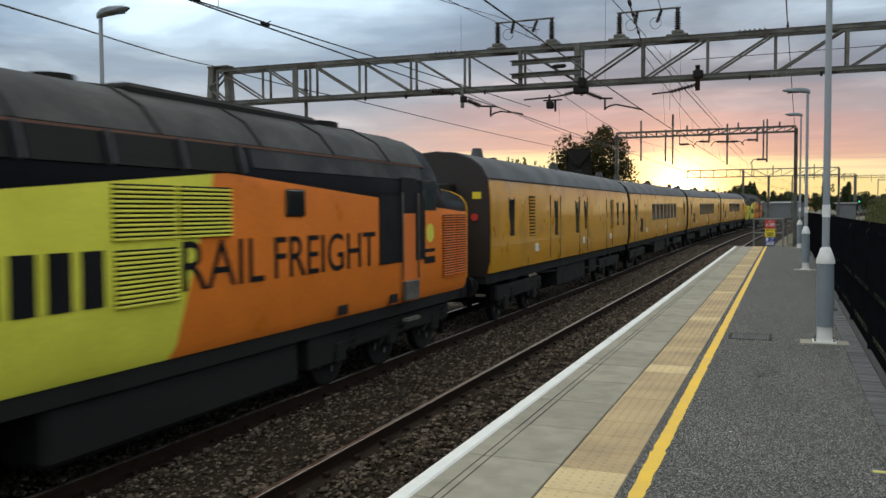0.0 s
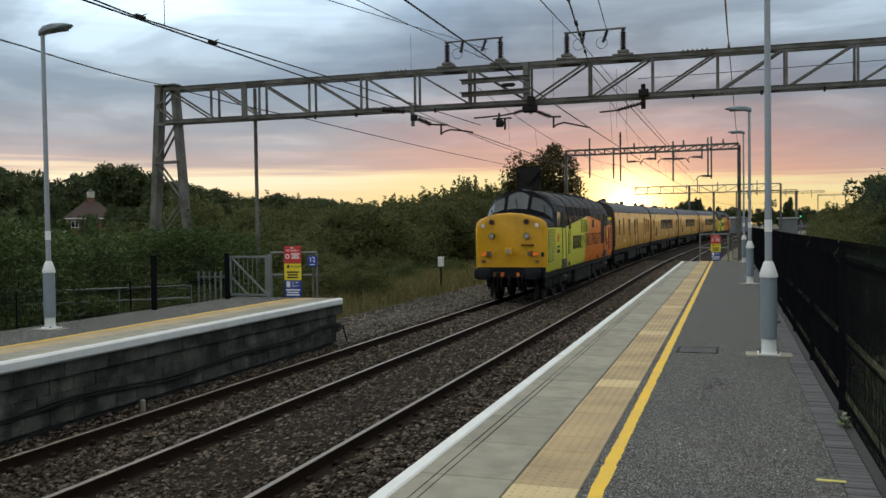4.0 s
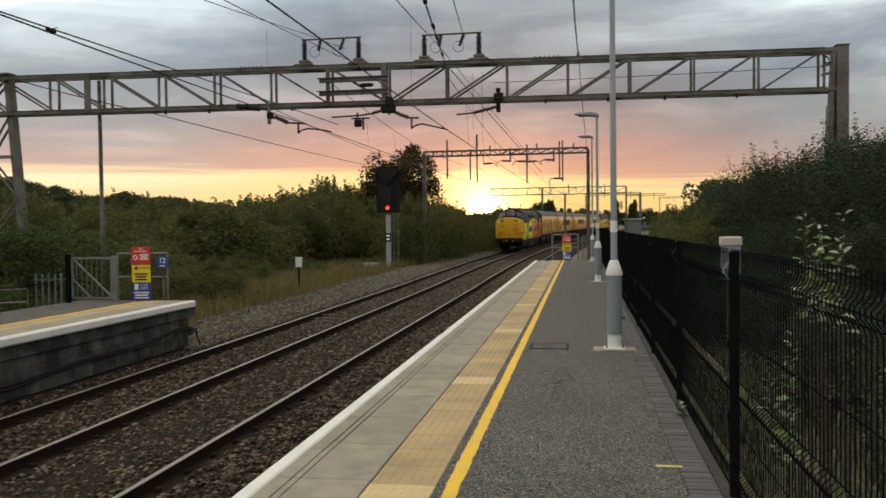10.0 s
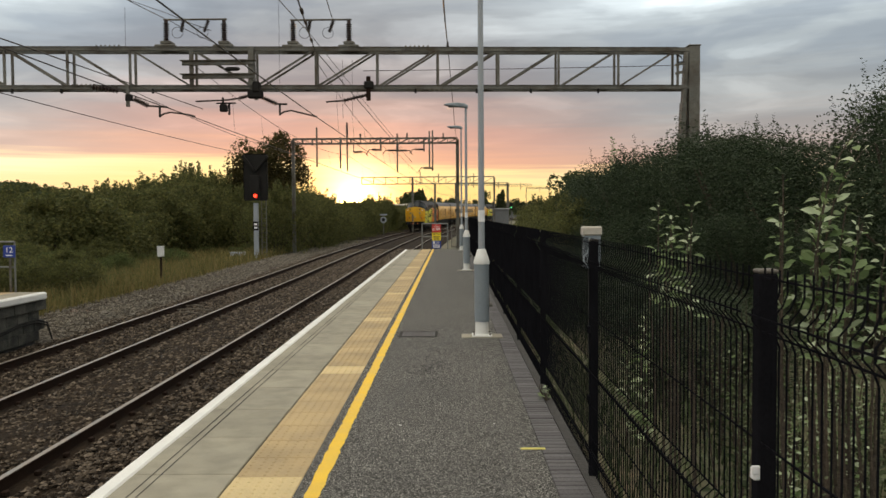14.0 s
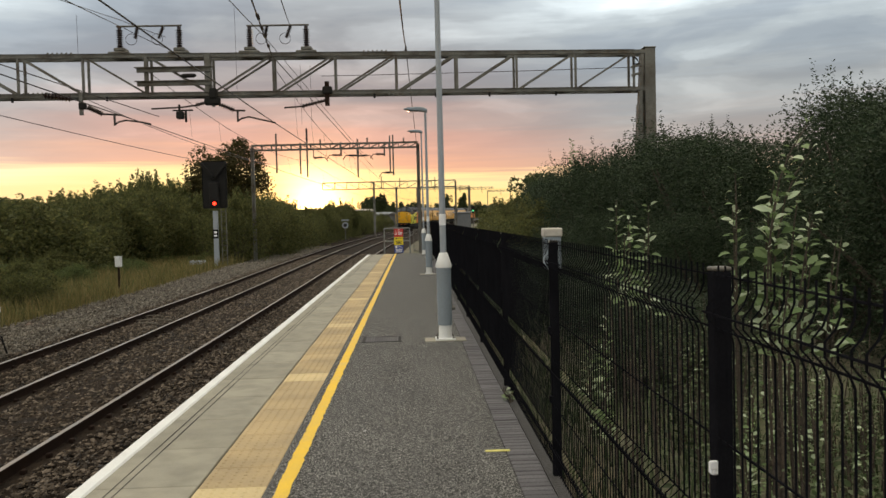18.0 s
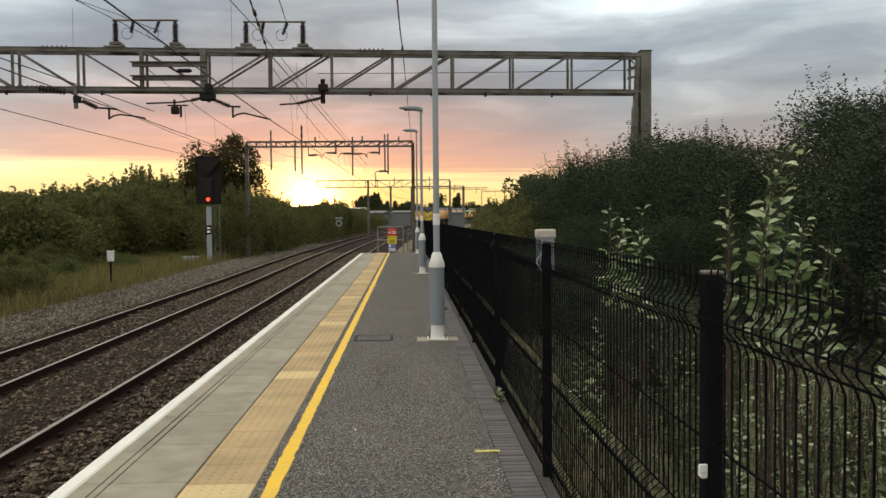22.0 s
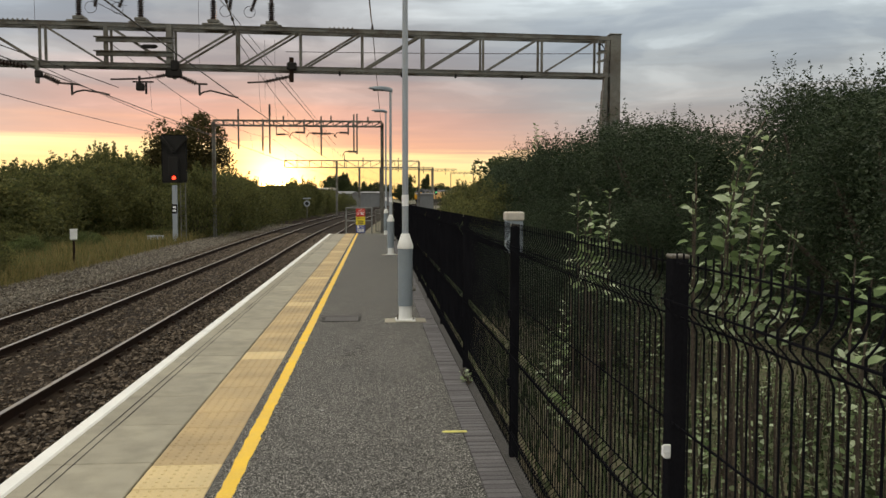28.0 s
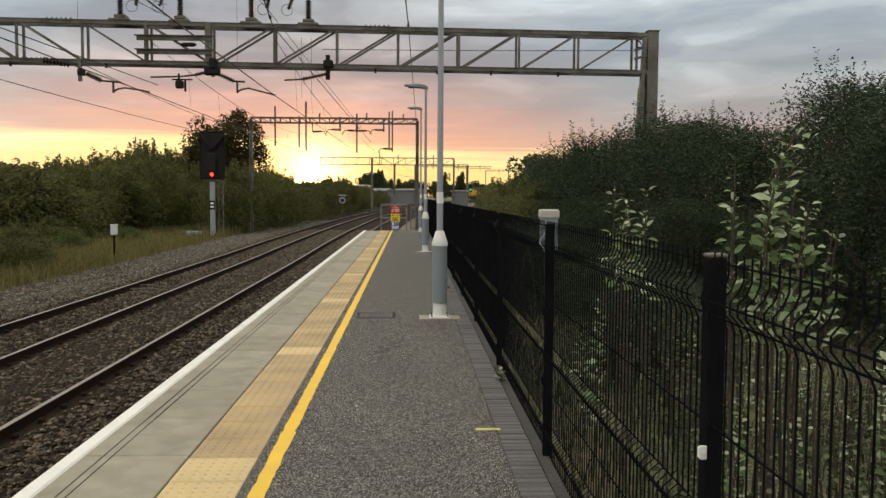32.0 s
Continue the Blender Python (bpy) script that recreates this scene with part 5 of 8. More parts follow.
def build_wires():
    for c, xc, twin in ((TRACKS[0], -3.86, 0.0), (TRACKS[1], -7.36, 0.11)):
        yg = GY(c) - 0.35
        con = [(xc, yg, 4.48), (c + bend(p2y) + 0.2, p2y, 4.35), (c + bend(108) - 0.2, 108, 4.2), (c + bend(165), 165, 4.2), (c + bend(215), 215, 4.2)]
        cat = [(c - 0.2, yg, 6.15 if not twin else 6.0), (c + bend(p2y), p2y, 5.7), (c + bend(108), 108, 5.5), (c + bend(165), 165, 5.5), (c + bend(215), 215, 5.5)]
        wire("contact_wire", [(c + 0.25, -40, 4.36), (c, 12.0, 4.36), (xc, yg, 4.46)] + con[1:], 0.013, 0.015, "thin dark contact wire over the track", n=8)
        if twin:
            wire("contact_wire", [(c + 0.1, -40, 4.66), (c, 7.85, 4.42), (c, 9.0, 4.385), (c, 10.6, 4.42), (c - 0.02, 14.3, 4.52), (c + 0.05, yg, 4.72)], 0.012, 0.0, "second contact wire that lifts away at the overlap", n=4)
        wire("catenary_wire", cat, 0.010, 0.6, "sagging catenary wire over the track", n=16)
        for a, b, ca, cb in zip(con[:-2], con[1:-1], cat[:-2], cat[1:-1]):
            dt = thing("catenary_droppers", "thin dropper wires between catenary and contact wire", "wire", group="overhead wires")
            for k in range(1, 8):
                u = k / 8
                p = Vector(a).lerp(Vector(b), u)
                q = Vector(ca).lerp(Vector(cb), u)
                q.z -= 0.6 * 4 * u * (1 - u)
                part("dropper", MB().tube([p, q], 0.004, 4), M_wire, dt)
    # feeders and jumpers: each runs on from its point over the gantry to behind the platforms
    def over(p, q, far, r, label, sag=0.25, name="feeder_wire"):
        p, q = Vector(p), Vector(q)
        wire(name, [q + (p - q) * 3.2, p, q] + ([far] if far else []), r, sag, label, n=12)

    wire("feeder_wire", [(1.0, -12.5, 1.9), (-12.09, 12, 5.01), (-18.2, 24.0, 6.62), (-13.5, 24.95, 5.36), (-14.8, 57, 6.0)], 0.016, 0.06, "dark feeder cable slung past the gantry end", n=12)
    wire("feeder_wire", [(-9.3, 24.6, 5.3), (-9.4, p2y, 5.5)], 0.011, 0.3, "feeder wire beyond the gantry", n=10)
    over((-6.56, 12, 5.46), (-8.2, 24.59, 7.52), (-7.04, 24.95, 7.1), 0.009, "thin catenary wire to the gantry insulators", 0.02)
    over((-5.87, 12, 5.39), (-8.11, 24.59, 7.29), (-7.2, 25.6, 6.9), 0.010, "thin catenary wire to the gantry insulators", 0.02)
    over((-2.78, 12, 5.10), (-4.2, 24.79, 7.08), (-3.2, p2y, 6.1), 0.010, "thin wire to the gantry insulators", 0.02)
    over((-2.26, 12, 5.05), (-3.96, 24.8, 6.48), (-2.6, p2y, 5.2), 0.015, "dark wire with insulators over the near track", 0.02)
    over((-1.83, 12, 5.01), (-3.42, 24.83, 7.36), None, 0.010, "thin wire to the gantry insulators", 0.02)
    over((-0.09, 12, 4.78), (-0.05, 24.7, 6.62), (0.45, p2y, 6.4), 0.014, "earth wire over the platform", 0.1, "earth_wire")
    wire("brace_wire", [(-2.6, GY(-2.6) + 0.4, 5.95), (6.9, GY(6.9) + 0.3, 6.1)], 0.01, 0.02, "thin wire through the gantry", n=6)
    for x, y, z0, z1 in ((-7.2, 9.5, 4.39, 6.4), (-9.3, 24.2, 6.5, 7.6), (-4.9, 24.3, 5.4, 7.75), (-3.3, 26, 4.6, 6.4), (-3.0, 26, 4.7, 6.4)):
        wire("dropper_wire", [(x, y, z0), (x, y, z1)], 0.005, 0, "thin hanging dropper wire", n=2)
    for y in (9.02, 10.62):
        cl = thing("wire_clamp", "dark parallel clamp on the twin contact wires", "clamp", group="wire clamps", at=pose(TRACKS[1], y, 4.40))
        part("clamp", MB().box(-0.03, 0.03, -0.09, 0.09, -0.025, 0.025, 0.01), M_dark, cl)
        part("finger", MB().bar((0, -0.02, 0.0), (0.03, 0.1, 0.06), 0.012), M_dark, cl)
    for u in (0.05, 0.30, 0.44, 0.75):
        p = Vector((-2.26, 12, 5.05)).lerp(Vector((-3.96, 24.8, 6.48)), u)
        q = Vector((-2.26, 12, 5.05)).lerp(Vector((-3.96, 24.8, 6.48)), u + 0.045)
        it = thing("section_insulator", "dark insulator in the overhead wire", "insulator", group="wire insulators")
        rod_insulator(it, p, q, 0.55)


build_wires()


# ---- signal and trackside things ----
sg = thing("railway_signal", "tall colour-light signal with black backboard, red lamp lit", "railway signal", at=pose(-12.08, 52, -1.2))
part("mast", MB().box(-0.14, 0.14, -0.12, 0.12, 0, 3.6, 0.02), M_lamp_grey, sg, "pale grey square mast")
part("backboard", MB().box(-0.75, 0.75, 0.0, 0.06, 3.75, 6.65, 0.08), M_dark, sg, "black backboard")
part("lamp_case", MB().box(-0.28, 0.28, -0.35, 0.0, 3.75, 5.3, 0.04), M_dark, sg)
part("red_lens", MB().disc((0.05, -0.36, 4.04), (0, -1, 0), 0.11, 0.02, 20), M_red_light, sg, "lit red lens")
part("hood", MB().box(-0.2, 0.3, -0.62, -0.36, 4.22, 4.26), M_dark, sg)
for s in (-1, 1):
    part("route_arm", MB().bar((0, -0.1, 5.6), (s * 0.75, -0.1, 6.5), 0.28, 0.16), M_dark, sg)
part("number_plate", MB().box(-0.17, 0.17, -0.16, -0.13, 1.9, 2.45, 0.01), M_dark, sg, "black plate with two white bars")
for z in (2.07, 2.28):
    part("text_bar", MB().box(-0.1, 0.1, -0.17, -0.16, z - 0.06, z + 0.06), M_sign_white, sg)
for s in (0.32, 0.62):
    part("ladder_rail", MB().bar((s, 0.1, 0), (s, 0.1, 4.4), 0.045), M_steel, sg)
for k in range(14):
    part("ladder_rung", MB().bar((0.32, 0.1, 0.25 + 0.3 * k), (0.62, 0.1, 0.25 + 0.3 * k), 0.03), M_steel, sg)
part("base", MB().box(-0.35, 0.75, -0.3, 0.3, -0.2, 0.1, 0.02), M_slab, sg)
lc = thing("location_case", "low grey trackside equipment box on legs", "equipment box", at=pose(-13.1, 51.4, -1.2))
part("case", MB().box(-0.45, 0.45, -0.2, 0.2, 0.35, 0.6, 0.02), M_lamp_grey, lc)
for s in (-0.35, 0.0, 0.35):
    part("leg", MB().box(s - 0.04, s + 0.04, -0.1, 0.1, -0.2, 0.35), M_steel, lc)
bx = thing("trackside_box", "pale grey telephone box on a slim brown post", "trackside box", at=pose(-11.85, 34.1, -1.25))
part("post", MB().box(-0.035, 0.035, -0.035, 0.035, -0.2, 1.25), M_rail_side, bx)
part("box", MB().box(-0.12, 0.12, -0.1, 0.1, 1.22, 1.62, 0.03), M_white, bx, "pale grey box")
part("roof", MB().box(-0.13, 0.13, -0.12, 0.12, 1.62, 1.65, 0.01), M_white, bx)
sp = thing("speed_sign", "round white speed board on a post beside the line", "sign", at=pose(-7.6, 95, -0.8))
part("post", MB().box(-0.05, 0.05, 0, 0.06, -0.2, 1.6), M_steel, sp)
part("disc", MB().disc((0, -0.02, 1.85), (0, -1, 0), 0.36, 0.03, 28), M_lamp_grey, sp, "white disc with dark ring")
part("ring", MB().disc((0, -0.05, 1.85), (0, -1, 0), 0.2, 0.01, 24), M_sign_black, sp)
part("plate", MB().box(-0.42, 0.42, -0.05, 0.0, 2.34, 2.5), M_lamp_grey, sp)
for k, (x0, x1, y) in enumerate(((-7.9, -7.3, 24.7), (-7.85, -6.75, 23.7), (-7.6, -6.9, 22.9))):
    cb = thing("track_cable", "pale cable lying across the sleepers between the rails", "cable", group="track cables", at=pose(0, 0, -1.05))
    part("cable", MB().tube([(x0, y + 0.15, 0.0), ((x0 + x1) / 2, y + 0.05, 0.03), (x1, y - 0.12, 0.0)], 0.016, 6), M_stone_pale, cb)
pl = thing("plastic_sheet", "rust-red plastic sheet lying in the grass", "debris", at=pose(-10.6, 24.2, -1.22, 0, 6, 20))
part("sheet", MB().box(-0.45, 0.45, -0.25, 0.25, 0, 0.1, 0.03), M_brick_red, pl)
trough = thing("cable_trough", "concrete cable trough lids along the ballast", "cable trough")
for k in range(24):
    x = -9.75 - 0.25 * math.sin(k * 0.4)
    part("lid", MB().box(x - 0.25, x, 19.0 + k * 0.95, 19.93 + k * 0.95, -1.25, -1.12, 0.015), M_slab, trough)


# ---- plants ----
def leaf_cloud(pts, size, seed, squash=0.6, droop=0.3):
    """One small bent leaf (two faces) a point."""
    r = np.random.default_rng(seed)
    n = len(pts)
    d = r.normal(size=(n, 3))
    d[:, 2] = d[:, 2] * 0.6 + droop * 0.3
    d /= np.linalg.norm(d, axis=1)[:, None]
    w = np.cross(d, r.normal(size=(n, 3)))
    w /= np.linalg.norm(w, axis=1)[:, None] + 1e-9
    L = size * (0.6 + 0.8 * r.random((n, 1)))
    W = L * squash * 0.5
    up = np.cross(d, w)
    a = pts
    b = pts + d * L * 0.5 + w * W + up * L * 0.08
    c = pts + d * L
    e = pts + d * L * 0.5 - w * W + up * L * 0.08
    V = np.stack([a, b, c, e], 1).reshape(-1, 3)
    i = np.arange(n) * 4
    F = np.concatenate([np.stack([i, i + 1, i + 2], 1), np.stack([i, i + 2, i + 3], 1)])
    return V, F


def mesh_np(name, V, F, material):
    me = bpy.data.meshes.new(name)
    me.vertices.add(len(V))
    me.vertices.foreach_set("co", np.asarray(V, np.float32).ravel())
    k = F.shape[1]
    me.loops.add(F.size)
    me.loops.foreach_set("vertex_index", F.ravel().astype(np.int32))
    me.polygons.add(len(F))
    me.polygons.foreach_set("loop_start", (np.arange(len(F)) * k).astype(np.int32))
    me.materials.append(material)
    me.update(calc_edges=True)
    return me


def blob_points(n, r, seed, clumps=26, fill=0.35, flat=1.0, spread=0.34):
    """Leaf places in many small clumps on and inside a dome of radius 1."""
    g = np.random.default_rng(seed)
    c = g.normal(size=(clumps, 3))
    c /= np.linalg.norm(c, axis=1)[:, None]
    c *= (fill + (1 - fill) * g.random((clumps, 1)) ** 0.5) * 0.82
    c[:, 2] = np.abs(c[:, 2]) * flat if flat > 0 else c[:, 2]
    sz = spread * (0.55 + 0.8 * g.random(clumps))
    k = g.integers(0, clumps, n)
    p = g.normal(size=(n, 3))
    p /= np.linalg.norm(p, axis=1)[:, None]
    p *= (0.35 + 0.65 * g.random((n, 1)) ** 0.5)
    return c[k] + p * sz[k][:, None], c


def make_shrub(name, size, n, leaf, material, seed, label, flat=1.0, sprigs=90, squash=0.6, reach=1.0):
    """Shrub: stems from the ground to each clump, crown of leaves, loose sprigs on top."""
    sx, sy, sz = size
    P, C = blob_points(n, 1, seed, flat=flat)
    g = np.random.default_rng(seed + 1)
    extra = []
    P[:, 2] = np.where(P[:, 2] > 0, (1 - np.exp(-1.9 * np.maximum(P[:, 2], 0))) / (1 - math.exp(-1.9)), P[:, 2])
    C[:, 2] = np.where(C[:, 2] > 0, (1 - np.exp(-1.9 * np.maximum(C[:, 2], 0))) / (1 - math.exp(-1.9)), C[:, 2])
    for k in range(sprigs):
        c = P[g.integers(0, len(P))] * np.array([1, 1, 1.0])
        if c[2] < 0.72:
            continue
        ln = (0.10 + 0.16 * g.random()) * reach
        tip = c + np.array([g.normal(0, 0.03), g.normal(0, 0.03), ln])
        u = g.random((int(150 * ln) + 8, 1)) ** 0.8
        extra.append(c + (tip - c) * u + g.normal(0, 0.007, (len(u), 3)))
    P = np.concatenate([P] + extra) * np.array([sx, sy, sz])
    P[:, 2] = np.maximum(P[:, 2], 0.02)
    t = thing(name, label, "shrub" if name != "tree" else "tree", group="")
    V, F = leaf_cloud(P, leaf, seed + 2, squash)
    ob = part("crown", mesh_np("crown", V, F, material), material, t)
    mb = MB()
    for c in C[:10]:
        q = c * np.array([sx, sy, sz])
        mb.tube([(q[0] * 0.1, q[1] * 0.1, -0.2), (q[0] * 0.5, q[1] * 0.5, q[2] * 0.55), tuple(q)], [0.05 * sz ** 0.5, 0.03 * sz ** 0.5, 0.012], 5)
    part("branchwork", mb, M_bark, t)
    return t


def make_tree(name, h, spread, n, leaf, material, seed, label, trunk=0.18, low=0.3, squash=0.6, clumps=40):
    t = thing(name, label, "tree")
    g = np.random.default_rng(seed)
    P, C = blob_points(n, 1, seed, clumps=clumps, fill=0.25, flat=-1, spread=0.26)
    cz = h * (1 + low) / 2
    S = np.array([spread, spread, h * (1 - low) / 2])
    P = P * S + np.array([0, 0, cz])
    V, F = leaf_cloud(P, leaf, seed + 2, squash)
    part("crown", mesh_np("crown", V, F, material), material, t)
    part("trunk", MB().tube([(0, 0, -0.3), (0.05, 0, h * low), (0.1, 0.05, cz), (0.0, 0.1, h * 0.9)], [trunk, trunk * 0.8, trunk * 0.5, 0.02], 9), M_bark, t, "", 60)
    mb = MB()
    for c in C[:22]:
        q = c * S + np.array([0, 0, cz])
        b = np.array([0.05, 0.02, max(h * low * 0.8, q[2] - 0.35 * h)])
        m = (b + q) / 2 + np.array([0, 0, 0.05 * h])
        mb.tube([tuple(b), tuple(m), tuple(q)], [trunk * 0.35, trunk * 0.2, 0.01], 5)
    part("branchwork", mb, M_bark, t)
    return t


def put(base, x, y, s=1.0, rz=0.0, dz=0.0, zs=None):
    t = copy_thing(base, pose(x, y, float(ground_z(x, y)) - 0.05 + dz, 0, 0, rz))
    t.scale = (s, s, s * (zs or 1.0))
    return t


def top_of(base):
    """Height of a plant's leafy top over its foot."""
    crown = [c for c in base.children if c.name.startswith("crown")][0]
    co = np.empty(len(crown.data.vertices) * 3, np.float32)
    crown.data.vertices.foreach_get("co", co)
    return float(np.percentile(co[2::3], 99.0))


shrub_line = make_shrub("shrub", (2.8, 2.8, 2.9), 15000, 0.12, M_leaf_line, 23, "olive-brown bramble and hawthorn shrub against the low sun", sprigs=160)
shrub_tall = make_shrub("shrub", (3.0, 2.8, 3.6), 16000, 0.13, M_leaf_line, 24, "tall olive-brown thicket shrub against the low sun", sprigs=160)
shrub_a = make_shrub("shrub", (2.6, 2.4, 2.6), 20000, 0.085, M_leaf, 11, "dense green bramble and hawthorn shrub beside the line")
shrub_b = make_shrub("shrub", (2.2, 2.6, 1.9), 17000, 0.078, M_leaf, 12, "low dense green shrub beside the line")
shrub_c = make_shrub("shrub", (3.2, 3.0, 3.6), 22000, 0.095, M_leaf_mid, 13, "tall green hawthorn shrub in the thicket")
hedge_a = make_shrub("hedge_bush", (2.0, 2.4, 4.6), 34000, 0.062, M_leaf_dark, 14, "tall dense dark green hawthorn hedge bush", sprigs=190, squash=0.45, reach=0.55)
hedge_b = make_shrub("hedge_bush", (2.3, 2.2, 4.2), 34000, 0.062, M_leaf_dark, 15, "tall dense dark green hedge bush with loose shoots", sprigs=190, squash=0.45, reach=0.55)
far_a = make_tree("tree", 9, 5.0, 4200, 0.55, M_leaf_far, 16, "distant round broadleaf tree in the wooded hills", low=0.08)
far_b = make_tree("tree", 11, 4.2, 4200, 0.55, M_leaf_far, 17, "distant tall broadleaf tree in the wooded hills", low=0.1)
for k, o in enumerate((shrub_a, shrub_b, shrub_c, hedge_a, hedge_b, far_a, far_b, shrub_line, shrub_tall)):
    o.matrix_basis = pose(-60 - 9 * k, -160, float(ground_z(-60 - 9 * k, -160)))
R = random.Random(21)
# thicket behind the far platform and along the line
for x, y, s, b in ((-14.6, 9.5, 0.95, 0), (-15.5, 13, 1.05, 2), (-14.2, 15.6, 0.8, 1), (-17.5, 17.5, 1.0, 2), (-14.6, 19.5, 0.75, 0), (-17.2, 21.5, 1.0, 0), (-20.5, 20.5, 1.25, 2), (-19.5, 26.5, 1.0, 0),
                   (-16.0, 26.0, 0.75, 1), (-22.5, 27.5, 1.1, 2), (-19.0, 32.5, 0.85, 1), (-15.2, 31.5, 0.62, 1), (-15.6, 36.5, 0.85, 0), (-18.5, 39.5, 1.0, 0), (-21.5, 36, 1.1, 0), (-16.5, 43.5, 1.0, 0),
                   (-19.5, 46.5, 1.1, 2), (-16.2, 49.5, 1.05, 0), (-18.2, 55, 1.2, 2), (-16.0, 60, 1.05, 0), (-17, 66, 1.2, 2), (-15.2, 71, 1.1, 0), (-15.5, 78, 1.2, 2), (-13.8, 84, 1.0, 0), (-13.5, 91, 1.1, 2),
                   (-12.5, 98, 1.0, 0), (-11.6, 106, 1.1, 0), (-10.5, 115, 1.1, 2), (-26, 33, 1.2, 2), (-25, 41, 1.1, 0), (-24, 52, 1.3, 2), (-28, 47, 1.3, 2), (-22, 62, 1.3, 2), (-24, 72, 1.3, 2), (-21, 84, 1.3, 2),
                   (-30, 58, 1.4, 2), (-19, 12, 1.1, 2), (-22, 15, 1.2, 0), (-25, 22, 1.2, 2), (-18, 5, 1.1, 0), (-9.0, 124, 1.0, 0), (-7.2, 134, 1.1, 2), (-5.4, 144, 1.0, 0), (-32, 38, 1.3, 0), (-36, 50, 1.4, 2), (-18.6, 22.6, 1.15, 2), (-16.7, 23.4, 0.95, 2), (-20.4, 23.2, 1.1, 0), (-14.2, 12.3, 0.8, 0), (-13.9, 17.6, 0.62, 1), (-15.0, 22.6, 0.7, 1)):
    if y > 28 and x > -21 and y < 70:
        put(shrub_b, x - 2.0, y, s * 0.6, R.uniform(0, 360), zs=R.uniform(0.6, 0.9))
    else:
        base = (shrub_a, shrub_b, shrub_c)[b] if y < 28 else (shrub_line, shrub_b, shrub_tall)[b]
        q = put(base, x, y, s, R.uniform(0, 360), zs=R.uniform(0.85, 1.1))
        if -45.5 < math.degrees(math.atan2(x, y)) < -37.5:
            # low enough to show the house on the hill
            q.scale.z = min(q.scale.z, (1.62 + math.hypot(x, y) * 0.004 - float(ground_z(x, y))) / top_of(base))
for x, y, s in ((-15.5, 31, 0.5), (-14.4, 28.5, 0.42), (-17, 33, 0.65), (-18, 38, 0.75), (-16.5, 41, 0.5), (-19, 45, 0.75), (-15.5, 47, 0.42), (-17.5, 52, 0.6), (-20.5, 34, 0.8), (-22, 42, 0.9), (-14.8, 37, 0.35), (-16.2, 25.5, 0.5), (-15, 61, 0.55), (-14.2, 56, 0.4)):
    put((shrub_line, shrub_b, shrub_a)[int(y) % 3], x, y, s, R.uniform(0, 360), zs=R.uniform(0.7, 1.0))
for x, y, s in ((-13.7, 29.6, 0.62), (-15.4, 28.2, 0.55), (-13.2, 22.8, 0.35)):
    put(shrub_line, x, y, s, R.uniform(0, 360))
# bushes on the bank all along the line, tall by the sun
BANK = [(-26, 1.5), (-22.5, 1.6), (-21.2, 1.65), (-20, 2.05), (-18.6, 2.25), (-16.9, 2.95), (-16.4, 3.1), (-15.2, 2.5), (-14.5, 1.8), (-10.2, 1.9), (-9.1, 1.6), (-8, 1.15), (-6.9, 0.86), (-5.6, 1.25), (-4.65, 1.25), (-3.9, 0.75), (-3.0, 0.4)]
a, k = -25.0, 0
while a < -3.2:
    y = 40.0
    for _ in range(30):
        y = 0.5 * y + 0.5 * (22.0 - bend(y)) / math.tan(radians(-a)) if a < -14.5 else 0.5 * y + 0.5 * ((16.5 if a < -11.3 else 11.4) - bend(y)) / math.tan(radians(-a))
    x = -y * math.tan(radians(-a)) - R.uniform(0, 0.8)
    el = [e0 + (e1 - e0) * (a - a0) / (a1 - a0) for (a0, e0), (a1, e1) in zip(BANK[:-1], BANK[1:]) if a0 <= a <= a1][0]
    top = 1.62 + math.hypot(x, y) * math.tan(radians(el * R.uniform(0.9, 1.02)))
    q = put((shrub_line, shrub_tall)[k % 2], x, y, 1.0, R.uniform(0, 360))
    w = R.uniform(0.8, 1.1) if a > -14.5 else R.uniform(1.2, 1.7)
    q.scale = (w, w, (top - float(ground_z(x, y))) / top_of((shrub_line, shrub_tall)[k % 2]))
    a += R.uniform(0.55, 0.8)
    k += 1
# the tree behind the signal
sig_tree = make_tree("tree", 11.4, 3.9, 26000, 0.23, M_leaf_brown, 18, "bushy broadleaf tree behind the signal, dark against the sky", low=0.12, trunk=0.25, clumps=85)
sig_tree.matrix_basis = pose(-16.0, 74, -1.5)
# wooded hills: rows of trees that make the skyline
SKY = [(-52, 4.0), (-45.3, 3.7), (-43.5, 3.1), (-40, 4.2), (-37, 3.3), (-34.8, 2.9), (-32.5, 2.15), (-30, 2.3), (-26.8, 2.1), (-24.5, 1.6), (-22.3, 1.6), (-20, 1.9), (-16.8, 2.3), (-12, 1.5), (-8, 1.2)]


def skyline(a):
    for (a0, e0), (a1, e1) in zip(SKY[:-1], SKY[1:]):
        if a0 <= a <= a1:
            return e0 + (e1 - e0) * (a - a0) / (a1 - a0)
    return 2.0


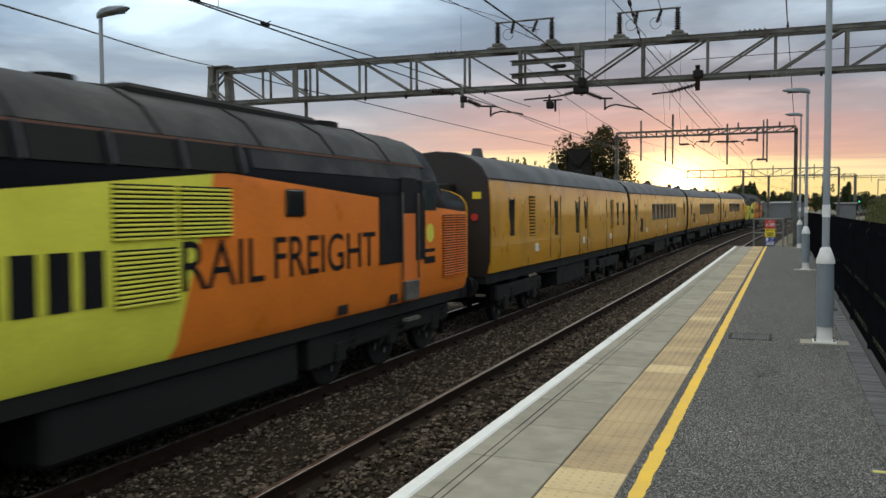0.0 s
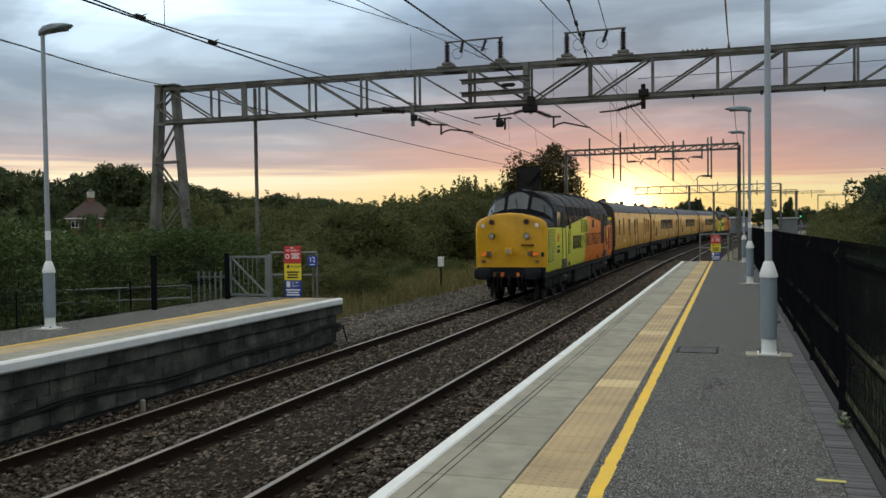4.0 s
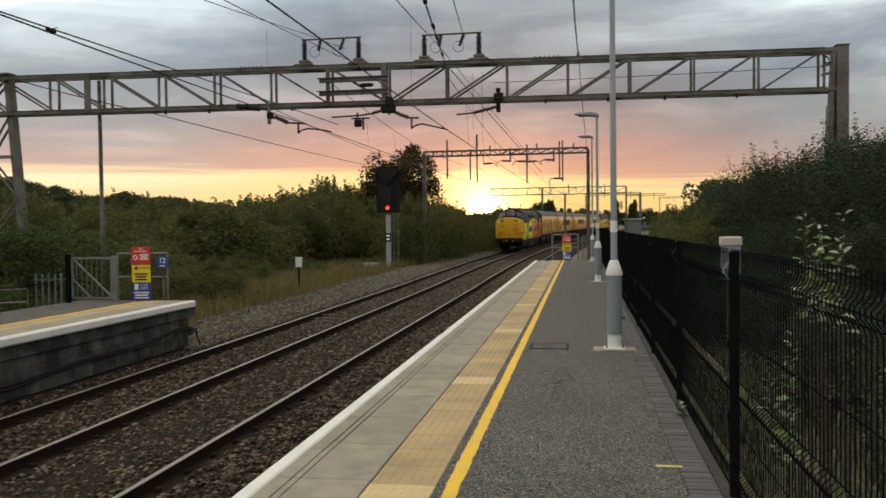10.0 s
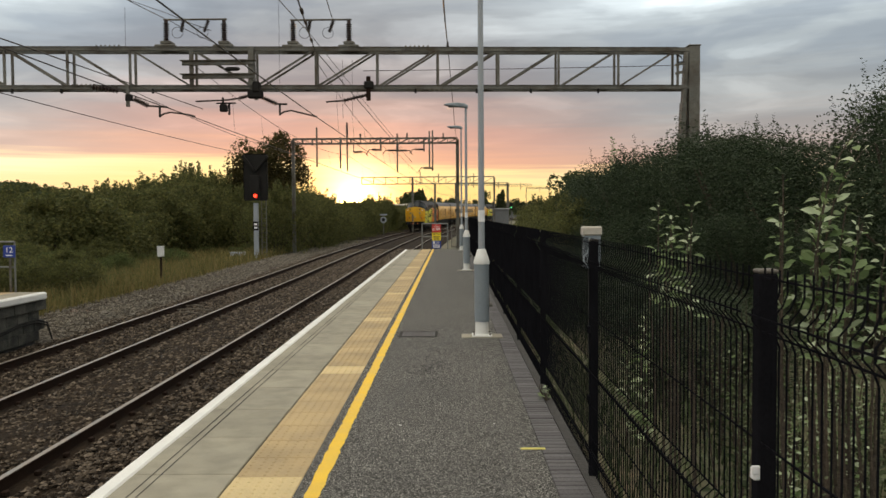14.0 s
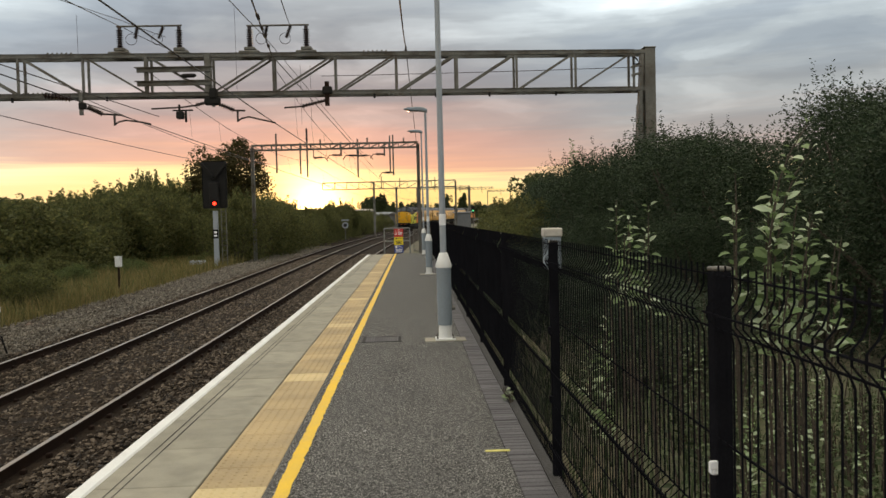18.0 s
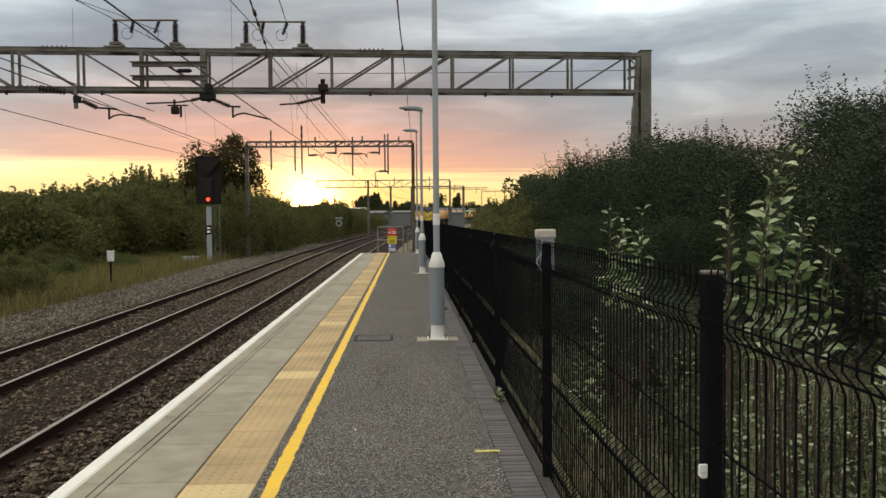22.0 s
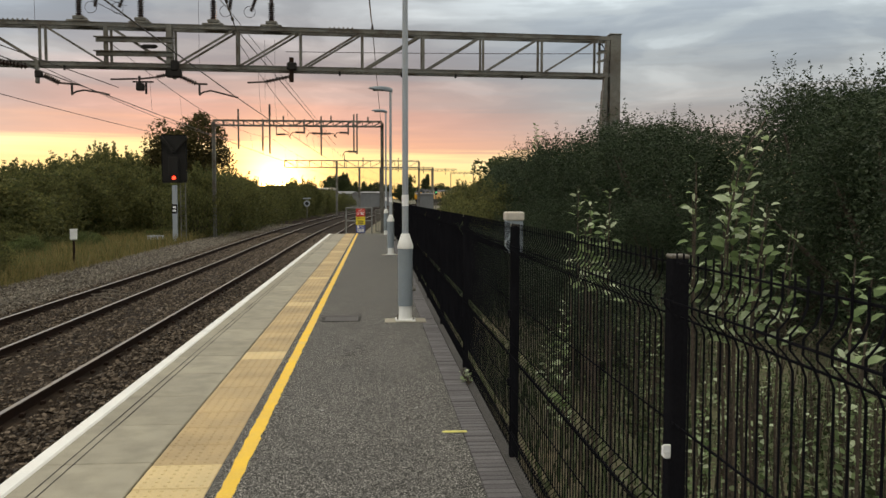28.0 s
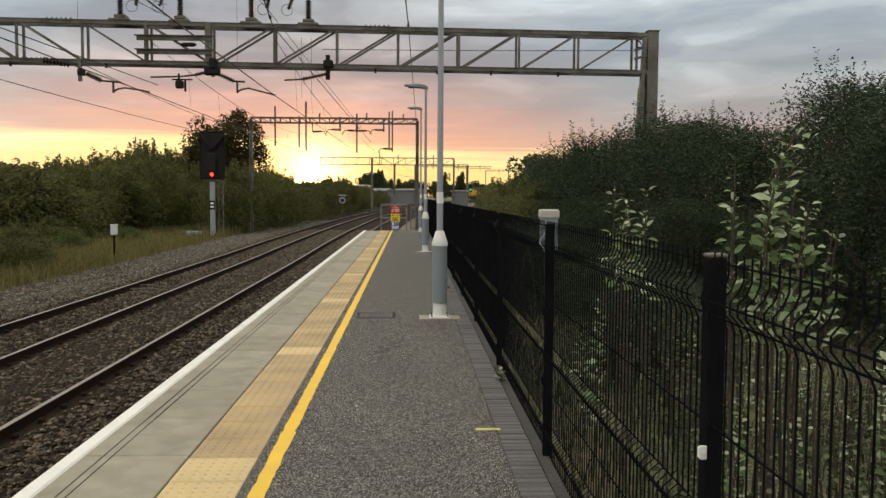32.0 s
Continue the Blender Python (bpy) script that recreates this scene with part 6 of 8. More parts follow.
for row, (d0, d1, k0, k1, step) in enumerate(((230, 300, 0.9, 1.02, 0.62), (150, 210, 0.62, 0.88, 1.2), (90, 140, 0.0, 0.4, 2.2))):
    a = -50.0
    while a < -9:
        d = R.uniform(d0, d1)
        x, y = d * math.sin(radians(a)), d * math.cos(radians(a))
        zb = float(ground_z(x, y)) - 0.4
        top = 1.62 + d * math.tan(radians(skyline(a) * R.uniform(k0, k1)))
        s = max(0.25, top - zb)
        a += step * R.uniform(0.7, 1.3)
        if row and (-44.6 < a < -38.0 or a < -46):
            continue
        if row == 0 and -44 < a < -39 and d < 215:
            continue
        base = (far_a, far_b)[R.random() > 0.6]
        s = s / top_of(base)
        q = put(base, x, y, 1.0, R.uniform(0, 360))
        w = min(1.5, max(0.55, s * R.uniform(0.9, 1.3)))
        q.scale = (w, w, s)
# low undergrowth added close behind the fence; its dark leaves stand for the gloom there
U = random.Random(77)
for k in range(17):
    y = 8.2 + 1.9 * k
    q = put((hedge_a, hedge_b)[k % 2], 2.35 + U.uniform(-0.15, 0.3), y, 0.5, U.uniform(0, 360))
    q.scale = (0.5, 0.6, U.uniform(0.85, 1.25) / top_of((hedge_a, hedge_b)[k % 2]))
# hedge on the bank at the right
HEDGE = [(5.8, 0.8), (6.4, 1.6), (7.2, 2.2), (8.0, 2.45), (9.5, 2.25), (10.4, 2.7), (11.4, 3.15), (12.8, 3.75), (14, 4.2), (15, 4.55), (16.8, 5.2), (18.3, 5.4), (20.0, 5.1), (21.8, 4.7), (23.5, 4.7), (25, 5.1), (26.7, 6.0), (27.6, 6.8), (31, 7.2), (60, 8.0)]


def hedge_top(x, y):
    a = math.degrees(math.atan2(x, y))
    el = HEDGE[0][1]
    for (a0, e0), (a1, e1) in zip(HEDGE[:-1], HEDGE[1:]):
        if a0 <= a <= a1:
            el = e0 + (e1 - e0) * (a - a0) / (a1 - a0)
    return 1.62 + math.hypot(x, y) * math.tan(radians(el))


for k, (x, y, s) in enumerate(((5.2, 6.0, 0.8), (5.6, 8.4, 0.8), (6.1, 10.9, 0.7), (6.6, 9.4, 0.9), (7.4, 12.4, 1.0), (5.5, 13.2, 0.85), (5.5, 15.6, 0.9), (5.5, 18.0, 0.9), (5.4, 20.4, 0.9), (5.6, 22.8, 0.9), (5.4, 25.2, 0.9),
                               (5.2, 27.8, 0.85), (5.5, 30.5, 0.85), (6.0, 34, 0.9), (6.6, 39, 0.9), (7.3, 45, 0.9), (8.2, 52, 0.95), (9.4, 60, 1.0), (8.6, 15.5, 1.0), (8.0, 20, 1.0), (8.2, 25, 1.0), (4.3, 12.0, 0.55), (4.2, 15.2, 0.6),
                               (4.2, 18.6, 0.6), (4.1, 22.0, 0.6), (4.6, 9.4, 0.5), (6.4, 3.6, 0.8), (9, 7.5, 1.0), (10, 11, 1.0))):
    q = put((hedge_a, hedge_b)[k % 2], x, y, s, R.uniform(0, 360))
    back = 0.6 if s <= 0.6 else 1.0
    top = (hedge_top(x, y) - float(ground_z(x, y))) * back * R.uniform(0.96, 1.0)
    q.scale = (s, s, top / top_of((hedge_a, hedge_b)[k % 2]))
for x, y, s in ((4.0, 26, 0.8), (4.2, 29, 0.9), (4.6, 32.5, 0.95), (5.0, 36, 1.0), (5.4, 40, 1.0), (6.0, 45, 1.0), (6.6, 50, 1.0), (3.6, 31, 0.6), (4.0, 37, 0.7)):
    q = put(shrub_line, x, y, s, R.uniform(0, 360))
    q.scale = (s * 0.8, s * 0.8, (1.62 + y * math.tan(radians(R.uniform(0.4, 1.6))) - float(ground_z(x, y))) / top_of(shrub_line))
for k in range(26):
    y = 62 + 6.5 * k
    x = 11 + bend(y) + 0.035 * (y - 60) + R.uniform(-1, 2)
    put((shrub_a, shrub_b, shrub_c)[k % 3], x, y, R.uniform(0.7, 1.0), R.uniform(0, 360), zs=R.uniform(0.6, 0.9))
for x, y, s in ((11.5, 78, 0.62), (14, 84, 0.66), (17, 80, 0.66), (15.0, 70, 0.5), (20, 90, 0.7), (24, 96, 0.7), (30, 105, 0.8), (13.5, 60, 0.45), (17, 62, 0.55), (21, 66, 0.6)):
    put(far_a, x, y, s, R.uniform(0, 360))


def shoot(t, x, y, top, g, leafsize, lean=0.035, low=0.1, leaves=None, arch=0.0, gap=0.12):
    """One upright stem with arching leaves in pairs, smaller towards the tip."""
    dx, dy = g.uniform(-lean, lean), g.uniform(-lean, lean)
    at = lambda u: Vector((x + dx * u * u + arch * u ** 10 + 0.015 * math.sin(6 * u + x * 9), y + dy * u * u, -0.05 + (top + 0.05) * u))
    part("stem", MB().tube([at(u) for u in (0, 0.2, 0.4, 0.6, 0.8, 0.9, 0.95, 1)], [0.009, 0.008, 0.007, 0.005, 0.004, 0.0035, 0.003, 0.002], 5), M_bark, t)
    lv, k, z = MB(), 0, low
    while z < top:
        u = (z + 0.05) / (top + 0.05)
        for q in (0, math.pi):
            if g.random() < gap:
                continue
            a = k * 1.57 + q + g.uniform(-0.5, 0.5)
            L = leafsize * g.uniform(0.55, 1.2) * (1.15 - 0.65 * u ** 3)
            d = Vector((math.cos(a), math.sin(a), g.uniform(-0.1, 1.1))).normalized()
            w = d.cross(Vector((g.uniform(-0.9, 0.9), g.uniform(-0.9, 0.9), 1))).normalized()
            n = w.cross(d)
            if n.z < 0:
                n = -n
            W = L * g.uniform(0.2, 0.32)
            bend_down = -n * L * g.uniform(0.05, 0.4)
            st = at(u) + d * 0.015
            m1, m2, tip = st + d * L * 0.35, st + d * L * 0.7 + bend_down * 0.3, st + d * L + bend_down
            fold = n * W * 0.25
            lv.add([st, m1 + w * W + fold, m2 + w * W * 0.85 + fold, tip, m2 - w * W * 0.85 + fold, m1 - w * W + fold, m1, m2], [(0, 1, 6), (6, 1, 2, 7), (7, 2, 3), (3, 4, 7), (7, 4, 5, 6), (6, 5, 0)])
        z += g.uniform(0.022, 0.04)
        k += 1
    part("foliage", lv, leaves, t, "pale green oval leaves", 60)


def sapling(shoots, seed, label, leafsize=0.085, low=0.25, leaves=None, arch=0.0, gap=0.12):
    """Young plant of several shoots given by place and height."""
    g = random.Random(seed)
    cx, cy = shoots[0][0], shoots[0][1]
    z = float(ground_z(cx, cy))
    t = thing("sapling", label, "sapling", group="saplings by the fence", at=pose(cx, cy, z))
    for x, y, top in shoots:
        shoot(t, x - cx, y - cy, top - z, g, leafsize, low=low, leaves=leaves or M_leaf_sap, arch=arch, gap=gap)
    return t


sapling([(1.42, 3.2, 1.945), (1.44, 3.22, 1.86)], 1, "tall pale green sapling arching above the mesh fence", 0.082, 1.25, None, 0.17, 0.25)
sapling([(1.38, 3.16, 1.66), (1.50, 3.22, 1.66), (1.44, 3.1, 1.58), (1.55, 3.2, 1.6), (1.42, 3.3, 1.74)], 7, "pale side shoots of the tall sapling", 0.076, 1.25, None, 0.03, 0.25)
sapling([(1.27, 3.2, 1.765), (1.29, 3.24, 1.62)], 2, "slim pale green shoot with rounded leaves beside the mesh fence", 0.066, 1.35, None, -0.02, 0.3)
sapling([(1.43, 3.15, 1.45), (1.47, 3.1, 1.42), (1.58, 3.1, 1.50), (1.55, 3.2, 1.46), (1.64, 3.2, 1.5), (1.36, 3.05, 1.36)], 3, "bushy young shoots with pale leaves by the mesh fence", 0.08, 1.2, None, 0.03, 0.3)
sapling([(1.3, 4.88, 1.58), (1.25, 4.78, 1.5), (1.36, 5.0, 1.6), (1.3, 5.14, 1.70), (1.3, 4.47, 1.66), (1.33, 4.6, 1.5), (1.2, 4.95, 1.4)], 4, "clump of pale leafy shoots behind the mesh fence", 0.078, 1.22, None, 0.0, 0.3)
sapling([(1.3, 2.14, 1.46), (1.36, 2.2, 1.4)], 5, "young pale shoot leaning on the mesh fence", 0.075, 1.3)
sapling([(1.35, 5.9, 0.75), (1.4, 6.0, 0.9), (1.3, 6.2, 0.7)], 6, "low pale green weeds behind the mesh fence", 0.07, 0.1)
for x, y, top in ((0.823, 7.26, 0.14), (0.835, 7.33, 0.10)):
    w = thing("sapling", "small yellow-green weed growing from the joint by the fence", "weed", group="weeds by the fence", at=pose(x, y, -0.004))
    for k in range(5):
        shoot(w, 0.012 * (k % 3) - 0.012, 0.02 * (k - 2), top * (0.6 + 0.1 * k), random.Random(k), 0.04, 0.06, 0.02, M_leaf_sap, 0.0, 0.3)
WR = random.Random(61)
for n in range(64):
    y = WR.uniform(3.0, 8.5)
    x = WR.uniform(1.7, 3.6)
    top = WR.uniform(0.15, 0.6) if WR.random() < 0.7 else WR.uniform(0.6, 1.05)
    sapling([(x + WR.uniform(-0.2, 0.2), y + WR.uniform(-0.2, 0.2), top * WR.uniform(0.6, 1.0)) for _ in range(4)], 70 + n, "low leafy weeds in the rough ground behind the fence", 0.042 if n % 5 else 0.05, 0.05, M_leaf_weed if n % 5 else M_leaf_sap)
for n in range(26):
    x, y = WR.uniform(1.25, 2.5), WR.uniform(2.2, 4.4)
    top = WR.uniform(0.25, 0.95)
    sapling([(x + WR.uniform(-0.15, 0.15), y + WR.uniform(-0.15, 0.15), top * WR.uniform(0.6, 1.0)) for _ in range(3)], 200 + n, "low leafy weeds in the rough ground behind the fence", 0.055, 0.05, M_leaf_weed if n % 3 else M_leaf_sap, 0.0, 0.2)
# a thin spray of leaves standing out of the hedge
sapling([(5.9, 30.5, 4.3), (6.0, 30.5, 3.9)], 99, "thin leafy shoot standing out of the hedge", 0.22, 2.0)


def grass(name, count, area, h, seed, material, label, dens=None):
    g = np.random.default_rng(seed)
    x = area[0] + (area[1] - area[0]) * g.random(count)
    y = area[2] + (area[3] - area[2]) * g.random(count) ** 1.3
    z = np.array([float(ground_z(a, b)) for a, b in zip(x, y)])
    x = x + np.array([bend(b) for b in y])
    hh = h * (0.35 + 0.9 * g.random(count) ** 1.4)
    a = g.random(count) * 6.28
    lean = hh * (0.15 + 0.4 * g.random(count))
    w = (0.008 + 0.012 * g.random(count)) * min(1.0, h * 1.6)
    d = np.stack([np.cos(a), np.sin(a), 0 * a], 1)
    s = np.stack([-np.sin(a), np.cos(a), 0 * a], 1)
    p = np.stack([x, y, z - 0.03], 1)
    m = p + d * (lean * 0.35)[:, None] + np.array([0, 0, 1]) * (hh * 0.6)[:, None]
    t = p + d * lean[:, None] + np.array([0, 0, 1]) * hh[:, None]
    V = np.stack([p - s * w[:, None], p + s * w[:, None], m + s * w[:, None] * 0.8, m - s * w[:, None] * 0.8, t], 1).reshape(-1, 3)
    i = np.arange(count) * 5
    F = np.concatenate([np.stack([i, i + 1, i + 2], 1), np.stack([i, i + 2, i + 3], 1), np.stack([i + 3, i + 2, i + 4], 1)])
    tagged(new(name, mesh_np(name, V, F, material)), label, "grass", kind="stuff")


grass("verge_grass", 80000, (-27, -11.2, 18.2, 85), 0.75, 31, M_grass, "tall dry yellow-green grass on the verge")
grass("verge_weeds", 26000, (-26, -11.9, 18.4, 75), 0.5, 34, M_leaf, "low green weeds among the verge grass")
grass("bank_grass", 15000, (0.98, 4.4, 1.0, 22), 0.28, 32, M_leaf_weed, "low green weeds and grass behind the mesh fence")
grass("bank_far_grass", 16000, (1.5, 11.0, 24, 110), 0.7, 33, M_grass, "rough grass along the bank")


# ---- far buildings ----
def house(x, y, rz, w, d, h, rise, label, wall, z=None):
    t = thing("house", label, "house", at=pose(x, y, float(ground_z(x, y)) if z is None else z, 0, 0, rz))
    part("wall", MB().box(-w / 2, w / 2, -d / 2, d / 2, -3, h), wall, t)
    e = 0.5
    vs = [(-w / 2 - e, -d / 2 - e, h), (w / 2 + e, -d / 2 - e, h), (w / 2 + e, d / 2 + e, h), (-w / 2 - e, d / 2 + e, h), (-w * 0.12, 0, h + rise), (w * 0.12, 0, h + rise)]
    part("roof", MB().add(vs, [(0, 1, 5, 4), (1, 2, 5), (2, 3, 4, 5), (3, 0, 4), (3, 2, 1, 0)]), M_rooftile, t, "brown tiled hipped roof")
    part("fascia", MB().box(-w / 2 - e, w / 2 + e, -d / 2 - e - 0.06, -d / 2 - e, h - 0.25, h + 0.02), M_white, t, "white fascia board")
    ch = part("chimney", MB().box(-0.7, 0.7, -0.5, 0.5, h + rise - 1.2, h + rise + 0.7, 0.03), M_brick_red, t)
    part("chimney_top", MB().box(-0.75, 0.75, -0.55, 0.55, h + rise + 0.7, h + rise + 1.9, 0.05), M_render_wall, ch, "white rendered chimney top")
    part("cap", MB().tube([(0, 0, h + rise + 1.9), (0, 0, h + rise + 2.5)], [0.85, 0.05], 4), M_train_roof, ch, "dark pointed cap")
    for k in range(3):
        xx = -w * 0.32 + k * w * 0.32
        wn = part("window", MB().box(xx - 0.7, xx + 0.7, -d / 2 - 0.05, -d / 2, h - 2.0, h - 0.6), M_sign_white, t, "white framed window")
        for s in (-0.34, 0.34):
            part("pane", MB().box(xx + s - 0.28, xx + s + 0.28, -d / 2 - 0.07, -d / 2 - 0.05, h - 1.9, h - 0.7), M_glass, wn)
    return t


house(-127, 142.5, 41, 9.5, 9, 1.6, 3.6, "brick house with brown hipped roof and white chimney among trees", M_brick_red, z=3.2)
house(-152, 138, 45, 10, 9, 2.0, 3.0, "small house with brown hipped roof among trees", M_brick_red, z=4.0)
# depot sheds and parked stock where the line bends away
def shed(x, y, rz, w, d, h, label, roof=None):
    t = thing("depot_shed", label, "shed", group="far sheds", at=pose(x, y, float(ground_z(x, y)), 0, 0, rz))
    part("wall", MB().box(-w / 2, w / 2, -d / 2, d / 2, -1, h), M_far_metal, t)
    part("roof", MB().add([(-w / 2 - 0.3, -d / 2 - 0.3, h), (w / 2 + 0.3, -d / 2 - 0.3, h), (w / 2 + 0.3, d / 2 + 0.3, h), (-w / 2 - 0.3, d / 2 + 0.3, h), (-w / 2 - 0.3, 0, h + w * 0.08), (w / 2 + 0.3, 0, h + w * 0.08)],
         [(0, 1, 5, 4), (2, 3, 4, 5), (1, 2, 5), (3, 0, 4), (3, 2, 1, 0)]), roof or M_train_roof, t)
    for k in range(3):
        xx = -w * 0.3 + k * w * 0.3
        part("door", MB().box(xx - w * 0.08, xx + w * 0.08, -d / 2 - 0.08, -d / 2, 0, h * 0.7), M_far_metal, t, "roller door")


shed(9.0, 150, -4, 2.8, 8, 3.0, "low grey trackside building beyond the fence")
shed(-7.3, 172, -8, 6.4, 12, 3.2, "low depot shed with a pale pitched roof", M_far_metal)
shed(0.0, 200, -10, 5.4, 14, 3.2, "low depot shed with a pale pitched roof", M_far_metal)
shed(-13.0, 210, -8, 5.0, 12, 4.6, "pale rendered depot building", M_render_wall)
shed(34, 360, 0, 20, 16, 4.5, "grey clad industrial unit")
shed(58, 420, 10, 26, 16, 5.0, "grey clad industrial unit")
shed(-44, 380, 0, 30, 16, 4.5, "grey clad industrial unit beyond the bend")
poplar = make_tree("tree", 11, 1.1, 2500, 0.5, M_leaf_far, 19, "tall slim poplar on the skyline", low=0.05)
poplar.matrix_basis = pose(17.5, 300, -1.3)


def skyline_tree(base, a, el, d, w, h=0):
    """A far tree whose top stands at a given height over the horizon."""
    x, y = d * math.sin(radians(a)), d * math.cos(radians(a))
    z = float(ground_z(x, y))
    q = put(base, x, y, 1.0, R.uniform(0, 360))
    q.scale = (w, w, (1.62 + d * math.tan(radians(el)) - z) / top_of(base))


for a, el in ((-2.62, 1.62), (-2.13, 1.70), (-1.9, 1.66), (-2.35, 1.5), (3.58, 1.6)):
    skyline_tree(poplar, a, el, 300, 0.8, 10.8)
for a, el, w in ((-3.4, 1.2, 0.5), (-3.1, 1.42, 0.5), (-2.8, 1.45, 0.5), (-2.45, 1.4, 0.5), (-2.1, 1.35, 0.5), (-1.75, 1.2, 0.5), (-1.3, 1.1, 0.5), (-0.75, 1.1, 0.5), (-0.3, 0.95, 0.5), (0.05, 1.08, 0.5), (0.45, 1.0, 0.5), (1.0, 0.9, 0.6),
                 (1.7, 0.95, 0.6), (2.42, 1.55, 0.5), (2.9, 0.8, 0.5), (3.3, 0.95, 0.5), (4.0, 0.85, 0.5), (4.4, 1.0, 0.5), (4.9, 0.8, 0.6), (5.5, 0.85, 0.6), (6.1, 0.85, 0.6), (-4.2, 0.7, 0.5), (-5.2, 0.75, 0.5)):
    skyline_tree((far_a, far_b)[int(a * 10) % 2], a, el, R.uniform(285, 340), w, 9.0 if int(a * 10) % 2 == 0 else 11.0)
for k in range(40):
    a = R.uniform(-8, 9)
    d = R.uniform(360, 480)
    skyline_tree((far_a, far_b)[k % 2], a, R.uniform(0.45, 0.8), d, R.uniform(0.6, 0.9))
# trees that half hide the house on the hill
for a, el, d, w in ((-43.6, 2.1, 150, 0.45), (-40.4, 1.75, 152, 0.42), (-41.9, 1.15, 140, 0.4), (-45.0, 2.5, 160, 0.5)):
    skyline_tree(far_a, a, el, d, w)
# two distant signals showing green
for a, el, d in ((2.99, 0.31, 150), (4.15, 0.43, 160)):
    x, y = d * math.sin(radians(a)), d * math.cos(radians(a))
    z = 1.62 + d * math.tan(radians(el))
    t = thing("distant_signal", "distant colour-light signal showing green", "railway signal", group="distant signals", at=pose(x, y, z))
    part("mast", MB().box(-0.07, 0.07, 0.12, 0.26, float(ground_z(x, y)) - z - 0.2, 0.3), M_steel, t)
    part("head", MB().box(-0.28, 0.28, 0.0, 0.14, -0.45, 0.9, 0.05), M_dark, t, "black signal head")
    part("green_lens", MB().disc((0, -0.01, 0), (0, -1, 0), 0.16, 0.02, 16), M_green_light, t, "lit green lens")


# ---- the train ----
LOCO_L, GAP = 16.3, 1.5


def bow(x, w=1.275):
    """How far the rounded nose stands forward at x."""
    return 0.29 * (1 - min(1.0, abs(x) / w) ** 2.6)


def half_section(pts, y, b=0.0):
    """Full ring of a body section from its right half, bottom to top, its middle bowed forward."""
    return [(x, y - b * bow(x), z) for x, z in pts] + [(-x, y - b * bow(x), z) for x, z in pts[::-1][1:]]


def wheelset(parent, y, r=0.55):
    """Axle with two wheels, turning on its own."""
    w = new("wheelset")
    w.parent = parent
    w.location = (0, y, r)
    for s in (-1, 1):
        wh = part("wheel", MB().tube([(s * 0.72, 0, 0), (s * 0.75, 0, 0), (s * 0.85, 0, 0), (s * 0.86, 0, 0)], [r + 0.03, r, r, r - 0.05], 24), M_dark, w)
        for k in range(5):
            a = 2 * math.pi * k / 5
            part("wheel_mark", MB().disc((s * 0.861, 0.3 * math.cos(a), 0.3 * math.sin(a)), (s, 0, 0), 0.05, 0.01, 8), M_steel, w)
        part("axle_cover", MB().disc((s * 0.98, 0, 0), (s, 0, 0), 0.11, 0.05, 14), M_sign_yellow, w, "yellow axle box cover")
    part("axle", MB().tube([(-0.98, 0, 0), (0.98, 0, 0)], 0.08, 10), M_dark, w)
    return w


def bogie(parent, y, base, axles, r=0.5):
    b = part("bogie", MB().box(-1.08, -0.9, y - base / 2 - 0.7, y + base / 2 + 0.7, 0.5, 0.85, 0.04).box(0.9, 1.08, y - base / 2 - 0.7, y + base / 2 + 0.7, 0.5, 0.85, 0.04).box(-0.9, 0.9, y - 0.3, y + 0.3, 0.5, 0.9, 0.03), M_dark, parent, "sooty black bogie frame")
    sets = []
    for k in range(axles):
        ay = y - base / 2 + base * k / (axles - 1)
        sets.append(wheelset(parent, ay, r))
        for s in (-1, 1):
            part("axle_box", MB().box(s * 1.0 - 0.1, s * 1.0 + 0.1, ay - 0.17, ay + 0.17, r - 0.16, r + 0.16, 0.03), M_dark, b)
            pts = [(s * 1.05 + 0.07 * math.cos(q), ay + 0.36 + 0.07 * math.sin(q), 0.42 + 0.016 * q) for q in [i * 0.9 for i in range(26)]]
            part("spring", MB().tube(pts, 0.018, 5), M_dark, b)
        for s in (-1, 1):
            part("brake_rod", MB().bar((s * 1.04, ay - 0.5, 0.4), (s * 1.04, ay - 0.15, 0.62), 0.05), M_dark, b)
    return sets


def grille(parent, x, y0, y1, z0, z1, n, col):
    s = 1 if x > 0 else -1
    g = part("side_grille", MB().box(min(x, x + s * 0.012), max(x, x + s * 0.012), y0, y1, z0, z1), M_dark, parent, "louvred body side grille")
    sl = MB().box(min(x, x + s * 0.035), max(x, x + s * 0.035), y0, y1, 0.0, (z1 - z0) / n * 0.55, 0.004).mesh("louvre", col)
    for k in range(n):
        o = part("louvre", sl, col, g)
        o.location = (s * 0.008, 0, z0 + (z1 - z0) * k / n)


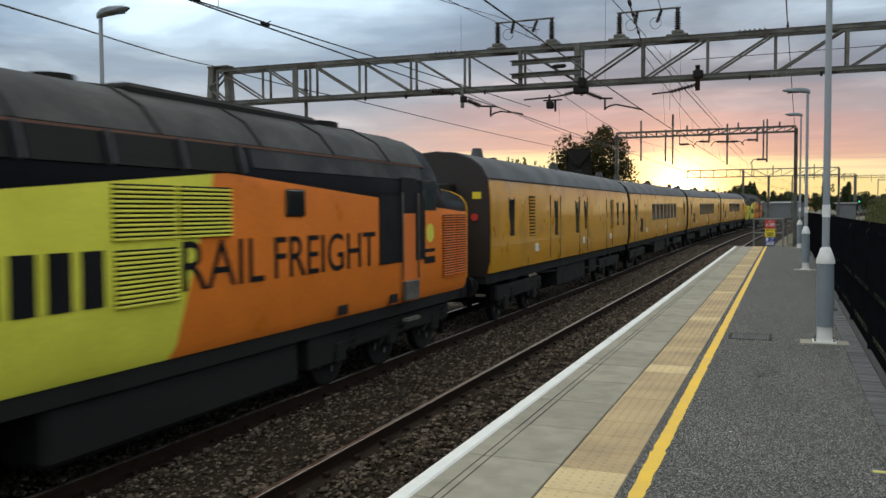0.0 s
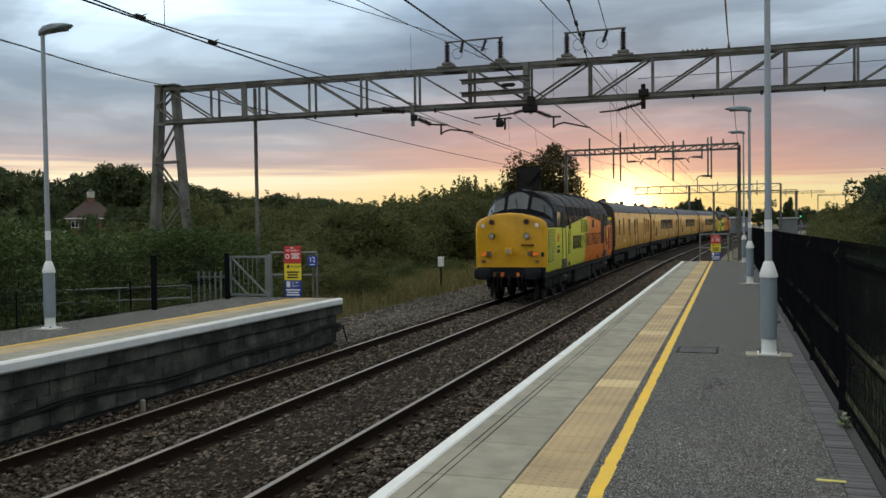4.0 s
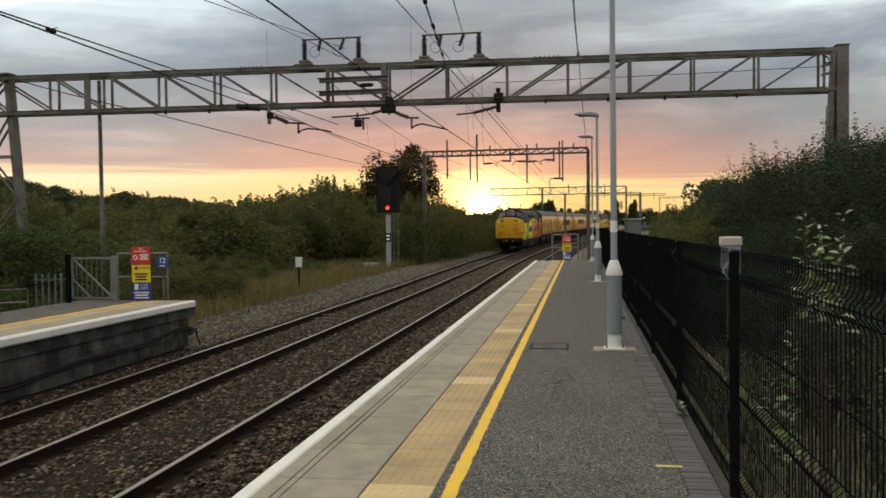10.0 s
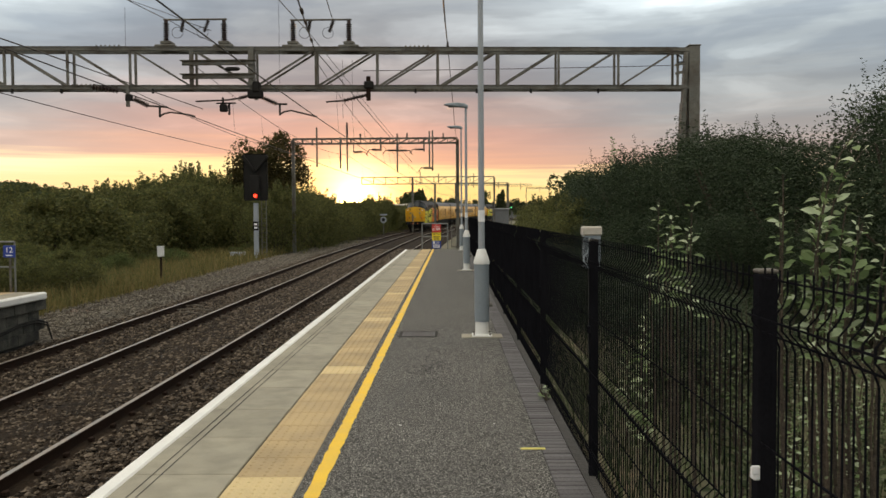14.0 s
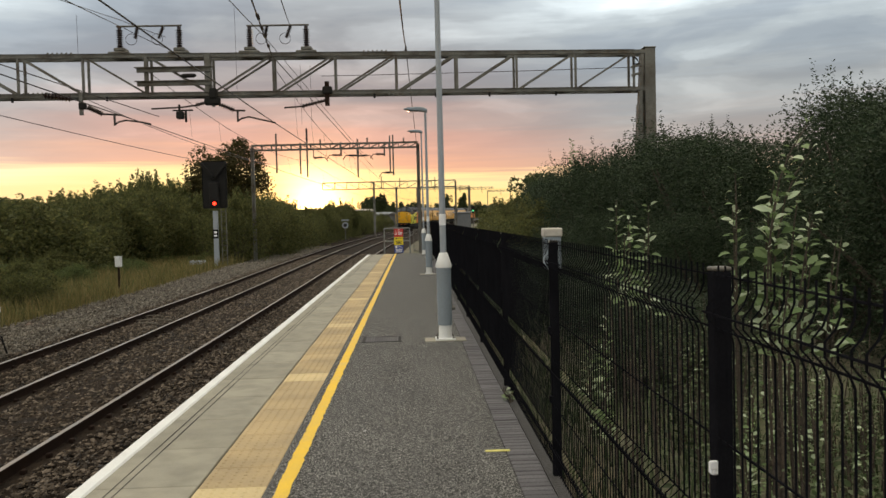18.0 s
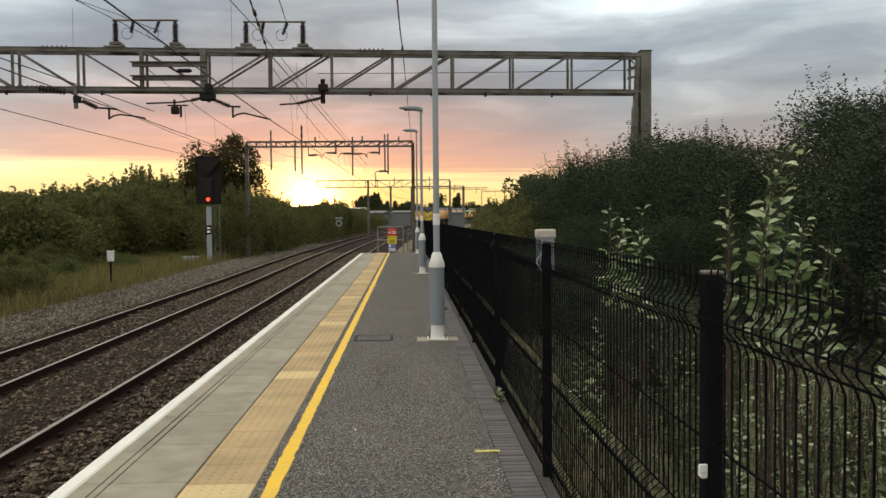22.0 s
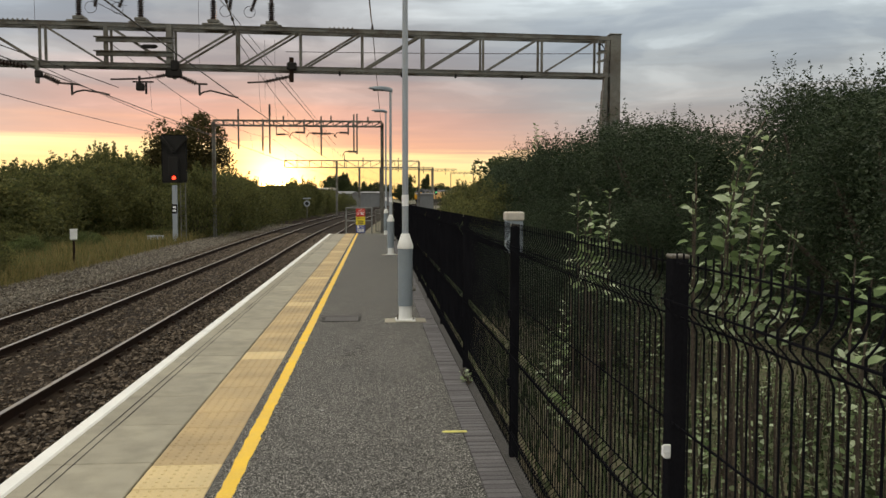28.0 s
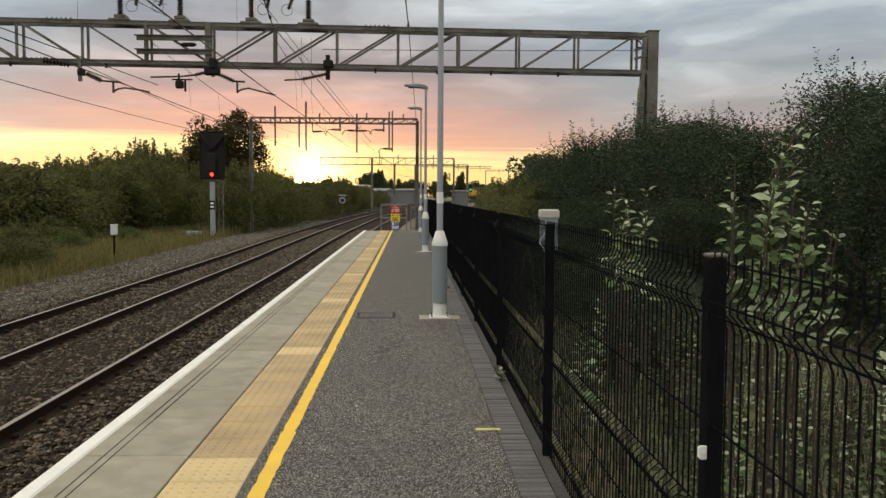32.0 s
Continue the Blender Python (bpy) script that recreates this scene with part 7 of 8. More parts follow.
def build_loco(name_label, rear=True):
    t = thing("diesel_locomotive", name_label, "locomotive", group="locomotives")
    HL = LOCO_L / 2
    nose = [(1.20, 1.05), (1.265, 1.2), (1.275, 2.0), (1.275, 2.62), (1.24, 2.76), (1.12, 2.88), (0.88, 2.98), (0.46, 3.08), (0.0, 3.12)]
    main = [(1.20, 1.05), (1.265, 1.2), (1.275, 2.0), (1.275, 2.85), (1.26, 3.10), (1.17, 3.38), (0.93, 3.68), (0.50, 3.91), (0.0, 3.985)]
    sc = lambda pr, k, up=0.0: [(x * k, z if z < 1.3 else 1.3 + (z - 1.3) * (1 - up)) for x, z in pr]
    cab0, cab1 = half_section(nose, -HL + 1.08, 1.0), half_section(sc(main, 0.99, 0.008), -HL + 1.58, 0.9)
    secs = [half_section(sc(nose, 0.985, 0.02), -HL + 0.02, 1.0), half_section(nose, -HL + 0.12, 1.0), half_section(nose, -HL + 1.05, 1.0), cab0, cab1, half_section(main, -HL + 1.95)]
    secs += [[(x, -y, z) for x, y, z in s] for s in secs[::-1]]

    def on_cab(k, u, e, lift):
        """A point of the cab front, k along the section and u up the rake."""
        a, f = int(k), k - int(k)
        b = min(a + 1, 16)
        p = Vector(cab0[a]).lerp(Vector(cab0[b]), f)
        q = Vector(cab1[a]).lerp(Vector(cab1[b]), f)
        w = p.lerp(q, u) + Vector((0, -lift, lift * 0.6))
        return (w.x, -e * w.y, w.z)

    part("body", MB().loft(secs, caps=True), M_livery, t, "lime, orange and black painted body", 35)
    part("underframe", MB().box(-1.18, 1.18, -HL + 0.1, HL - 0.1, 0.86, 1.06), M_dark, t)
    part("fuel_tank", MB().box(-1.12, 1.12, -2.1, 2.1, 0.28, 0.88, 0.06), M_dark, t, "sooty fuel tank")
    for s in (-1, 1):
        part("battery_box", MB().box(s * 1.0 - 0.14, s * 1.0 + 0.14, 2.3, 3.0, 0.4, 0.86, 0.02), M_dark, t)
    for e in (-1, 1):
        yf = e * (HL - 0.0)
        ring = []
        for q, k in ((0.04, 1.0), (0.07, 0.985), (0.085, 0.93)):
            pr = [(x * k, 1.26 + (max(z, 1.26) - 1.26) * (k if k < 1 else 1)) if j > 0 else (x * k, 1.24) for j, (x, z) in enumerate(nose)]
            ring.append([(x, yf - e * 0.02 + e * q + e * bow(x), z) for x, _, z in half_section(pr, 0)])
        if e > 0:
            ring = [r[::-1] for r in ring]
        fc = part("nose_end", MB().loft(ring, caps=True), M_train_yellow, t, "yellow warning panel nose end", 35)
        yy = yf + e * 0.068
        f = lambda x: yy + e * bow(x)
        tilt = lambda x: (math.copysign(0.29 * 2.6 * (abs(x) / 1.275) ** 1.6 / 1.275, x), e, 0)

        def bx(x0, x1, z0, z1, d=0.03, c=0.0):
            q = f((x0 + x1) / 2)
            return MB().box(x0, x1, min(q - e * 0.05, q + e * d), max(q - e * 0.05, q + e * d), z0, z1, c)

        def round_part(name, x, z, r, d0, d1, col, label=""):
            n = Vector(tilt(x)).normalized()
            c0 = Vector((x, f(x), z)) + n * d0
            return part(name, MB().disc(c0, n, r, d1 - d0, 20), col, fc, label)

        for s in (-1, 1):
            round_part("marker_roundel", s * 0.61, 2.80, 0.10, -0.03, 0.03, M_lamp_rim, "dull brass ring")
            round_part("marker_grille", s * 0.61, 2.80, 0.075, 0.03, 0.036, M_brown_end, "dark round grille")
            round_part("lamp_rim", s * 0.61, 2.32, 0.115, -0.03, 0.035, M_lamp_rim, "dull brass lamp rim")
            round_part("lamp_lens", s * 0.61, 2.32, 0.082, 0.035, 0.045, M_lens, "clear lamp lens")
            part("notice", bx(s * 0.95 - 0.045, s * 0.95 + 0.045, 2.62, 2.75, 0.022), M_sign_white, fc, "small white notice plate")
            round_part("tail_lamp_rim", s * 0.90, 1.71, 0.10, -0.04, 0.035, M_train_yellow)
            part("tail_lamp_box", bx(s * 0.83 - 0.12, s * 0.83 + 0.12, 1.62, 1.80, 0.015, 0.01), M_lamp_rim, fc, "dull lamp box")
            round_part("tail_lamp", s * 0.90, 1.71, 0.062, 0.035, 0.05, M_tail if e < 0 else M_lamp_grey, "round tail lamp")
            part("lamp_bracket", bx(s * 0.66 - 0.018, s * 0.66 + 0.018, 1.64, 1.80, 0.03), M_galv, fc)
            if s * e < 0:
                part("jumper_socket", bx(s * 1.13 - 0.045, s * 1.13 + 0.045, 1.60, 1.76, 0.05, 0.01), M_brown_end, fc, "black jumper socket")
            part("lifting_mark", bx(s * 0.95 - 0.06, s * 0.95 + 0.06, 1.40, 1.48, 0.02), M_brick_red, fc)
        part("head_lamp", bx(-0.13, 0.13, 1.68, 1.91, 0.07, 0.015), M_train_yellow, fc, "square yellow headlamp box")
        round_part("head_lamp_lens", 0.0, 1.80, 0.08, 0.07, 0.085, M_lens, "clear headlamp lens")
        for k in range(5):
            q0 = 0.44 + 0.085 * k
            part("number_bar", bx(q0, q0 + 0.05, 1.965, 2.035, 0.012) if e < 0 else bx(-q0 - 0.05, -q0, 1.965, 2.035, 0.012), M_train_black, fc)
        # buffer beam, buffers, coupling, hoses
        bb = part("buffer_beam", MB().box(-1.2, 1.2, min(yf - e * 0.15, yf + e * 0.16), max(yf - e * 0.15, yf + e * 0.16), 0.85, 1.24, 0.02), M_train_black, t, "black buffer beam")
        for s in (-1, 1):
            part("buffer_shank", MB().disc((s * 0.86, yf, 1.03), (0, e, 0), 0.12, 0.62, 14), M_dark, bb)
            oval = lambda q, k: [(s * 0.86 + 0.30 * k * math.copysign(abs(math.cos(a)) ** 0.6, math.cos(a)), yf + e * q, 1.03 + 0.20 * k * math.copysign(abs(math.sin(a)) ** 0.6, math.sin(a))) for a in [2 * math.pi * i / 20 for i in range(20)]]
            part("buffer_head", MB().loft([oval(0.58, 0.9), oval(0.60, 1.0), oval(0.65, 1.0), oval(0.68, 0.85)], closed=True), M_train_black, bb, "black oval buffer head", 40)
            for q, col in ((0.28, M_orange), (0.42, M_dark), (0.55, M_brick_red)):
                part("hose", MB().tube([(s * q, yf + e * 0.15, 0.98), (s * q, yf + e * 0.3, 0.9), (s * (q + 0.04), yf + e * 0.27, 0.6), (s * (q - 0.02), yf + e * 0.15, 0.42)], 0.025, 6), M_dark, bb)
                part("hose_tap", MB().box(s * q - 0.05, s * q + 0.05, min(yf + e * 0.15, yf + e * 0.28), max(yf + e * 0.15, yf + e * 0.28), 0.92, 1.06, 0.01), col, bb)
        part("coupling_hook", MB().box(-0.05, 0.05, min(yf, yf + e * 0.4), max(yf, yf + e * 0.4), 0.8, 0.95, 0.02).tube([(0, yf + e * 0.33, 0.84), (0.05, yf + e * 0.36, 0.6), (-0.05, yf + e * 0.36, 0.6), (0, yf + e * 0.33, 0.84)], 0.03, 6), M_dark, bb)
        for s in (-1, 1):
            part("guard_iron", MB().bar((s * 0.78, yf - e * 0.35, 0.85), (s * 0.8, yf - e * 0.3, 0.16), 0.12, 0.04), M_dark, bb)
        # windscreen: three panes on the raked front
        for ka, kb, ua, ub in ((7.22, 8.78, 0.17, 0.88), (4.35, 6.95, 0.20, 0.84), (9.05, 11.65, 0.20, 0.84)):
            n = 8
            arch = lambda i, v: v if v < 1 else 1 - 0.16 * abs(2 * i / n - 1) ** 3 - (0.20 * (1 - i / n) if ka < 7 else (0.20 * i / n if ka > 9 else 0.0))
            rows = [[on_cab(ka + (kb - ka) * i / n, ua + (ub - ua) * (arch(i, 1) if v == 1 else v), e, lift) for i in range(n + 1)] for lift in (0.0, 0.025) for v in (0, 0.5, 1)]
            mb = MB()
            m1 = n + 1
            vs = [p for r in rows for p in r]
            fs = [((3 + v) * m1 + i, (3 + v) * m1 + i + 1, (4 + v) * m1 + i + 1, (4 + v) * m1 + i) for v in (0, 1) for i in range(n)]
            fs += [(i, i + 1, 3 * m1 + i + 1, 3 * m1 + i) for i in range(n)] + [(2 * m1 + i, 2 * m1 + i + 1, 5 * m1 + i + 1, 5 * m1 + i) for i in range(n)]
            fs += [(v * m1 + c, (v + 1) * m1 + c, (4 + v) * m1 + c, (3 + v) * m1 + c) for v in (0, 1) for c in (0, n)]
            part("windscreen_pane", mb.add(vs, fs), M_screen, t, "grey-blue windscreen pane")
            a, b = on_cab(ka + (kb - ka) * 0.45, ua, e, 0.05), on_cab(ka + (kb - ka) * 0.62, ua + 0.6 * (ub - ua), e, 0.05)
            part("wiper", MB().tube([a, b], 0.012, 5), M_dark, t)
        # cab sides: window, door recess, handrails, steps
        for s in (-1, 1):
            X = s * 1.268
            xs = lambda d: (min(X, X + s * d), max(X, X + s * d))
            ys = lambda a, b: (min(e * a, e * b), max(e * a, e * b))
            part("cab_window", MB().box(*xs(0.010), *ys(HL - 1.62, HL - 2.25), 2.60, 3.14, 0.004), M_screen, t, "dark cab side window")
            part("cab_door", MB().box(*xs(0.012), *ys(HL - 2.5, HL - 3.12), 2.55, 3.15), M_train_black, t, "dark recessed cab door window")
            part("door_panel", MB().box(*xs(0.028), *ys(HL - 2.58, HL - 3.05), 1.4, 2.55), M_lime if e < 0 else M_orange, t)
            part("door_step", MB().box(*xs(0.09), *ys(HL - 2.56, HL - 3.08), 1.1, 1.42, 0.01), M_steel, t, "grey steel cab step")
            part("door_step", MB().box(*xs(0.1), *ys(HL - 2.56, HL - 3.08), 0.75, 0.8), M_steel, t, "grey steel cab step")
            for yy2 in (HL - 2.5, HL - 3.14):
                part("handrail", MB().tube([(X + s * 0.05, e * yy2, 1.45), (X + s * 0.05, e * yy2, 2.9)], 0.015, 6), M_steel, t)
            col = M_lime if e < 0 else M_orange
            grille(t, X, *ys(HL - 0.1, HL - 0.67), 1.38, 2.52, 24, col)
            grille(t, X, *ys(HL - 0.71, HL - 1.3), 1.38, 2.52, 24, col)
            part("emblem", MB().disc((X, e * (HL - 1.9), 2.2), (s, 0, 0), 0.17, 0.012, 20), M_orange if e < 0 else M_lime, t, "plain round emblem")
            for z0, z1 in ((1.86, 1.92), (1.66, 1.78)):
                part("number_bar", MB().box(*xs(0.012), *ys(HL - 1.68, HL - 2.15), z0, z1), M_train_black, t)
    for s in (-1, 1):
        X = s * 1.272
        xs = lambda d: (min(X, X + s * d), max(X, X + s * d))
        grille(t, X, -4.34, -3.72, 1.55, 2.45, 20, M_lime)
        grille(t, X, -1.40, -0.51, 2.32, 2.87, 12, M_lime)
        grille(t, X, -0.45, 0.42, 2.32, 2.87, 12, M_lime)
        grille(t, X, -1.38, -0.49, 1.67, 2.23, 12, M_lime)
        part("window", MB().box(*xs(0.03), -4.23, -3.83, 2.49, 2.88, 0.02), M_glass, t, "small dark body side window")
        part("window", MB().box(*xs(0.03), 1.56, 2.02, 2.53, 2.88, 0.02), M_glass, t, "small engine room window")
        part("dark_panel", MB().box(*xs(0.02), 4.22, 6.0, 1.75, 2.84), M_train_black, t, "black radiator panel")
        # the operator's name as plain bars, then the two plain words
        for k in range(5):
            y = -3.36 + 0.385 * k
            part("letter_bar", MB().box(*xs(0.012), y + 0.03, y + 0.30, 1.71, 2.24), M_train_black, t)
        for text, y0, y1 in (("RAIL", -0.45, 1.05), ("FREIGHT", 1.28, 4.05)):
            m = pose(X + s * 0.012, (y0 + y1) / 2, 1.985, 90, 0, 90 * s)
            w = words(text, 0.74, M_train_black, t, m)
            bpy.context.view_layer.update()
            size = w.dimensions.copy()
            w.matrix_basis = m @ Matrix.Diagonal(((y1 - y0) / size.x, 0.53 / size.y, 1, 1))
        # upper louvres between pale strips along the cantrail
        for k in range(5):
            yy = -4.4 + k * 1.03
            part("cantrail_louvre", MB().add([(s * 1.262, yy, 3.04), (s * 1.262, yy + 0.86, 3.04), (s * 1.18, yy + 0.86, 3.36), (s * 1.18, yy, 3.36), (s * 1.285, yy, 3.05), (s * 1.285, yy + 0.86, 3.05), (s * 1.21, yy + 0.86, 3.36), (s * 1.21, yy, 3.36)],
                 [(4, 5, 6, 7), (0, 1, 5, 4), (1, 2, 6, 5), (2, 3, 7, 6), (3, 0, 4, 7)]), M_dark, t)
            part("pale_strip", MB().bar((s * 1.285, yy + 0.94, 3.04), (s * 1.20, yy + 0.94, 3.37), 0.12, 0.03), M_train_roof, t)
        part("gutter", MB().bar((s * 1.185, -6.2, 3.375), (s * 1.185, 6.2, 3.375), 0.028), M_brick_red, t, "thin dull red cantrail line")
        for yy in (-4.3, 4.6, 2.9):
            part("footstep_hole", MB().box(*xs(0.01), yy, yy + 0.28, 1.1, 1.24), M_dark, t)
    for yy in (-4.2, -2.4, -0.6, 1.2, 3.0, 4.8):
        part("roof_seam", MB().tube([(x * 1.003, yy, z + 0.02) for x, z in ((1.17, 3.38), (0.93, 3.68), (0.5, 3.91), (0, 3.985), (-0.5, 3.91), (-0.93, 3.68), (-1.17, 3.38))], 0.022, 5), M_dark, t)
    skin = [(1.178, 3.40), (0.938, 3.695), (0.505, 3.925), (0.0, 4.0)]
    part("roof_sheet", MB().loft([half_section(skin, -HL + 2.0), half_section(skin, HL - 2.0)], caps=False), M_loco_roof, t, "dusty grey roof sheets", 40)
    for s in (-1, 1):
        part("cantrail_sheet", MB().loft([[(s * 1.262, y, 3.12), (s * 1.18, y, 3.37), (s * 1.186, y, 3.375), (s * 1.27, y, 3.12)] for y in (0.9, HL - 2.2)], closed=True), M_loco_roof, t, "plain grey sheet along the cantrail", 30)
    part("roof_hatch", MB().box(-0.55, 0.55, -0.4, 3.6, 3.84, 4.015, 0.05), M_dark, t, "raised roof hatch")
    part("exhaust", MB().disc((0, -0.9, 3.9), (0, 0, 1), 0.25, 0.14, 16), M_dark, t)
    part("roof_fan", MB().disc((0, 4.2, 3.92), (0, 0, 1), 0.5, 0.1, 24), M_dark, t, "round fan grille")
    w = bogie(t, -5.1, 3.6, 3, 0.52) + bogie(t, 5.1, 3.6, 3, 0.52)
    return t, w


def build_coach(L, label, kind):
    t = thing("test_train_coach", label, "railway coach", group="yellow coaches")
    HL = L / 2
    side = [(1.22, 1.22), (1.27, 1.5), (1.28, 2.2), (1.26, 2.95), (1.21, 3.28)]
    roof = [(1.21, 3.28), (1.07, 3.55), (0.82, 3.74), (0.45, 3.87), (0.0, 3.91)]
    for s in (-1, 1):
        sec = lambda y: [(s * x, y, z) for x, z in side] + [(s * 1.14, y, 3.28), (s * 1.16, y, 1.22)]
        part("body_side", MB().loft([sec(-HL), sec(HL)], closed=True), M_coach_yellow, t, "yellow painted body side", 35)
    part("roof", MB().loft([half_section(roof, -HL - 0.02), half_section(roof, HL + 0.02)]), M_train_roof, t, "grey curved roof", 40)
    for e in (-1, 1):
        pr = [(1.15, 1.15), (1.24, 1.5), (1.25, 2.2), (1.23, 2.95), (1.19, 3.28), (1.04, 3.53), (0.79, 3.72), (0.44, 3.85), (0, 3.89)]
        en = part("coach_end", MB().loft([half_section(pr, min(e * HL, e * (HL - 0.1)) + (0.03 * e)), half_section(pr, max(e * HL, e * (HL - 0.1)) + (0.03 * e))]), M_brown_end, t, "dark brown coach end")
        part("gangway", MB().box(-0.45, 0.45, min(e * HL, e * (HL + 0.4)), max(e * HL, e * (HL + 0.4)), 1.1, 3.2, 0.05), M_dark, en, "black gangway bellows")
        for s in (-1, 1):
            part("buffer", MB().disc((s * 0.86, e * HL, 0.95), (0, e, 0), 0.11, 0.35, 12).disc((s * 0.86, e * (HL + 0.35), 0.95), (0, e, 0), 0.22, 0.04, 16), M_dark, en)
            part("end_notice", MB().box(s * 0.95 - 0.1, s * 0.95 + 0.1, min(e * (HL + 0.03), e * (HL + 0.05)), max(e * (HL + 0.03), e * (HL + 0.05)), 2.85, 3.0), M_sign_yellow, en)
            part("end_lamp", MB().disc((s * 0.9, e * (HL + 0.03), 2.45), (0, e, 0), 0.08, 0.04, 14), M_red, en)
    part("floor_frame", MB().box(-1.15, 1.15, -HL, HL, 0.98, 1.2), M_dark, t)
    part("gear_box", MB().box(-1.1, -0.5, -2.6, 0.4, 0.4, 0.98, 0.03), M_dark, t)
    part("gear_box", MB().box(0.5, 1.1, -2.2, 1.4, 0.42, 0.98, 0.03), M_dark, t)
    part("gear_box", MB().box(0.55, 1.1, 2.0, 3.2, 0.5, 0.98, 0.03), M_dark, t)
    part("truss_rod", MB().bar((1.05, -HL * 0.5, 0.95), (1.05, HL * 0.5, 0.6), 0.05), M_dark, t)
    for s in (-1, 1):
        xs = lambda x, d: (min(s * x, s * (x + d)), max(s * x, s * (x + d)))
        part("gutter", MB().bar((s * 1.22, -HL, 3.29), (s * 1.22, HL, 3.29), 0.03), M_brown_end, t)
        if kind == "van":
            for y, w, z0, z1 in ((-HL + 1.3, 0.35, 2.0, 2.85), (-0.6, 0.4, 1.9, 2.85), (0.6, 0.3, 2.0, 2.85), (HL - 2.4, 0.3, 2.0, 2.85), (HL - 1.2, 0.3, 2.0, 2.85), (-HL + 5.4, 0.3, 1.9, 2.85)):
                wn = part("side_window", MB().box(*xs(1.255, 0.03), y, y + w, z0, z1, 0.01), M_glass, t, "narrow dark window")
                part("frame", MB().box(*xs(1.255, 0.02), y - 0.04, y, z0 - 0.04, z1 + 0.04).box(*xs(1.255, 0.02), y + w, y + w + 0.04, z0 - 0.04, z1 + 0.04), M_train_black, wn)
            for y in (-HL + 2.9, HL - 3.6):
                g = part("side_vent", MB().box(*xs(1.26, 0.02), y, y + 0.5, 1.95, 2.95), M_dark, t, "tall louvred vent")
                for k in range(12):
                    part("louvre", MB().box(*xs(1.27, 0.025), y, y + 0.5, 1.97 + k * 0.081, 2.01 + k * 0.081), M_coach_yellow, g)
            for y in (-HL + 4.9, -0.1, HL - 4.4):
                for q in (y, y + 1.1):
                    part("door_seam", MB().box(*xs(1.268, 0.014), q, q + 0.025, 1.3, 3.0), M_brown_end, t)
        else:
            n = 7
            for k in range(n):
                y = -HL * 0.42 + k * 1.28
                wn = part("side_window", MB().box(*xs(1.25, 0.03), y, y + 1.05, 2.05, 2.8, 0.02), M_glass, t, "dark passenger window")
                part("frame", MB().box(*xs(1.25, 0.022), y - 0.04, y + 1.09, 2.0, 2.05).box(*xs(1.25, 0.022), y - 0.04, y + 1.09, 2.8, 2.85), M_train_black, wn)
            for y in (-HL + 0.9, HL - 1.7):
                for q in (y, y + 0.75):
                    part("door_seam", MB().box(*xs(1.266, 0.014), q, q + 0.025, 1.25, 3.05), M_brown_end, t)
                part("door_window", MB().box(*xs(1.25, 0.03), y + 0.2, y + 0.58, 2.1, 2.8, 0.02), M_glass, t)
            part("side_vent", MB().box(*xs(1.262, 0.02), -HL + 2.4, -HL + 3.0, 1.6, 2.2), M_dark, t)
        for y in (-HL * 0.6, 0.3, HL * 0.55):
            part("notice", MB().box(*xs(1.278, 0.008), y, y + 0.3, 1.55, 1.75), M_sign_white, t, "small white notice")
    for k in range(5):
        y = -HL + 1.5 + k * (L - 3) / 4
        part("roof_vent", MB().tube([(0.4 * (-1) ** k, y, 3.84), (0.4 * (-1) ** k, y, 4.06)], [0.16, 0.11], 10), M_train_roof, t)
    w = bogie(t, -HL + 2.8, 2.4, 2, 0.46) + bogie(t, HL - 2.8, 2.4, 2, 0.46)
    return t, w


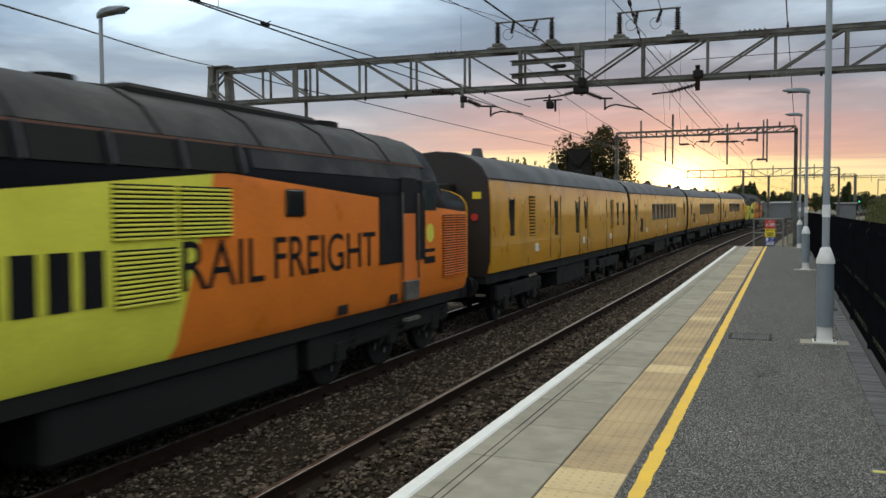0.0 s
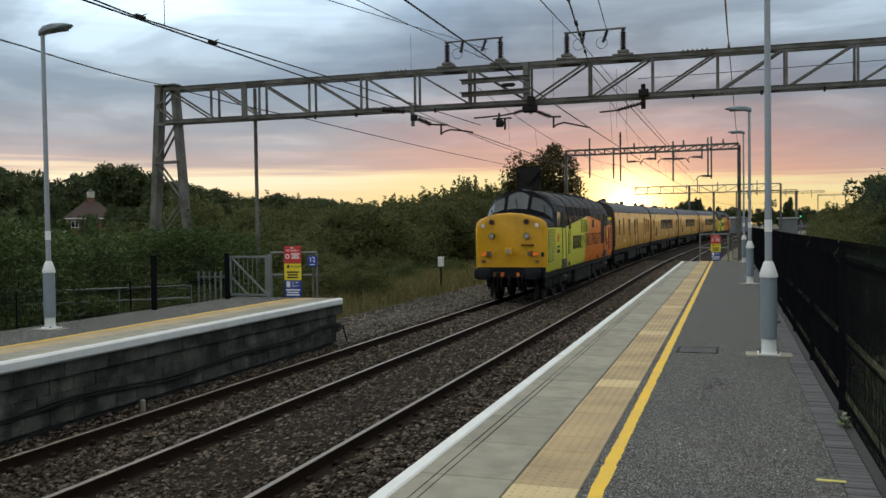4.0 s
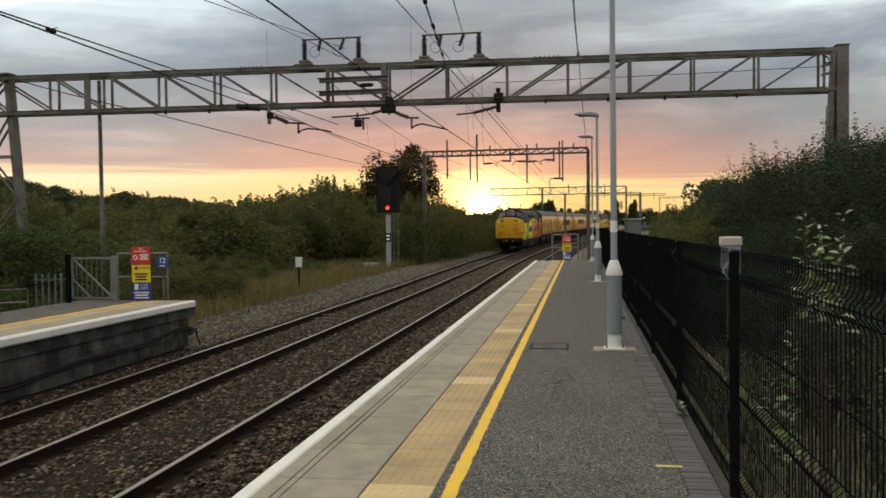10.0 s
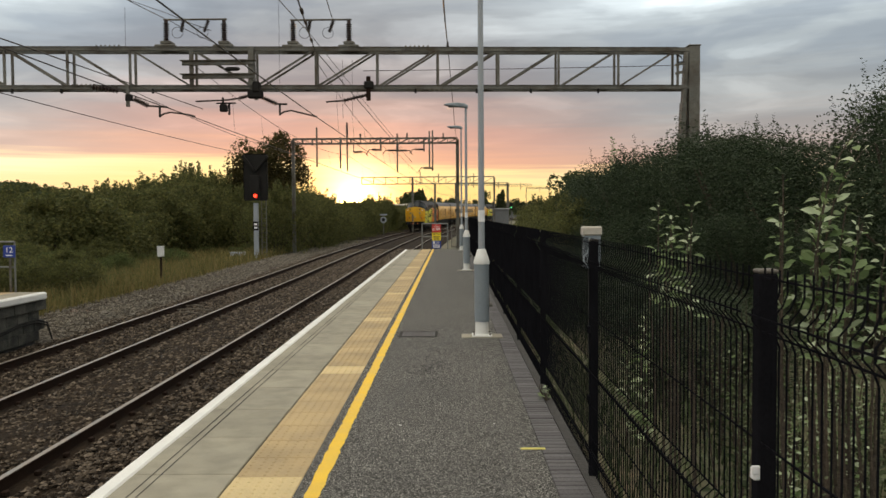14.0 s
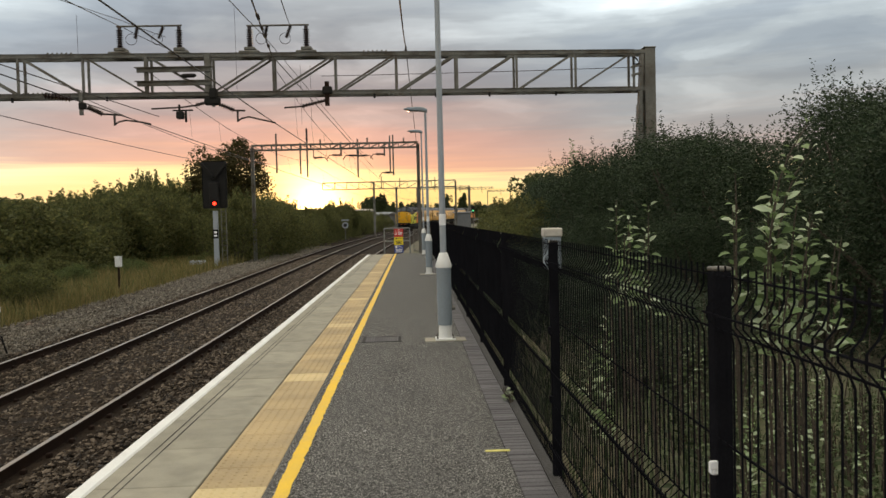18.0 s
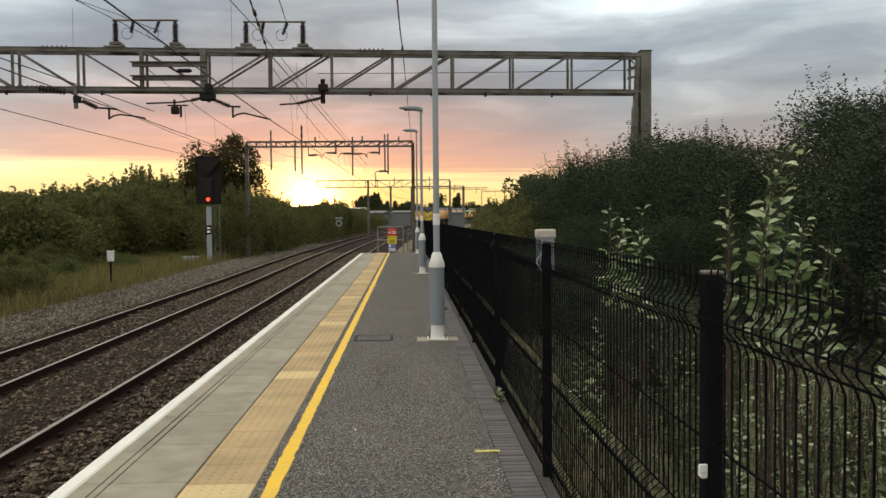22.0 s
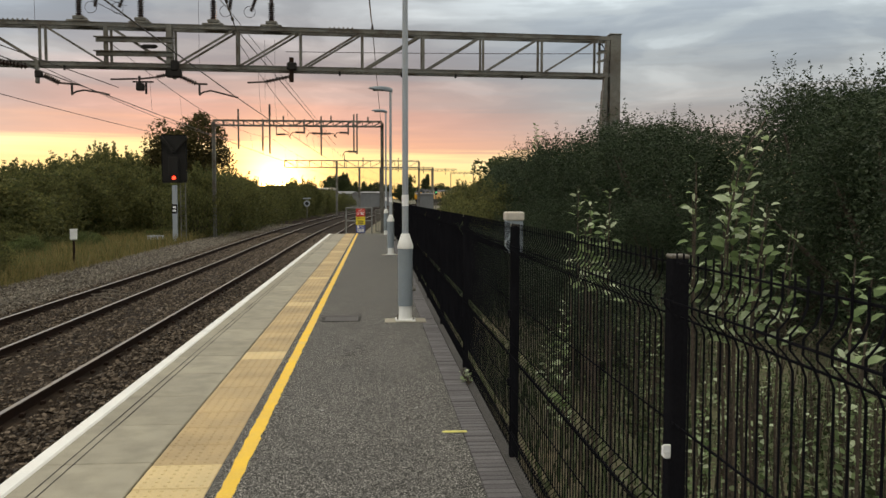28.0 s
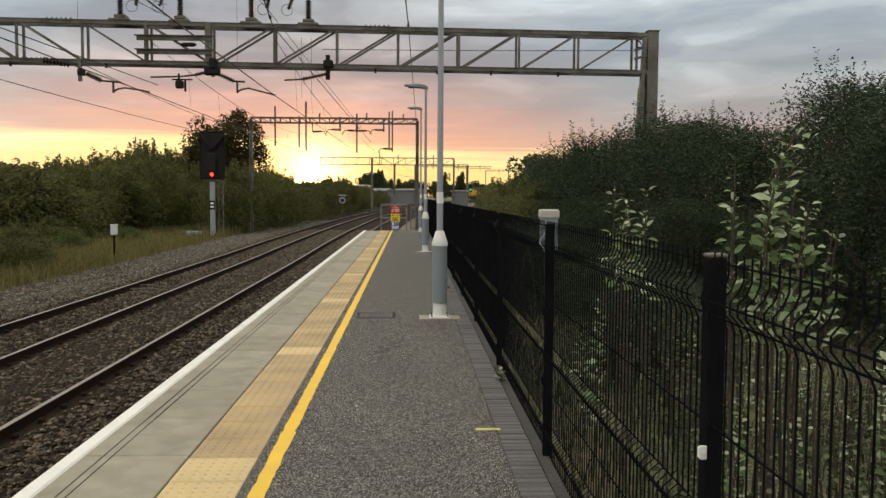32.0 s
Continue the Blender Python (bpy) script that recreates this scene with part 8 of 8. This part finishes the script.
TRAIN = []
off = LOCO_L / 2
TRAIN.append((*build_loco("lime, orange and black diesel locomotive, yellow nose, tail lamps lit"), off, 0.52))
off += LOCO_L / 2 + GAP
for n, (L, lab, kind) in enumerate(((17.0, "yellow test train van with narrow windows and louvred vents", "van"), (19.4, "yellow test train coach with a row of dark windows", "coach"),
                                     (19.4, "yellow test train coach with a row of dark windows", "coach"), (19.4, "yellow test train coach with a row of dark windows", "coach"))):
    off += L / 2
    TRAIN.append((*build_coach(L, lab, kind), off, 0.46))
    off += L / 2 + 1.0
off += 0.5 + LOCO_L / 2
TRAIN.append((*build_loco("lime, orange and black diesel locomotive leading the train"), off, 0.52))

# where the tail of the train stands along the line, second by second
TAIL = [(0, -0.6), (1, 6.5), (2, 13.83), (3, 20.98), (3.5, 24.5), (5.5, 39.5), (7, 51.5), (8, 59.8), (10, 76.1), (12, 92.0), (14, 108.0), (16.5, 128), (18, 140.2), (20, 157.5), (24, 192), (32, 262)]


def tail_at(t):
    ts, ss = [a for a, _ in TAIL], [b for _, b in TAIL]
    k = max(0, min(len(ts) - 2, sum(1 for a in ts if a <= t) - 1))
    m = [(ss[min(i + 1, len(ts) - 1)] - ss[max(i - 1, 0)]) / (ts[min(i + 1, len(ts) - 1)] - ts[max(i - 1, 0)]) for i in range(len(ts))]
    h = ts[k + 1] - ts[k]
    u = (t - ts[k]) / h
    return (2 * u ** 3 - 3 * u ** 2 + 1) * ss[k] + (u ** 3 - 2 * u ** 2 + u) * h * m[k] + (3 * u ** 2 - 2 * u ** 3) * ss[k + 1] + (u ** 3 - u ** 2) * h * m[k + 1]


def motions():
    """The whole train rolls away round the bend; its wheels turn with it."""
    for ob, sets, ahead, r in TRAIN:
        rows = []
        for k in range(65):
            t = k * 0.5
            s = tail_at(t) + ahead
            p = track_point(TRACKS[1], s)
            rows.append((t, pose(p.x, p.y, p.z, 0.355 * min(1.0, max(0.0, (s - 28) / 16)), 0, -math.degrees(heading(s)))))
        walk(ob, rows)
        if ahead < 60:
            for w in sets:
                y = w.location.y
                walk(w, [(k / 15, pose(0, y, r, -math.degrees((tail_at(k / 15) - tail_at(0)) / r), 0, 0)) for k in range(481)])


motions()
